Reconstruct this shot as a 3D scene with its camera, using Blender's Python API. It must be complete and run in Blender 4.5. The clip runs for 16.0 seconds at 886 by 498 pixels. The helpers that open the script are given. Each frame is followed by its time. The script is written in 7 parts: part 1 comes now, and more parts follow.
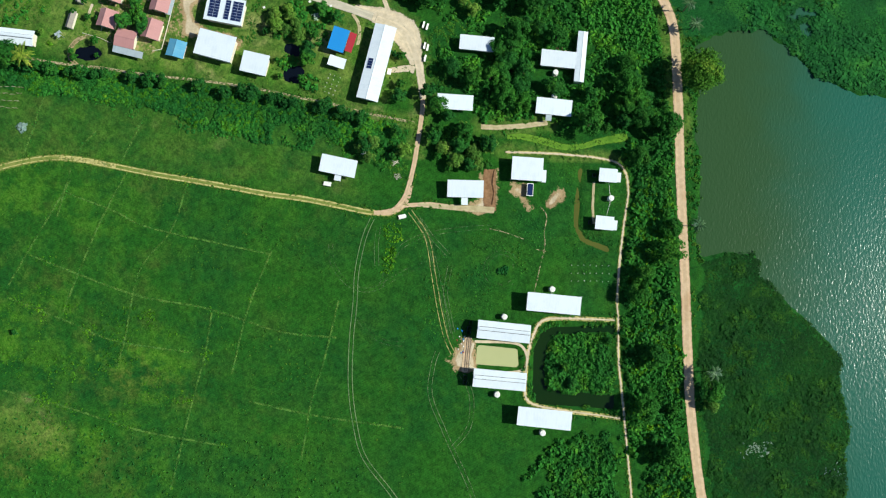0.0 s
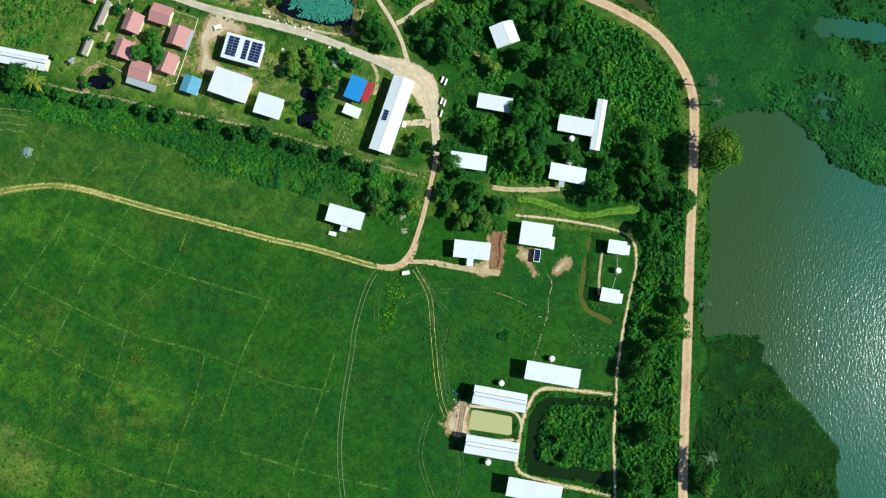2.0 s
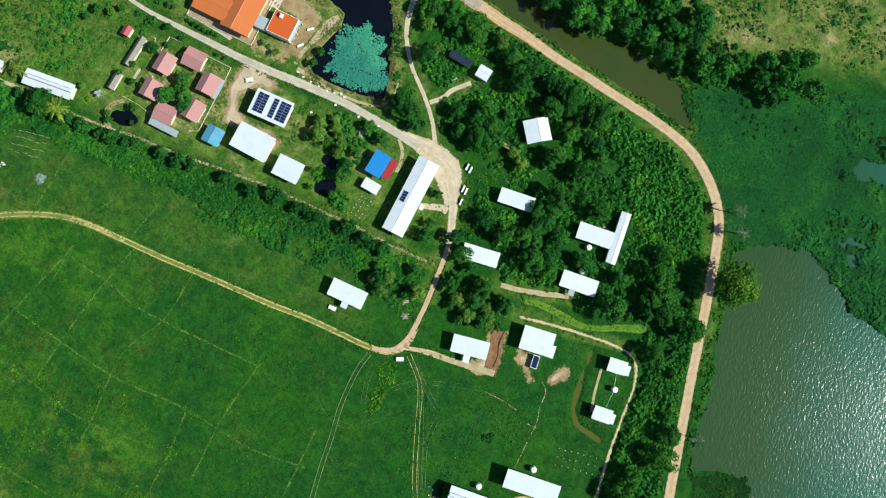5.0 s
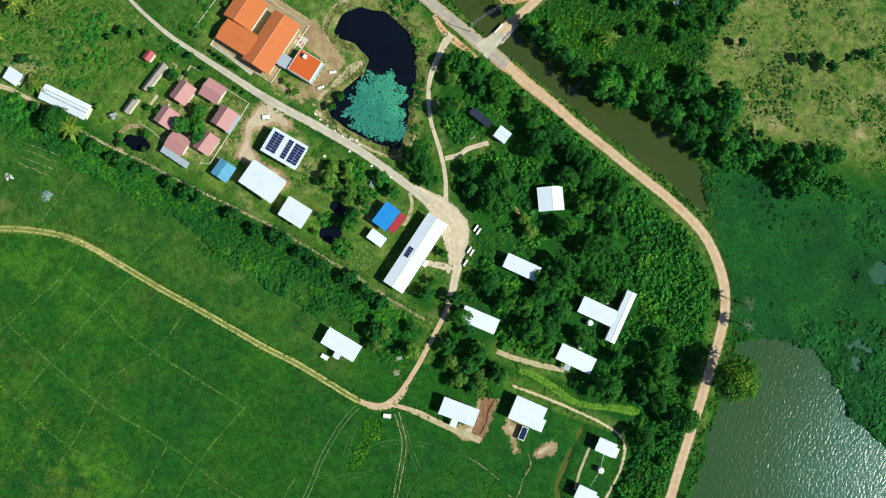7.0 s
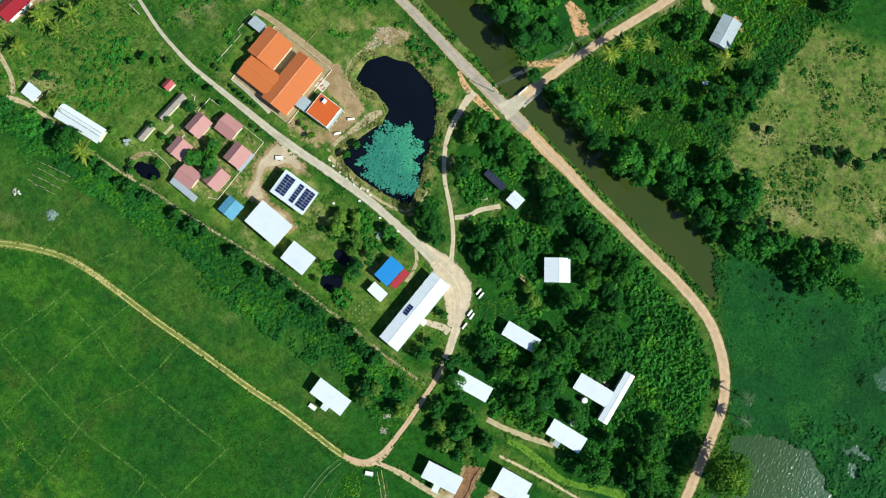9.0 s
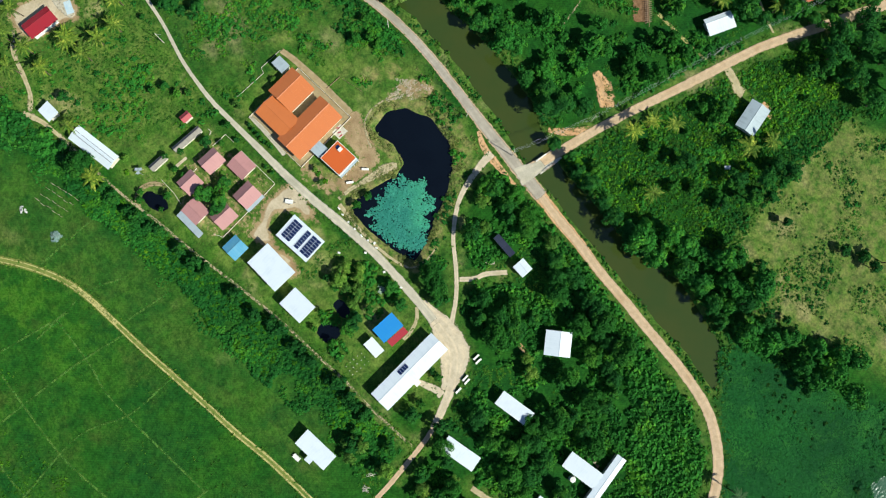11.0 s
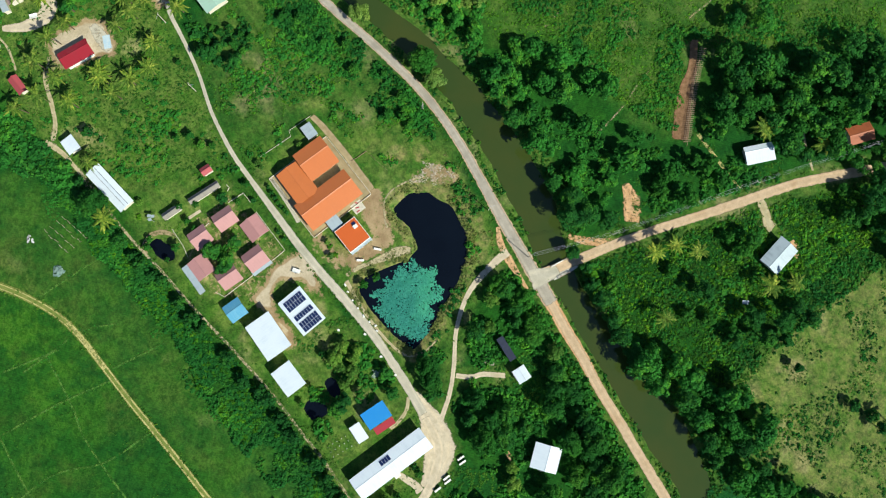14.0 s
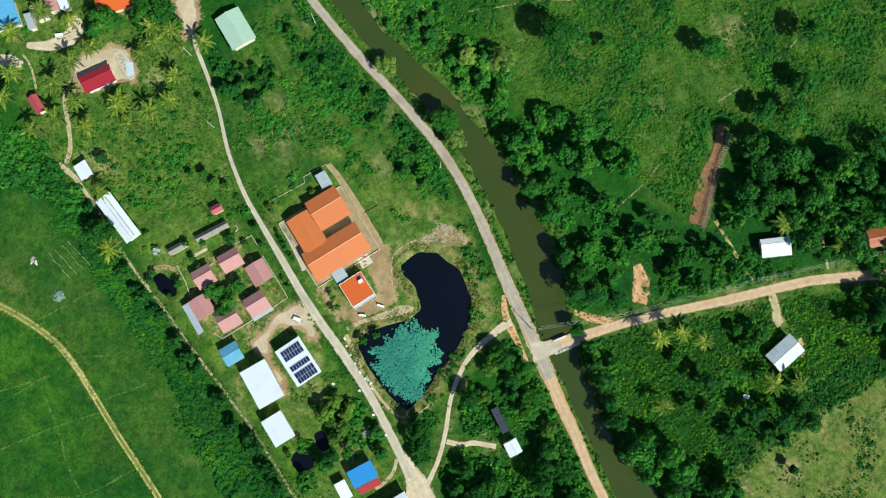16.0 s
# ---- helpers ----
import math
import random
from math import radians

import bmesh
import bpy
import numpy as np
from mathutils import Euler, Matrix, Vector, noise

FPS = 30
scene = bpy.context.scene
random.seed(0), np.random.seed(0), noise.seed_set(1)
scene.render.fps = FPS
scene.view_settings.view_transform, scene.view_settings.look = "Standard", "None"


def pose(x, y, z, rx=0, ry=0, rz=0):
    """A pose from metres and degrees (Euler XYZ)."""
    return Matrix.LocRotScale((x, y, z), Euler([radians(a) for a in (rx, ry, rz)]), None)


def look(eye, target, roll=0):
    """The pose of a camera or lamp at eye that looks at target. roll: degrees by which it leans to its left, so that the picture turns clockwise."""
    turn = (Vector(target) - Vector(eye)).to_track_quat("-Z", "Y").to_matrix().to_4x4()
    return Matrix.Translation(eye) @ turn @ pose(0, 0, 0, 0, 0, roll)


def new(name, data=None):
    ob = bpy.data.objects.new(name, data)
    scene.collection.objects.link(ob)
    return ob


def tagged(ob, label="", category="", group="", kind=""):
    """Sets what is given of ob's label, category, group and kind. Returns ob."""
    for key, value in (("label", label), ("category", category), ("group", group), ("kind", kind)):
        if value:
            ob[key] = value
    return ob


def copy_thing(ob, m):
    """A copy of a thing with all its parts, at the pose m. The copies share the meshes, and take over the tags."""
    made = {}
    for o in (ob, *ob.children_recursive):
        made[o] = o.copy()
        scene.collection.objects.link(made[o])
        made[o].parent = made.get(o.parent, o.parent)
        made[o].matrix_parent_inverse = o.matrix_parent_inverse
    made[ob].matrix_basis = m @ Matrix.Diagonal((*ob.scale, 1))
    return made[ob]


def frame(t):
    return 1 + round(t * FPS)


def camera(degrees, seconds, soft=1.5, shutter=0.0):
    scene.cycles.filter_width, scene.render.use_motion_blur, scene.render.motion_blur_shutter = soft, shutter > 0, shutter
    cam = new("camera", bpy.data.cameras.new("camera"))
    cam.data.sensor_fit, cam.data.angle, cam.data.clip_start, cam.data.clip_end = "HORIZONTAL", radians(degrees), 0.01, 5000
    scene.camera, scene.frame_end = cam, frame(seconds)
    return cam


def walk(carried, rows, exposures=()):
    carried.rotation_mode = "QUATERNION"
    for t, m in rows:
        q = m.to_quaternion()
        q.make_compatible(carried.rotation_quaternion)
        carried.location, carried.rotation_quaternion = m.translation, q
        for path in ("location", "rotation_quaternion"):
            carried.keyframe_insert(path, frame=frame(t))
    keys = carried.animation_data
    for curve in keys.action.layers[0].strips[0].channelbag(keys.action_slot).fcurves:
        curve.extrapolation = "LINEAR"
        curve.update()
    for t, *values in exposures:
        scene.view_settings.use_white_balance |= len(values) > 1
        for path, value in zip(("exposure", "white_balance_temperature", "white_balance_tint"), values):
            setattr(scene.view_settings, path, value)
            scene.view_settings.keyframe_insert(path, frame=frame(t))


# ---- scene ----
cam = camera(66.0, 16.0, soft=1.18)
ROWS = [
    (0, 3.93, 5.13, 251.19, 4.981, -1.183, 0.805),
    (0.5, 2.80, 9.12, 250.50, 5.300, -1.441, 1.708),
    (1, 1.84, 13.72, 249.94, 5.471, -1.641, 2.763),
    (1.5, 1.01, 18.80, 249.48, 5.527, -1.788, 3.944),
    (2, 0.27, 24.23, 249.09, 5.496, -1.891, 5.227),
    (2.5, -0.42, 29.92, 248.76, 5.403, -1.955, 6.591),
    (3, -1.09, 35.76, 248.45, 5.269, -1.987, 8.018),
    (3.5, -1.77, 41.68, 248.16, 5.112, -1.992, 9.491),
    (4, -2.48, 47.62, 247.86, 4.949, -1.974, 10.997),
    (4.75, -3.66, 56.45, 247.40, 4.715, -1.913, 13.292),
    (5.5, -4.99, 65.07, 246.89, 4.523, -1.823, 15.605),
    (6.5, -7.11, 76.09, 246.11, 4.363, -1.676, 18.677),
    (7, -8.32, 81.37, 245.68, 4.329, -1.596, 20.200),
    (7.5, -9.65, 86.49, 245.22, 4.325, -1.514, 21.710),
    (8, -11.10, 91.46, 244.75, 4.351, -1.433, 23.207),
    (8.5, -12.67, 96.29, 244.25, 4.403, -1.353, 24.690),
    (9, -14.37, 100.99, 243.74, 4.476, -1.276, 26.161),
    (9.75, -17.16, 107.82, 242.97, 4.617, -1.168, 28.346),
    (10.5, -20.26, 114.46, 242.21, 4.777, -1.072, 30.511),
    (11.5, -24.91, 123.09, 241.26, 4.985, -0.964, 33.380),
    (12, -27.47, 127.35, 240.83, 5.074, -0.920, 34.812),
    (12.5, -30.20, 131.59, 240.42, 5.144, -0.884, 36.244),
    (13, -33.12, 135.82, 240.06, 5.192, -0.856, 37.677),
    (13.5, -36.25, 140.05, 239.75, 5.213, -0.835, 39.112),
    (14, -39.60, 144.26, 239.47, 5.205, -0.824, 40.550),
    (14.5, -43.20, 148.46, 239.25, 5.164, -0.822, 41.988),
    (15, -47.08, 152.63, 239.07, 5.092, -0.831, 43.425),
    (15.5, -51.26, 156.74, 238.94, 4.988, -0.850, 44.857),
    (16, -55.79, 160.76, 238.84, 4.856, -0.882, 46.280),
]
walk(cam, [(t, pose(x, y, z, rx, ry, rz)) for t, x, y, z, rx, ry, rz in ROWS])

# ---- light ----
SUN_UP = 40.0
world = bpy.data.worlds.new("sky")
scene.world = world
world.use_nodes = True
wn = world.node_tree.nodes
sky = wn.new("ShaderNodeTexSky")
sky.sky_type = "NISHITA"
sky.sun_disc = False
sky.sun_elevation = radians(SUN_UP)
sky.sun_rotation = radians(90)
sky.dust_density, sky.ozone_density = 0.2, 4.0
wn["Background"].inputs["Strength"].default_value = 0.074
world.node_tree.links.new(sky.outputs["Color"], wn["Background"].inputs["Color"])
sun = new("sun", bpy.data.lights.new("sun", "SUN"))
sun.data.energy, sun.data.angle, sun.data.color = 5.0, radians(0.55), (0.96, 0.98, 0.85)
sun.matrix_basis = look((math.cos(radians(SUN_UP)) * 500, 0, math.sin(radians(SUN_UP)) * 500), (0, 0, 0))
scene.view_settings.exposure = 0.21

# ---- materials ----
class Mat:
    """A node material: a Principled surface with small helpers to chain nodes."""

    def __init__(self, name, rough=0.8, metal=0.0):
        self.m = bpy.data.materials.new(name)
        self.m.use_nodes = True
        self.t = self.m.node_tree
        self.p = self.t.nodes["Principled BSDF"]
        self.p.inputs["Roughness"].default_value = rough
        self.p.inputs["Metallic"].default_value = metal
        self.p.inputs["Specular IOR Level"].default_value = 0.3
        self.pos = self.node("ShaderNodeTexCoord").outputs["Object"]
        self.geo = self.node("ShaderNodeNewGeometry")
        self.world_pos = self.geo.outputs["Position"]

    def node(self, kind):
        return self.t.nodes.new(kind)

    def put(self, a, b):
        if isinstance(a, bpy.types.NodeSocket):
            self.t.links.new(a, b)
        else:
            b.default_value = a

    def noise(self, size, detail=4.0, where=None, rough=0.55, stretch=None):
        n = self.node("ShaderNodeTexNoise")
        n.inputs["Scale"].default_value = 1.0 / size
        n.inputs["Detail"].default_value = detail
        n.inputs["Roughness"].default_value = rough
        src = where or self.world_pos
        if stretch or not where:
            # turned, so that no flat surface lies in the noise's own grid
            mp = self.node("ShaderNodeMapping")
            mp.inputs["Scale"].default_value = stretch or (1.0, 1.0, 1.0)
            mp.inputs["Rotation"].default_value = (0.0, 0.0, 0.0) if stretch else (0.62, 0.37, 0.51)
            mp.inputs["Location"].default_value = (517.3, 731.9, 411.7)
            self.put(src, mp.inputs["Vector"])
            src = mp.outputs["Vector"]
        self.put(src, n.inputs["Vector"])
        return n.outputs["Fac"]

    def ramp(self, fac, a, b):
        r = self.node("ShaderNodeMapRange")
        r.interpolation_type = "SMOOTHSTEP"
        r.inputs["From Min"].default_value, r.inputs["From Max"].default_value = a, b
        self.put(fac, r.inputs["Value"])
        return r.outputs["Result"]

    def mix(self, fac, a, b, kind="MIX"):
        n = self.node("ShaderNodeMix")
        n.data_type, n.blend_type = "RGBA", kind
        self.put(fac, n.inputs["Factor"])
        for v, s in ((a, n.inputs[6]), (b, n.inputs[7])):
            self.put((*v, 1.0) if isinstance(v, tuple) else v, s)
        return n.outputs[2]

    def math(self, kind, a, b):
        n = self.node("ShaderNodeMath")
        n.operation = kind
        self.put(a, n.inputs[0])
        self.put(b, n.inputs[1])
        return n.outputs[0]

    def base(self, c):
        self.put((*c, 1.0) if isinstance(c, tuple) else c, self.p.inputs["Base Color"])

    def bump(self, height, strength, distance):
        b = self.node("ShaderNodeBump")
        b.inputs["Strength"].default_value = strength
        b.inputs["Distance"].default_value = distance
        self.put(height, b.inputs["Height"])
        self.put(b.outputs["Normal"], self.p.inputs["Normal"])


def mat_ground():
    k = Mat("ground_cover", 0.95)
    k.p.inputs["Specular IOR Level"].default_value = 0.1
    at = k.node("ShaderNodeAttribute")
    at.attribute_name = "cover"
    sp = k.node("ShaderNodeSeparateColor")
    k.put(at.outputs["Color"], sp.inputs["Color"])
    dry, marsh, soil, yellow = sp.outputs[0], sp.outputs[1], sp.outputs[2], at.outputs["Alpha"]
    big, mid, fine = k.noise(32, 3), k.noise(5.5, 4), k.noise(0.8, 5, rough=0.7)
    grass = k.mix(k.ramp(big, 0.35, 0.65), (0.010, 0.078, 0.012), (0.016, 0.098, 0.010))
    grass = k.mix(k.math("MULTIPLY", k.ramp(mid, 0.42, 0.75), 0.6), grass, (0.028, 0.122, 0.012))
    wave = k.node("ShaderNodeTexWave")
    wave.inputs["Scale"].default_value = 0.42
    wave.inputs["Distortion"].default_value = 9.0
    wave.inputs["Detail"].default_value = 2.0
    wave.inputs["Detail Scale"].default_value = 0.12
    wm = k.node("ShaderNodeMapping")
    wm.inputs["Location"].default_value = (613.7, 855.1, 0.37)
    wm.inputs["Rotation"].default_value = (0.2, 0.1, 1.1)
    k.put(k.world_pos, wm.inputs["Vector"])
    k.put(wm.outputs["Vector"], wave.inputs["Vector"])
    grass = k.mix(k.math("MULTIPLY", k.ramp(wave.outputs["Fac"], 0.2, 0.9), 0.35), grass, k.mix(1.0, grass, (0.62, 0.66, 0.70), "MULTIPLY"))
    weeds = k.mix(k.ramp(fine, 0.35, 0.7), (0.044, 0.172, 0.010), (0.070, 0.166, 0.018))
    spotty = k.math("MULTIPLY", k.math("MULTIPLY", yellow, 0.8), k.ramp(k.noise(9, 5, rough=0.65), 0.41, 0.60))
    weeds = k.mix(k.math("MULTIPLY", k.ramp(k.noise(26, 4, rough=0.6), 0.46, 0.60), 0.75), weeds, k.mix(k.ramp(fine, 0.35, 0.7), (0.040, 0.105, 0.014), (0.095, 0.110, 0.026)))
    grass = k.mix(spotty, grass, weeds)
    # stubble and sun-dried blotches over the paddies
    stale = k.math("MULTIPLY", k.ramp(yellow, 0.05, 0.4), k.ramp(k.noise(13, 6, rough=0.68), 0.53, 0.68))
    grass = k.mix(k.math("MULTIPLY", stale, 0.45), grass, (0.050, 0.094, 0.016))
    hay = k.mix(k.ramp(mid, 0.3, 0.7), (0.070, 0.170, 0.022), (0.172, 0.235, 0.050))
    hay = k.mix(k.ramp(k.noise(18, 4), 0.56, 0.72), hay, (0.42, 0.36, 0.17))
    hay = k.mix(k.math("MULTIPLY", k.ramp(dry, 0.7, 1.0), k.ramp(k.noise(3.5, 5, rough=0.65), 0.36, 0.62)), hay, (0.25, 0.225, 0.085))
    c = k.mix(k.math("MULTIPLY", dry, k.ramp(k.noise(2.4, 5, rough=0.7), 0.25, 0.55)), grass, hay)
    reed = k.mix(k.ramp(mid, 0.35, 0.65), (0.005, 0.058, 0.012), (0.011, 0.092, 0.015))
    c = k.mix(marsh, c, reed)
    earth = k.mix(k.ramp(k.noise(6.0, 5, rough=0.5), 0.3, 0.7), (0.50, 0.41, 0.28), (0.64, 0.54, 0.39))
    earth = k.mix(k.ramp(soil, 0.90, 0.77), earth, k.mix(k.ramp(mid, 0.35, 0.65), (0.32, 0.22, 0.12), (0.44, 0.32, 0.18)))
    edge = k.math("ADD", soil, k.math("MULTIPLY", k.math("SUBTRACT", k.noise(1.5, 6, rough=0.76), 0.5), 1.7))
    bare = k.ramp(edge, 0.40, 0.64)
    lumps = k.math("ADD", k.math("MULTIPLY", fine, 0.55), k.math("MULTIPLY", k.noise(2.2, 4, rough=0.6), 0.45))
    shade = k.mix(k.ramp(lumps, 0.34, 0.66), (0.55, 0.58, 0.62), (1.35, 1.33, 1.25))
    c = k.mix(1.0, c, shade, "MULTIPLY")
    earth = k.mix(k.ramp(fine, 0.4, 0.7), earth, k.mix(1.0, earth, (0.84, 0.83, 0.80), "MULTIPLY"))
    c = k.mix(bare, c, earth)
    k.base(c)
    h = k.math("ADD", k.math("MULTIPLY", k.noise(1.6, 5, rough=0.7), 0.7), k.math("MULTIPLY", fine, 0.3))
    k.bump(h, 0.9, 0.35)
    return k.m


def mat_earth(name, a, b, c, size=2.5, rough=0.95, bump=0.06):
    """Trodden earth, sand or worn tarmac: two tones, and streaks of a third."""
    k = Mat(name, rough)
    k.p.inputs["Specular IOR Level"].default_value = 0.15
    col = k.mix(k.ramp(k.noise(size, 5, rough=0.65), 0.3, 0.7), a, b)
    col = k.mix(k.ramp(k.noise(size * 5, 4), 0.55, 0.75), col, c)
    col = k.mix(1.0, col, k.mix(k.ramp(k.noise(0.35, 3), 0.3, 0.7), (0.94, 0.94, 0.94), (1.05, 1.05, 1.05)), "MULTIPLY")
    at = k.node("ShaderNodeAttribute")
    at.attribute_name = "lane"
    sp = k.node("ShaderNodeSeparateColor")
    k.put(at.outputs["Color"], sp.inputs["Color"])
    fade, tread = sp.outputs[0], sp.outputs[1]
    col = k.mix(k.math("MULTIPLY", tread, k.ramp(k.noise(4.0, 3), 0.3, 0.6)), col, k.mix(1.0, col, (1.22, 1.20, 1.17), "MULTIPLY"))
    k.base(col)
    k.bump(k.noise(0.5, 5, rough=0.7), 0.4, bump * 0.5)
    # grass closes in over the edges, so that they end in a broken line
    ragged = k.math("ADD", k.math("MULTIPLY", k.noise(0.9, 5, rough=0.7), 0.65), k.math("MULTIPLY", k.noise(4.5, 3), 0.35))
    gone = k.ramp(k.math("SUBTRACT", fade, ragged), -0.10, 0.10)
    cut = k.node("ShaderNodeMixShader")
    k.put(gone, cut.inputs[0])
    k.put(k.p.outputs[0], cut.inputs[1])
    k.put(k.node("ShaderNodeBsdfTransparent").outputs[0], cut.inputs[2])
    k.put(cut.outputs[0], k.t.nodes["Material Output"].inputs["Surface"])
    return k.m


def mat_roof(name, colour, worn, rough=0.5, metal=0.0, wear=0.6, tint=0.12, spec=0.3):
    """Painted sheet roofing: streaks down the slope, blotches, slight change from roof to roof."""
    k = Mat(name, rough, metal)
    k.p.inputs["Specular IOR Level"].default_value = spec
    streak = k.noise(0.7, 4, k.pos, 0.6, (1.0, 0.12, 0.12))
    blot = k.noise(3.5, 5, k.world_pos, 0.65)
    f = k.math("MULTIPLY", k.ramp(k.math("ADD", k.math("MULTIPLY", streak, 0.5), k.math("MULTIPLY", blot, 0.5)), 0.46, 0.68), wear)
    col = k.mix(f, colour, worn)
    rnd = k.node("ShaderNodeObjectInfo").outputs["Random"]
    lo = 1.0 - tint
    col = k.mix(1.0, col, k.mix(rnd, (lo, lo, lo), (1.0, 1.0, 1.0)), "MULTIPLY")
    k.base(col)
    k.bump(k.noise(0.9, 4, k.pos), 0.25, 0.03)
    return k.m


def mat_leaf(name, dark, light, tip, patch=5.0):
    """Foliage: each leaf cluster its own tone, trees and patches differ in hue."""
    k = Mat(name, 0.75)
    k.p.inputs["Specular IOR Level"].default_value = 0.10
    isl = k.geo.outputs["Random Per Island"]
    rnd = k.node("ShaderNodeObjectInfo").outputs["Random"]
    c = k.mix(k.math("ADD", 0.15, k.math("MULTIPLY", isl, 0.7)), dark, light)
    c = k.mix(k.math("MULTIPLY", k.ramp(k.noise(patch, 3), 0.48, 0.70), k.ramp(isl, 0.1, 0.6)), c, tip)
    c = k.mix(1.0, c, k.mix(rnd, (0.72, 0.80, 0.80), (1.25, 1.12, 1.0)), "MULTIPLY")
    c = k.mix(1.0, c, k.mix(k.ramp(k.noise(17, 4, rough=0.6), 0.34, 0.66), (0.70, 0.78, 0.88), (1.28, 1.20, 1.05)), "MULTIPLY")
    k.base(c)
    tr = k.node("ShaderNodeBsdfTranslucent")
    k.put(c, tr.inputs["Color"])
    add = k.node("ShaderNodeMixShader")
    add.inputs[0].default_value = 0.22
    k.put(k.p.outputs[0], add.inputs[1])
    k.put(tr.outputs[0], add.inputs[2])
    k.put(add.outputs[0], k.t.nodes["Material Output"].inputs["Surface"])
    return k.m


def mat_water(name, colour, deep, rough=0.08, ripple=0.05, size=1.2, spec=0.5, crest=0.0, shore=None):
    """Murky water: the silt's colour under a rippled, glossy skin."""
    k = Mat(name, rough)
    k.p.inputs["Specular IOR Level"].default_value = spec
    k.p.inputs["IOR"].default_value = 1.33
    away = k.ramp(k.noise(22, 4), 0.3, 0.7)
    if shore:
        xyz = k.node("ShaderNodeSeparateXYZ")
        k.put(k.world_pos, xyz.inputs["Vector"])
        away = k.ramp(k.math("ADD", xyz.outputs["X"], k.math("MULTIPLY", k.noise(14, 4), 20.0)), shore[0] + 10, shore[1] + 10)
        rough_water = k.ramp(k.math("ADD", xyz.outputs["X"], k.math("MULTIPLY", k.noise(14, 4), 20.0)), shore[0] - 14, shore[0] + 40)
    k.base(k.mix(away, colour, deep))
    w = k.node("ShaderNodeTexNoise")
    w.inputs["Scale"].default_value = 1.0
    mp = k.node("ShaderNodeMapping")
    mp.inputs["Rotation"].default_value = (0.3, 0.2, radians(-40))
    mp.inputs["Scale"].default_value = (1.0 / size, 0.5 / size, 1.0)
    k.put(k.world_pos, mp.inputs["Vector"])
    k.put(mp.outputs["Vector"], w.inputs["Vector"])
    w.inputs["Detail"].default_value = 3.0
    if crest:
        # the shore lies sheltered; further out the wind raises steeper wavelets
        k.bump(k.math("MULTIPLY", w.outputs["Fac"], k.math("ADD", 0.68, k.math("MULTIPLY", rough_water, crest * 0.20))), 1.0, ripple)
    else:
        k.bump(w.outputs["Fac"], 1.0, ripple)
    return k.m


def mat_plain(name, colour, other, rough=0.6, metal=0.0, size=0.8):
    k = Mat(name, rough, metal)
    k.base(k.mix(k.ramp(k.noise(size, 4), 0.35, 0.7), colour, other))
    k.bump(k.noise(size * 0.3, 4), 0.3, 0.01)
    return k.m


M_GROUND = mat_ground()
M_DIRT = mat_earth("pale_dirt_road", (0.485, 0.345, 0.215), (0.590, 0.432, 0.284), (0.44, 0.292, 0.170), 1.6)
M_ORANGE_DIRT = mat_earth("orange_dirt", (0.55, 0.31, 0.15), (0.66, 0.42, 0.23), (0.42, 0.22, 0.10))
M_TARMAC = mat_earth("worn_grey_tarmac", (0.34, 0.30, 0.245), (0.43, 0.38, 0.31), (0.28, 0.25, 0.20))
M_VILLAGE = mat_earth("dusty_concrete_road", (0.44, 0.40, 0.31), (0.54, 0.49, 0.39), (0.36, 0.34, 0.26))
M_TRACK = mat_earth("farm_track", (0.110, 0.175, 0.030), (0.230, 0.250, 0.065), (0.07, 0.15, 0.022), 1.5)
M_TRACKRUT = mat_earth("track_rut", (0.41, 0.375, 0.125), (0.54, 0.48, 0.20), (0.29, 0.30, 0.09), 1.3)
M_RUT = mat_earth("wheel_rut", (0.06, 0.15, 0.05), (0.17, 0.24, 0.11), (0.02, 0.09, 0.025), 1.2)
M_BROWN = mat_earth("brown_soil", (0.17, 0.092, 0.046), (0.28, 0.160, 0.086), (0.36, 0.225, 0.130), 1.2)
M_FURROW = mat_earth("wet_dug_soil", (0.050, 0.028, 0.016), (0.085, 0.048, 0.027), (0.12, 0.07, 0.04), 1.0)
M_SAND = mat_earth("pale_sand", (0.50, 0.415, 0.295), (0.62, 0.525, 0.385), (0.40, 0.34, 0.21), 1.8)
M_BUND = mat_earth("field_bund", (0.050, 0.165, 0.026), (0.105, 0.215, 0.036), (0.030, 0.130, 0.018), 1.6)
M_CONCRETE = mat_plain("pale_concrete", (0.62, 0.58, 0.49), (0.50, 0.46, 0.38), 0.85)
M_STONE = mat_plain("bleached_stone", (0.56, 0.48, 0.38), (0.36, 0.30, 0.21), 0.95)
M_PALEBLUE = mat_plain("pale_blue_sheet", (0.42, 0.58, 0.68), (0.58, 0.66, 0.68), 0.7)
M_WALL = mat_plain("cream_plaster", (0.72, 0.66, 0.54), (0.62, 0.56, 0.45), 0.85)
M_WHITE = mat_roof("white_sheet", (0.72, 0.79, 0.86), (0.61, 0.69, 0.77), 0.42, wear=0.7, tint=0.08)
M_GREY = mat_roof("grey_zinc_sheet", (0.46, 0.54, 0.58), (0.28, 0.34, 0.38), 0.45, 0.2)
M_PINK = mat_roof("pink_tile_roof", (0.51, 0.250, 0.240), (0.41, 0.195, 0.190), 0.50, spec=0.6)
M_ORANGE = mat_roof("orange_tile_roof", (0.66, 0.185, 0.045), (0.57, 0.155, 0.040), 0.42, wear=0.5, spec=1.0)
M_TERRACOTTA = mat_roof("old_terracotta_tile", (0.42, 0.115, 0.040), (0.30, 0.085, 0.035), 0.55, wear=0.9, spec=0.5)
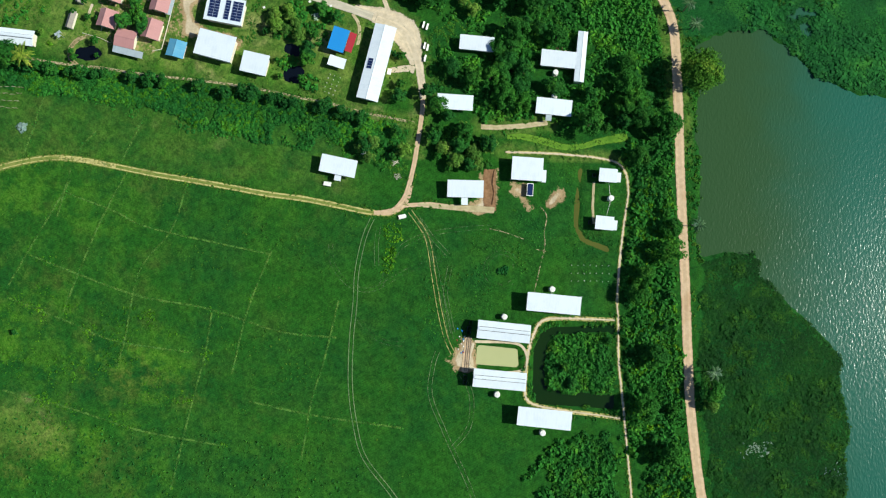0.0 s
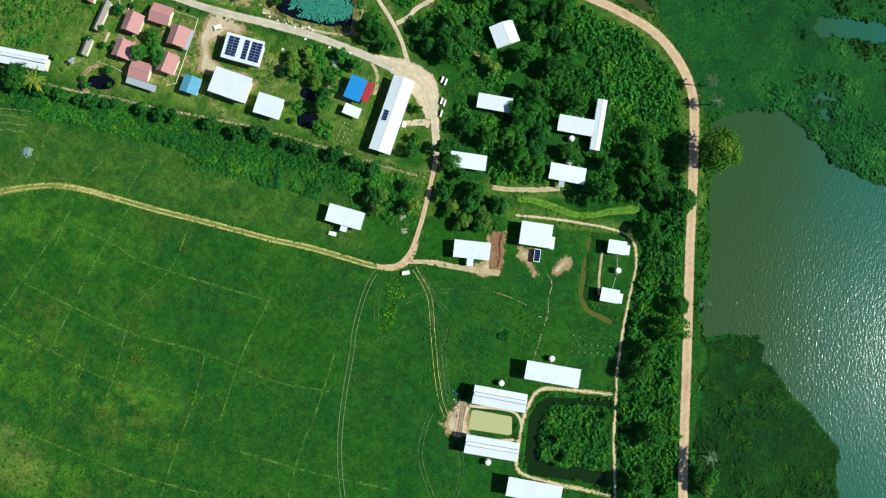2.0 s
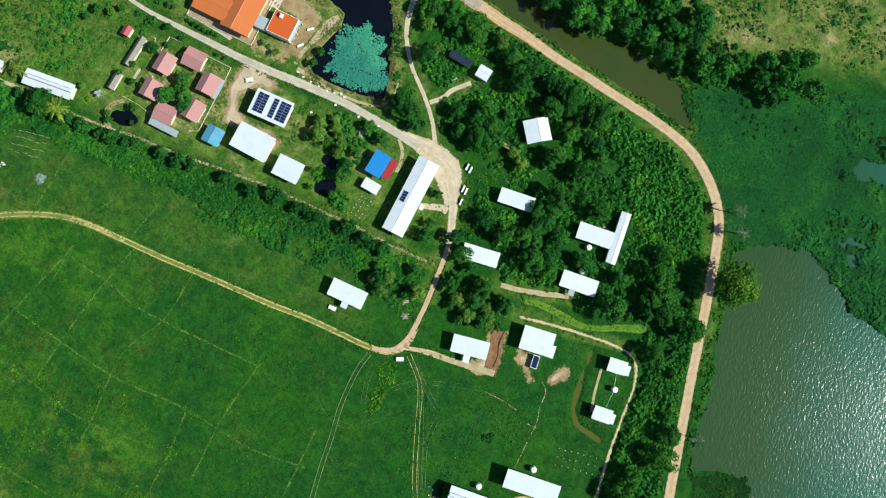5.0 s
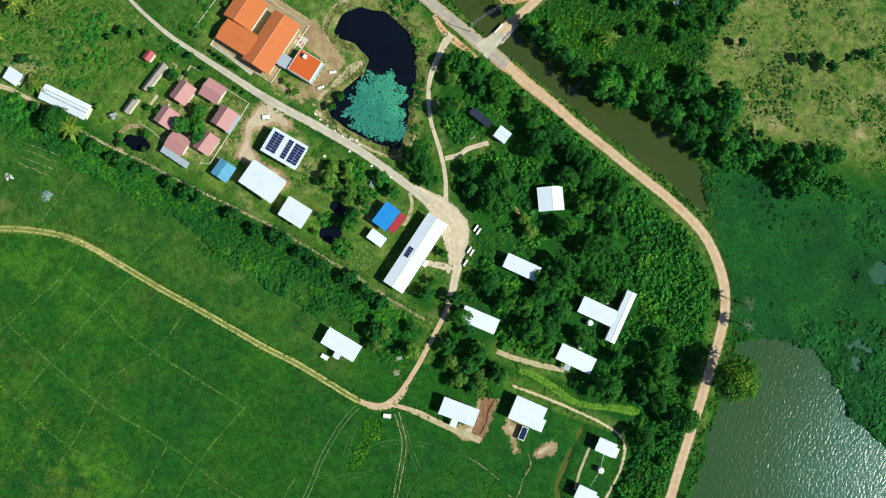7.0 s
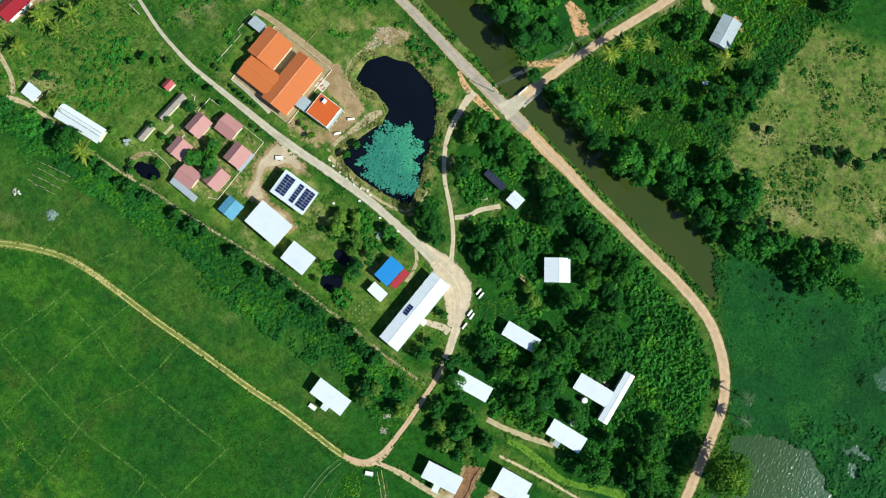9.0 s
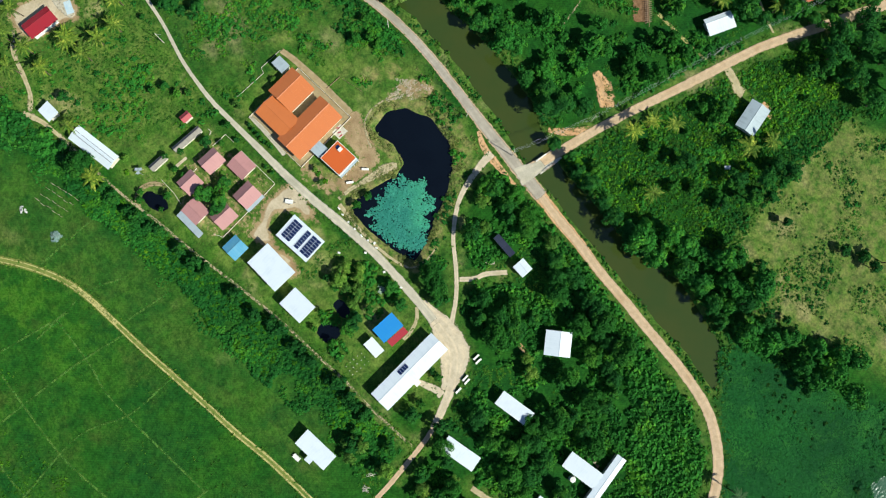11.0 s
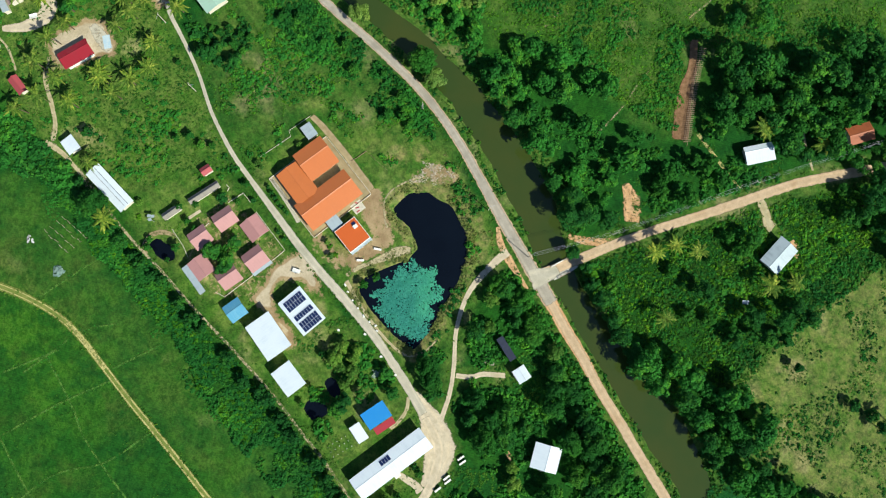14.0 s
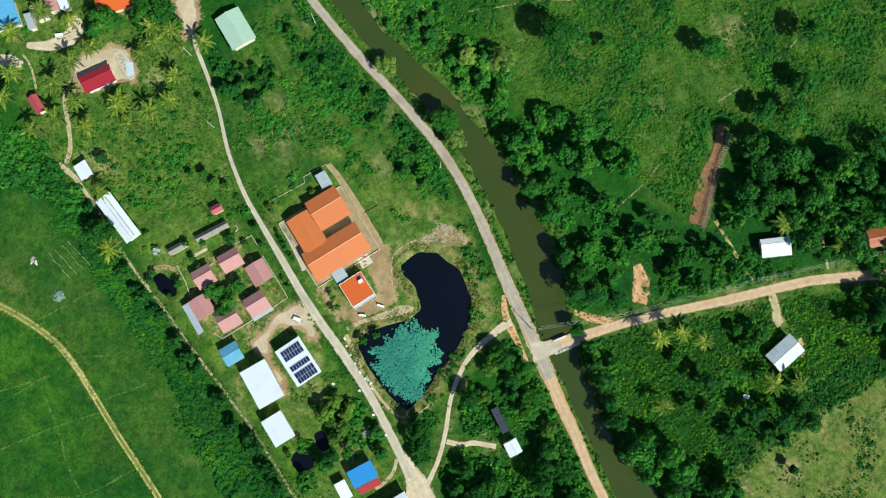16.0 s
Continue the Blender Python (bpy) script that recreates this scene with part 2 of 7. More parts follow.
M_ORANGE_FLAT = mat_roof("bright_orange_roof", (0.64, 0.125, 0.026), (0.55, 0.11, 0.026), 0.6, wear=0.4)
M_RED = mat_roof("red_sheet", (0.36, 0.022, 0.036), (0.30, 0.03, 0.042), 0.5, wear=0.5)
M_FADED_RED = mat_roof("faded_red_sheet", (0.44, 0.080, 0.090), (0.36, 0.08, 0.085), 0.5, wear=0.5)
M_BLUE = mat_roof("blue_sheet", (0.014, 0.25, 0.66), (0.025, 0.29, 0.62), 0.45, wear=0.5)
M_SKYBLUE = mat_roof("sky_blue_sheet", (0.10, 0.40, 0.68), (0.16, 0.46, 0.66), 0.5)
M_TEALBLUE = mat_roof("faded_blue_sheet", (0.10, 0.34, 0.52), (0.18, 0.42, 0.55), 0.5)
M_MINT = mat_roof("mint_sheet", (0.41, 0.61, 0.49), (0.36, 0.53, 0.43), 0.5)
M_PINKGREY = mat_roof("weathered_pink_sheet", (0.40, 0.28, 0.25), (0.30, 0.22, 0.20), 0.7)
M_THATCH = mat_roof("grey_thatch", (0.29, 0.265, 0.23), (0.17, 0.155, 0.135), 0.95)
# dark blue, with shade put into the colour to bring it near black
M_TARP = mat_roof("shade_darkened_blue_sheet", (0.018, 0.026, 0.055), (0.035, 0.046, 0.08), 0.5)
M_CELL = mat_plain("solar_cell", (0.012, 0.024, 0.085), (0.018, 0.034, 0.110), 0.18, 0.0, 0.5)
M_FRAME = mat_plain("aluminium", (0.70, 0.72, 0.75), (0.6, 0.62, 0.65), 0.4, 0.6)
M_TANK = mat_plain("white_plastic", (0.82, 0.82, 0.78), (0.74, 0.74, 0.70), 0.45)
M_DARK = mat_plain("dark_steel", (0.03, 0.035, 0.05), (0.05, 0.05, 0.06), 0.5, 0.4)
M_DRYSOIL = mat_earth("dry_yard_soil", (0.30, 0.23, 0.12), (0.40, 0.31, 0.18), (0.22, 0.20, 0.09), 2.0)
M_DUCKWEED = mat_earth("bright_marsh_grass", (0.072, 0.190, 0.018), (0.120, 0.245, 0.024), (0.048, 0.150, 0.014), 1.8)
M_TAN = mat_earth("trodden_tan_sand", (0.38, 0.315, 0.175), (0.50, 0.425, 0.265), (0.30, 0.265, 0.125), 1.8)
M_SILVER = mat_leaf("silvery_leaf", (0.16, 0.30, 0.26), (0.40, 0.52, 0.50), (0.50, 0.60, 0.62), 3.0)
M_BARK = mat_plain("bark", (0.16, 0.11, 0.07), (0.09, 0.065, 0.045), 0.95)
M_WOOD = mat_plain("weathered_wood", (0.36, 0.25, 0.17), (0.24, 0.16, 0.11), 0.9)
M_LEAF = mat_leaf("tree_leaf", (0.010, 0.085, 0.010), (0.040, 0.205, 0.028), (0.080, 0.260, 0.030), 9.0)
M_LEAF_DEEP = mat_leaf("deep_leaf", (0.008, 0.075, 0.016), (0.032, 0.185, 0.030), (0.070, 0.255, 0.026), 7.0)
M_LEAF_PALE = mat_leaf("pale_leaf", (0.045, 0.155, 0.020), (0.135, 0.290, 0.048), (0.210, 0.360, 0.070), 4.0)
M_LEAF_BRIGHT = mat_leaf("bright_leaf", (0.080, 0.190, 0.030), (0.215, 0.365, 0.075), (0.300, 0.430, 0.105), 4.0)
M_LIME = mat_leaf("lime_weed", (0.035, 0.170, 0.010), (0.090, 0.280, 0.015), (0.150, 0.350, 0.020), 4.0)
M_SHRUB = mat_leaf("shrub_leaf", (0.012, 0.106, 0.018), (0.042, 0.245, 0.034), (0.088, 0.305, 0.028), 7.0)
M_REED = mat_leaf("marsh_leaf", (0.006, 0.080, 0.020), (0.016, 0.150, 0.030), (0.034, 0.190, 0.030), 10.0)
M_LOBE = mat_leaf("lake_plant", (0.005, 0.048, 0.008), (0.014, 0.088, 0.012), (0.038, 0.135, 0.012), 6.0)
M_OLIVE = mat_leaf("rough_grass", (0.020, 0.105, 0.012), (0.062, 0.190, 0.022), (0.120, 0.245, 0.030), 8.0)
M_DRYWEED = mat_leaf("dry_weed", (0.110, 0.165, 0.034), (0.250, 0.270, 0.080), (0.350, 0.320, 0.125), 4.0)
M_PALM = mat_leaf("palm_frond", (0.045, 0.135, 0.016), (0.240, 0.350, 0.050), (0.430, 0.480, 0.090), 2.5)
M_PALM_GREY = mat_leaf("grey_palm_frond", (0.030, 0.100, 0.035), (0.110, 0.220, 0.095), (0.260, 0.380, 0.230), 2.5)
M_LOTUS = mat_leaf("lotus_leaf", (0.050, 0.370, 0.255), (0.120, 0.560, 0.400), (0.070, 0.42, 0.28), 3.0)
W_LAKE = mat_water("lake_water", (0.030, 0.078, 0.028), (0.016, 0.112, 0.078), 0.22, 0.142, 0.80, 0.31, 1.0, (118, 172))
W_CANAL = mat_water("canal_water", (0.038, 0.066, 0.014), (0.052, 0.069, 0.014), 0.05, 0.010, 1.2, 1.0)
W_DITCH = mat_water("ditch_water", (0.100, 0.112, 0.022), (0.080, 0.095, 0.020), 0.12, 0.006)
W_POND = mat_water("dark_pond_water", (0.003, 0.005, 0.010), (0.004, 0.007, 0.013), 0.05, 0.006)
W_POOL = mat_water("pale_green_water", (0.46, 0.47, 0.24), (0.42, 0.44, 0.22), 0.2, 0.004)
W_FISH = mat_water("brown_pond_water", (0.005, 0.024, 0.004), (0.008, 0.026, 0.005), 0.05, 0.008)

# ---- geometry helpers ----
def part(name, bm, material, parent, label="", smooth=False):
    """Links a bmesh as one mesh object under a thing or a part."""
    me = bpy.data.meshes.new(name)
    bm.to_mesh(me)
    bm.free()
    if smooth:
        me.polygons.foreach_set("use_smooth", [True] * len(me.polygons))
    me.materials.append(material)
    ob = new(name, me)
    ob.parent = parent
    return tagged(ob, label)


def thing(name, m, label, category, group="", kind=""):
    ob = new(name)
    ob.empty_display_size = 0.5
    ob.matrix_basis = m
    return tagged(ob, label, category, group, kind)


def box(bm, x, y, z, sx, sy, sz, turn=0.0):
    """A box with its base's middle at x, y, z."""
    m = pose(x, y, z + sz / 2, 0, 0, turn) @ Matrix.Diagonal((sx, sy, sz, 1))
    bmesh.ops.create_cube(bm, size=1.0, matrix=m)
    return bm


def prism(bm, outline, x0, x1):
    """Extrudes an outline of (y, z) pairs along x."""
    a = [bm.verts.new((x0, y, z)) for y, z in outline]
    b = [bm.verts.new((x1, y, z)) for y, z in outline]
    n = len(outline)
    bm.faces.new(a[::-1])
    bm.faces.new(b)
    for i in range(n):
        bm.faces.new((a[i], a[(i + 1) % n], b[(i + 1) % n], b[i]))
    return bm


def tube(bm, pts, radii, sides=7):
    """A tapered tube along points."""
    rings = []
    for i, p in enumerate(pts):
        d = (Vector(pts[min(i + 1, len(pts) - 1)]) - Vector(pts[max(i - 1, 0)])).normalized()
        a = d.orthogonal().normalized()
        b = d.cross(a)
        rings.append([bm.verts.new(Vector(p) + radii[i] * (math.cos(t) * a + math.sin(t) * b))
                      for t in (2 * math.pi * k / sides for k in range(sides))])
    for r, s in zip(rings, rings[1:]):
        for k in range(sides):
            bm.faces.new((r[k], r[(k + 1) % sides], s[(k + 1) % sides], s[k]))
    bm.faces.new(rings[0][::-1])
    bm.faces.new(rings[-1])
    return bm


def raw_mesh(name, verts, faces, material, smooth=False):
    """A mesh from numpy arrays: verts (n, 3), faces (m, 4)."""
    me = bpy.data.meshes.new(name)
    me.vertices.add(len(verts))
    me.vertices.foreach_set("co", np.ascontiguousarray(verts, np.float32).ravel())
    m, k = faces.shape
    me.loops.add(m * k)
    me.loops.foreach_set("vertex_index", np.ascontiguousarray(faces, np.int32).ravel())
    me.polygons.add(m)
    me.polygons.foreach_set("loop_start", np.arange(0, m * k, k, dtype=np.int32))
    me.polygons.foreach_set("use_smooth", np.full(m, smooth))
    me.update(calc_edges=True)
    me.materials.append(material)
    return me


def leaf_mesh(name, quads, material):
    """A mesh of loose four-sided leaves: quads (n, 4, 3)."""
    n = len(quads)
    return raw_mesh(name, quads.reshape(-1, 3), np.arange(4 * n).reshape(-1, 4), material)


RNG = np.random.default_rng(7)


def value_noise(x, y, size, seed):
    """Smooth noise from -1 to 1 over arrays of places."""
    x, y = (0.8 * np.asarray(x) + 0.6 * np.asarray(y)) / size, (0.8 * np.asarray(y) - 0.6 * np.asarray(x)) / size
    x, y = x + 317.0, y + 211.0
    i, j = np.floor(x).astype(int), np.floor(y).astype(int)
    u, v = x - i, y - j
    u, v = u * u * (3 - 2 * u), v * v * (3 - 2 * v)

    def h(a, b):
        s = np.sin(a * 127.1 + b * 311.7 + seed * 74.7) * 43758.5453
        return s - np.floor(s)

    top = h(i, j) * (1 - u) + h(i + 1, j) * u
    low = h(i, j + 1) * (1 - u) + h(i + 1, j + 1) * u
    return 2 * (top * (1 - v) + low * v) - 1


def line_distance(x, y, pts, closed=False):
    """Distance from places to a line of points."""
    best = np.full(np.shape(x), 1e9)
    seq = list(zip(pts, pts[1:] + pts[:1])) if closed else list(zip(pts, pts[1:]))
    for (ax, ay), (bx, by) in seq:
        dx, dy = bx - ax, by - ay
        t = np.clip(((x - ax) * dx + (y - ay) * dy) / (dx * dx + dy * dy + 1e-9), 0, 1)
        best = np.minimum(best, (x - ax - t * dx) ** 2 + (y - ay - t * dy) ** 2)
    return np.sqrt(best)


def inside(x, y, pts):
    r = np.zeros(np.shape(x), bool)
    for (ax, ay), (bx, by) in zip(pts, pts[1:] + pts[:1]):
        if ay != by:
            r ^= ((ay > y) != (by > y)) & (x < (bx - ax) * (y - ay) / (by - ay) + ax)
    return r


def signed(x, y, pts):
    """Distance to an outline, positive inside."""
    d = line_distance(x, y, pts, True)
    return np.where(inside(x, y, pts), d, -d)


def spline(pts, step=1.5):
    """A smooth line through points, at even steps."""
    p = np.array([pts[0]] + list(pts) + [pts[-1]], float)
    p[0], p[-1] = 2 * p[1] - p[2], 2 * p[-2] - p[-3]
    out = []
    for a, b, c, d in zip(p, p[1:], p[2:], p[3:]):
        n = max(2, int(np.hypot(*(c - b)) / step))
        for t in np.arange(n) / n:
            out.append(0.5 * (2 * b + (c - a) * t + (2 * a - 5 * b + 4 * c - d) * t * t + (3 * b - a - 3 * c + d) * t ** 3))
    out.append(p[-2])
    return np.array(out)


def ribbon(name, pts, width, material, label, category, z=0.05, ragged=0.35, side=0.0, kind="structure", step=0.6, thin=0.0):
    """A strip of road or path along a smooth line, with uneven edges and a slight crown; thin: how far grass breaks it."""
    c = spline(pts, step)
    d = np.gradient(c, axis=0)
    d /= np.linalg.norm(d, axis=1)[:, None] + 1e-9
    nrm = np.stack([-d[:, 1], d[:, 0]], 1)
    w = np.interp(np.linspace(0, 1, len(c)), np.linspace(0, 1, len(width)), width) if isinstance(width, (list, tuple)) else np.full(len(c), width)
    rows, lane = [], []
    for f in (-1, -0.62, -0.42, -0.2, 0, 0.2, 0.42, 0.62, 1):
        wob = 0.55 * ragged * (0.7 * value_noise(c[:, 0], c[:, 1], 3.1, 3 + f) + 0.5 * value_noise(c[:, 0], c[:, 1], 1.1, 9 + f) + 0.5 * value_noise(c[:, 0], c[:, 1], 0.6, 5 + f)) * (abs(f) == 1)
        q = c + nrm * (f * (w * 0.62 + wob) + side)[:, None]
        rows.append(np.column_stack([q, np.full(len(q), z + (0.04 if abs(f) < 1 else -0.02))]))
        worn = np.tile([1.0 if abs(f) == 1 else max(thin, 0.36) if abs(f) == 0.62 else thin, max(0.0, 1 - abs(abs(f) - 0.42) / 0.2), 0, 1], (len(q), 1))
        ends = np.minimum(np.arange(len(q)), np.arange(len(q))[::-1]) * step
        worn[:, 0] = np.maximum(worn[:, 0], 1 - ends / (0.3 * w + 0.3))
        lane.append(worn)
    v = np.stack(rows, 1)
    n, k = v.shape[:2]
    idx = np.arange(n * k).reshape(n, k)
    faces = np.stack([idx[:-1, :-1], idx[1:, :-1], idx[1:, 1:], idx[:-1, 1:]], -1).reshape(-1, 4)[:, ::-1]
    me = raw_mesh(name, v.reshape(-1, 3), faces, material, True)
    at = me.attributes.new("lane", "FLOAT_COLOR", "POINT")
    at.data.foreach_set("color", np.stack(lane, 1).astype(np.float32).ravel())
    return tagged(new(name, me), label, category, kind=kind)


# ---- the plan ----
ROAD_EAST = [(110, -110), (103.1, -59.7), (101.4, -45.4), (99.8, -27.2), (99.2, -4.7), (98.8, 16.1), (98.2, 37), (97.6, 58), (97.4, 76), (97, 94), (96.6, 106),
             (95.6, 114.6), (92.3, 124.1), (86.5, 132.5), (77.7, 140.4), (63.4, 147.1), (49, 152), (34.3, 157.2), (20, 162), (10.7, 165.8), (-1.6, 170), (-12, 174)]
ROAD_NORTH = [(-9, 173), (-22.0, 177.6), (-32.8, 181.5), (-45.0, 185.9), (-57.8, 190.9), (-70.8, 195.7), (-82.4, 199), (-93, 201.2), (-104, 202.4),
              (-119.7, 203.3), (-135.8, 203.6), (-150.6, 204.4), (-166, 205.6), (-200, 209), (-260, 218)]
ROAD_BRIDGE = [(-21, 175.5), (-16.0, 184.7), (-10.3, 195.7), (-5.1, 205.7), (3.3, 220.1), (12.1, 234.2), (21.3, 249.6), (29.3, 262.8), (37.7, 273.7), (46.7, 284.8), (75, 320), (110, 365)]
ROAD_VILLAGE = [(-186, 166.5), (-180.4, 163.2), (-170.8, 159.4), (-158.9, 154.0), (-145.3, 146.3), (-130.5, 140.4), (-119.6, 137.6), (-105.2, 134.4), (-91.2, 131.2),
                (-77.6, 128.9), (-64.6, 127.1), (-47.8, 124), (-30.1, 119), (-18.5, 115), (-8, 110), (-2.6, 101), (-0.5, 92.3), (0.5, 83)]
PATH_FIELD = [(0.3, 86), (0.3, 79), (-0.7, 70.8), (-1.5, 64.9), (-2.8, 56.8), (-5.3, 47.1), (-9, 41.8), (-12, 40.2)]
TRACK_WEST = [(-6, 43), (-11.1, 40.2), (-19.5, 40.5), (-29.9, 42.5), (-42.5, 44.8), (-57.2, 46.6), (-71.9, 49.1), (-86.5, 51.4), (-99.1, 53.3), (-112.5, 55.8),
              (-125.6, 58.1), (-135.9, 58.6), (-147.6, 56.7), (-159.3, 53.0), (-172, 47), (-200, 36)]
PATH_YARD = [(-6.5, 43), (3.5, 43.7), (11.9, 42.8), (20, 41.8)]
RUTS_SOUTH = [(-17.3, 38.5), (-20.3, 31.0), (-22.7, 18.5), (-23.2, 6.0), (-24.1, -6.3), (-24.1, -22.6), (-22.1, -36.6), (-18.4, -48.5), (-9, -60.3), (0, -72)]
RUTS_FARM = [(-4, 41.5), (2.7, 31.4), (5.6, 16.8), (7.9, 4.4), (10.5, -5.8), (13.5, -12)]
RUTS_LOOP = [(15.8, -18), (19.8, -26.1), (19.1, -37.2), (13.1, -45.2)]
RUTS_LOW = [(7.5, -10), (5.7, -16), (5.0, -26.3), (9.9, -38.3), (13.1, -45.2), (19.3, -58.1), (24, -72)]
RUTS_CROSS = [(-22.8, 3), (-18.4, -3.2), (-12.2, -7.2), (-3.9, -8.1)]
RUTS_FAN = [(-0.1, 38.2), (4.6, 31.5), (11.2, 24.5)]
RUTS_TURN = [(11.7, 21.9), (10.0, 12.1), (10.7, 6.2), (12.9, -4.1)]
RUTS_SWEEP = [(-14.2, 12.2), (-8.7, 25.1), (0.1, 31.4), (15.1, 34.6), (30.3, 35.7)]
RUTS_DITCH = [(-15.1, 35.5), (-15.8, 28), (-15.4, 20)]
RUTS_RING = [(36, 19.5), (34.5, 24.5), (29.5, 26), (25.2, 22.5), (25.4, 16.8), (30.5, 13.4), (35, 15.5)]
RUTS_ARC = [(-32.7, 28.7), (-31.4, 20.4), (-25.0, 13.2), (-16.7, 11.9), (-4.4, 18.7), (10.1, 24.2)]
PATH_FARM = [(31.2, 64.0), (51.2, 63.6), (69.9, 61.8), (76.3, 58.2), (77.9, 50.3), (76.8, 41.7), (75.2, 30.3), (73.4, 11.1), (73.7, 1.4), (73.8, -13.8), (75.1, -27.5), (76.8, -47.8), (77.9, -61.3), (79, -85)]
PATH_RIM = [(72.9, 1.8), (55.3, 2.2), (46.1, 1.4), (42.8, -3.2), (40.6, -10.2), (39.4, -21.2), (40.6, -27.9), (49.7, -30.6), (64.9, -32.5), (74.6, -33.8)]
PATH_HEDGE = [(-204, 124), (-196.5, 115.7), (-186.5, 108.8), (-181.8, 102.6), (-173.5, 100.9), (-165.5, 100.4), (-144.8, 95.9), (-131.5, 94.1), (-120.7, 93.2), (-108.9, 91.6),
              (-97.4, 90.3), (-84.6, 89.2), (-63.7, 86.7), (-47.1, 83.5), (-33.8, 81.1), (-25.8, 79.0), (-15.1, 76.8), (-2, 74.5)]
PATH_POND = [(-33, 178), (-34.2, 171.7), (-34.7, 160.7), (-32.9, 152.5), (-28.6, 143.6), (-21.9, 134.7), (-16.7, 126.3), (-13, 117)]
PATH_SHED = [(-19.5, 132.2), (-14.8, 135.5), (-12.1, 139.1), (-5.7, 143.9)]
PATH_GARDEN = [(22, 73.5), (28.0, 73.3), (37.5, 74.0), (48, 75.6)]
PATH_HOUSE = [(22.5, 250.5), (27.5, 248.0), (31.0, 245.4), (34.0, 245.2)]
PATH_NORTHWEST = [(-229, 116), (-223.3, 120.5), (-215.8, 127.8), (-210, 135), (-205, 134)]
ALL_ROADS = [(ROAD_EAST, 2.6), (ROAD_NORTH, 2.6), (ROAD_BRIDGE, 2.8), (ROAD_VILLAGE, 2.4), (PATH_FIELD, 1.4), (TRACK_WEST, 1.6), (PATH_YARD, 1.3), (PATH_FARM, 1.0), (PATH_RIM, 1.0),
             (PATH_HEDGE, 0.9), (PATH_POND, 1.3), (PATH_SHED, 1.2), (PATH_GARDEN, 1.3), (PATH_HOUSE, 1.8), (PATH_NORTHWEST, 2.0), ([(-12.5, 113.4), (-7.0, 109.5), (-4.2, 104.0)], 4.5)]

CANAL = [(-260, 228), (-200, 215), (-165.9, 211.4), (-141.3, 208.8), (-125.4, 208.9), (-107.2, 208.3), (-83.5, 205.0), (-67.8, 200.8), (-52.1, 195), (-38.1, 189.4), (-24.1, 182.5), (-14.0, 178.3),
         (-0.7, 173.5), (16.7, 167.3), (25.8, 164.2), (45.3, 157.8), (64.4, 152.4), (76.3, 146.5), (78.5, 148), (70.5, 162.1), (59.4, 168.0), (48.2, 173.5), (30.9, 173), (20, 177), (6.7, 181.5), (-8.5, 185.8),
         (-20.7, 193.5), (-31.8, 201.5), (-43.0, 206.5), (-58.7, 211.6), (-74.1, 215.1), (-89.6, 216.9), (-110.7, 218.4), (-140.8, 216.5), (-160.4, 219.5), (-200, 224), (-260, 237)]
LAKE = [(104.2, 108), (116, 112), (129.0, 115.5), (141.2, 105.6), (149.7, 96.8), (162.6, 90.5), (177.3, 87.4), (260, 82), (700, 120), (700, -420), (150, -420), (153, -90), (155.8, -61.3), (157.4, -44.8), (158.9, -32.7),
        (155.5, -22.5), (156.6, -12.2), (148.5, -2.0), (142.3, 4.2), (127.9, 18.6), (125.0, 28.1), (115, 27), (104.6, 26.3), (104.9, 69.6), (104.9, 100)]
LOTUS_POND = [(-74.2, 162.5), (-73.0, 170.3), (-68.3, 175.3), (-58.1, 176.5), (-48.2, 172.5), (-43.0, 166.7), (-39.7, 158.0), (-38.5, 147.0), (-35.5, 137.2), (-36.5, 129.7), (-44.5, 128.8), (-55.4, 130.3),
              (-64.3, 133.1), (-65.3, 137.2), (-62, 144.8), (-57.8, 152), (-58.1, 157.4), (-64.6, 161.1), (-71, 161)]
FISH_POND = [(45.3, -3.3), (48.8, -1.2), (72.4, -0.2), (71.8, -30.4), (43.7, -28.9), (42.0, -23.8), (42.6, -9.5)]
FISH_ISLAND = [(51.0, -3.6), (70.5, -2.4), (76, -10), (76, -25.5), (70, -25.6), (48.2, -23.6), (46.6, -17.7), (47.4, -7.4)]
POOL = [(21.9, -7.9), (36.6, -9.2), (37.1, -15.9), (21.4, -14.9)]
DITCH = [(60.1, 57.9), (58.8, 47.2), (58.3, 36.5), (60.9, 31.3), (69.9, 27.9)]
MARSH_POOLS = [(146, 149.5, 5.5, 4.5), (154, 148.8, 7.0, 4.0), (164, 148.5, 9, 5.0), (150, 120, 3.5, 2.2), (147.6, 114.0, 2.6, 2.0), (141.4, 119.6, 2.2, 1.7), (145.0, 121.2, 1.8, 1.6)]
DARK_PONDS = [(-125.0, 98.8, 5.4, 2.7), (-48.9, 92.8, 3.6, 3.8), (-48.9, 101.2, 3.0, 2.2)]
GROVE = [(-14, 123), (-12, 133), (-22, 144), (-32, 157), (-30, 172), (-20, 174), (1, 164), (13, 159), (31, 149), (45, 143), (48, 126), (60, 114), (66, 106), (66, 88), (63, 81), (49, 74), (27, 72), (18, 82), (7, 77), (2, 83), (4, 98), (4, 107), (14, 109), (0, 121)]
ROADSIDE = [(-20, 174), (1, 164), (31, 149), (45, 143), (66, 106), (68, 85), (76, 72), (92, 80), (91, 107), (87, 123), (76, 135), (55, 145), (31, 154), (5, 164)]
HEDGE = [(-183, 96), (-164, 98), (-143, 94), (-120, 92), (-96, 88), (-63, 85), (-33, 79), (-14, 75), (-2, 73), (-8, 63), (-25, 70), (-42, 69), (-64, 71), (-85, 74), (-109, 80), (-131, 83), (-155, 87), (-179, 89)]
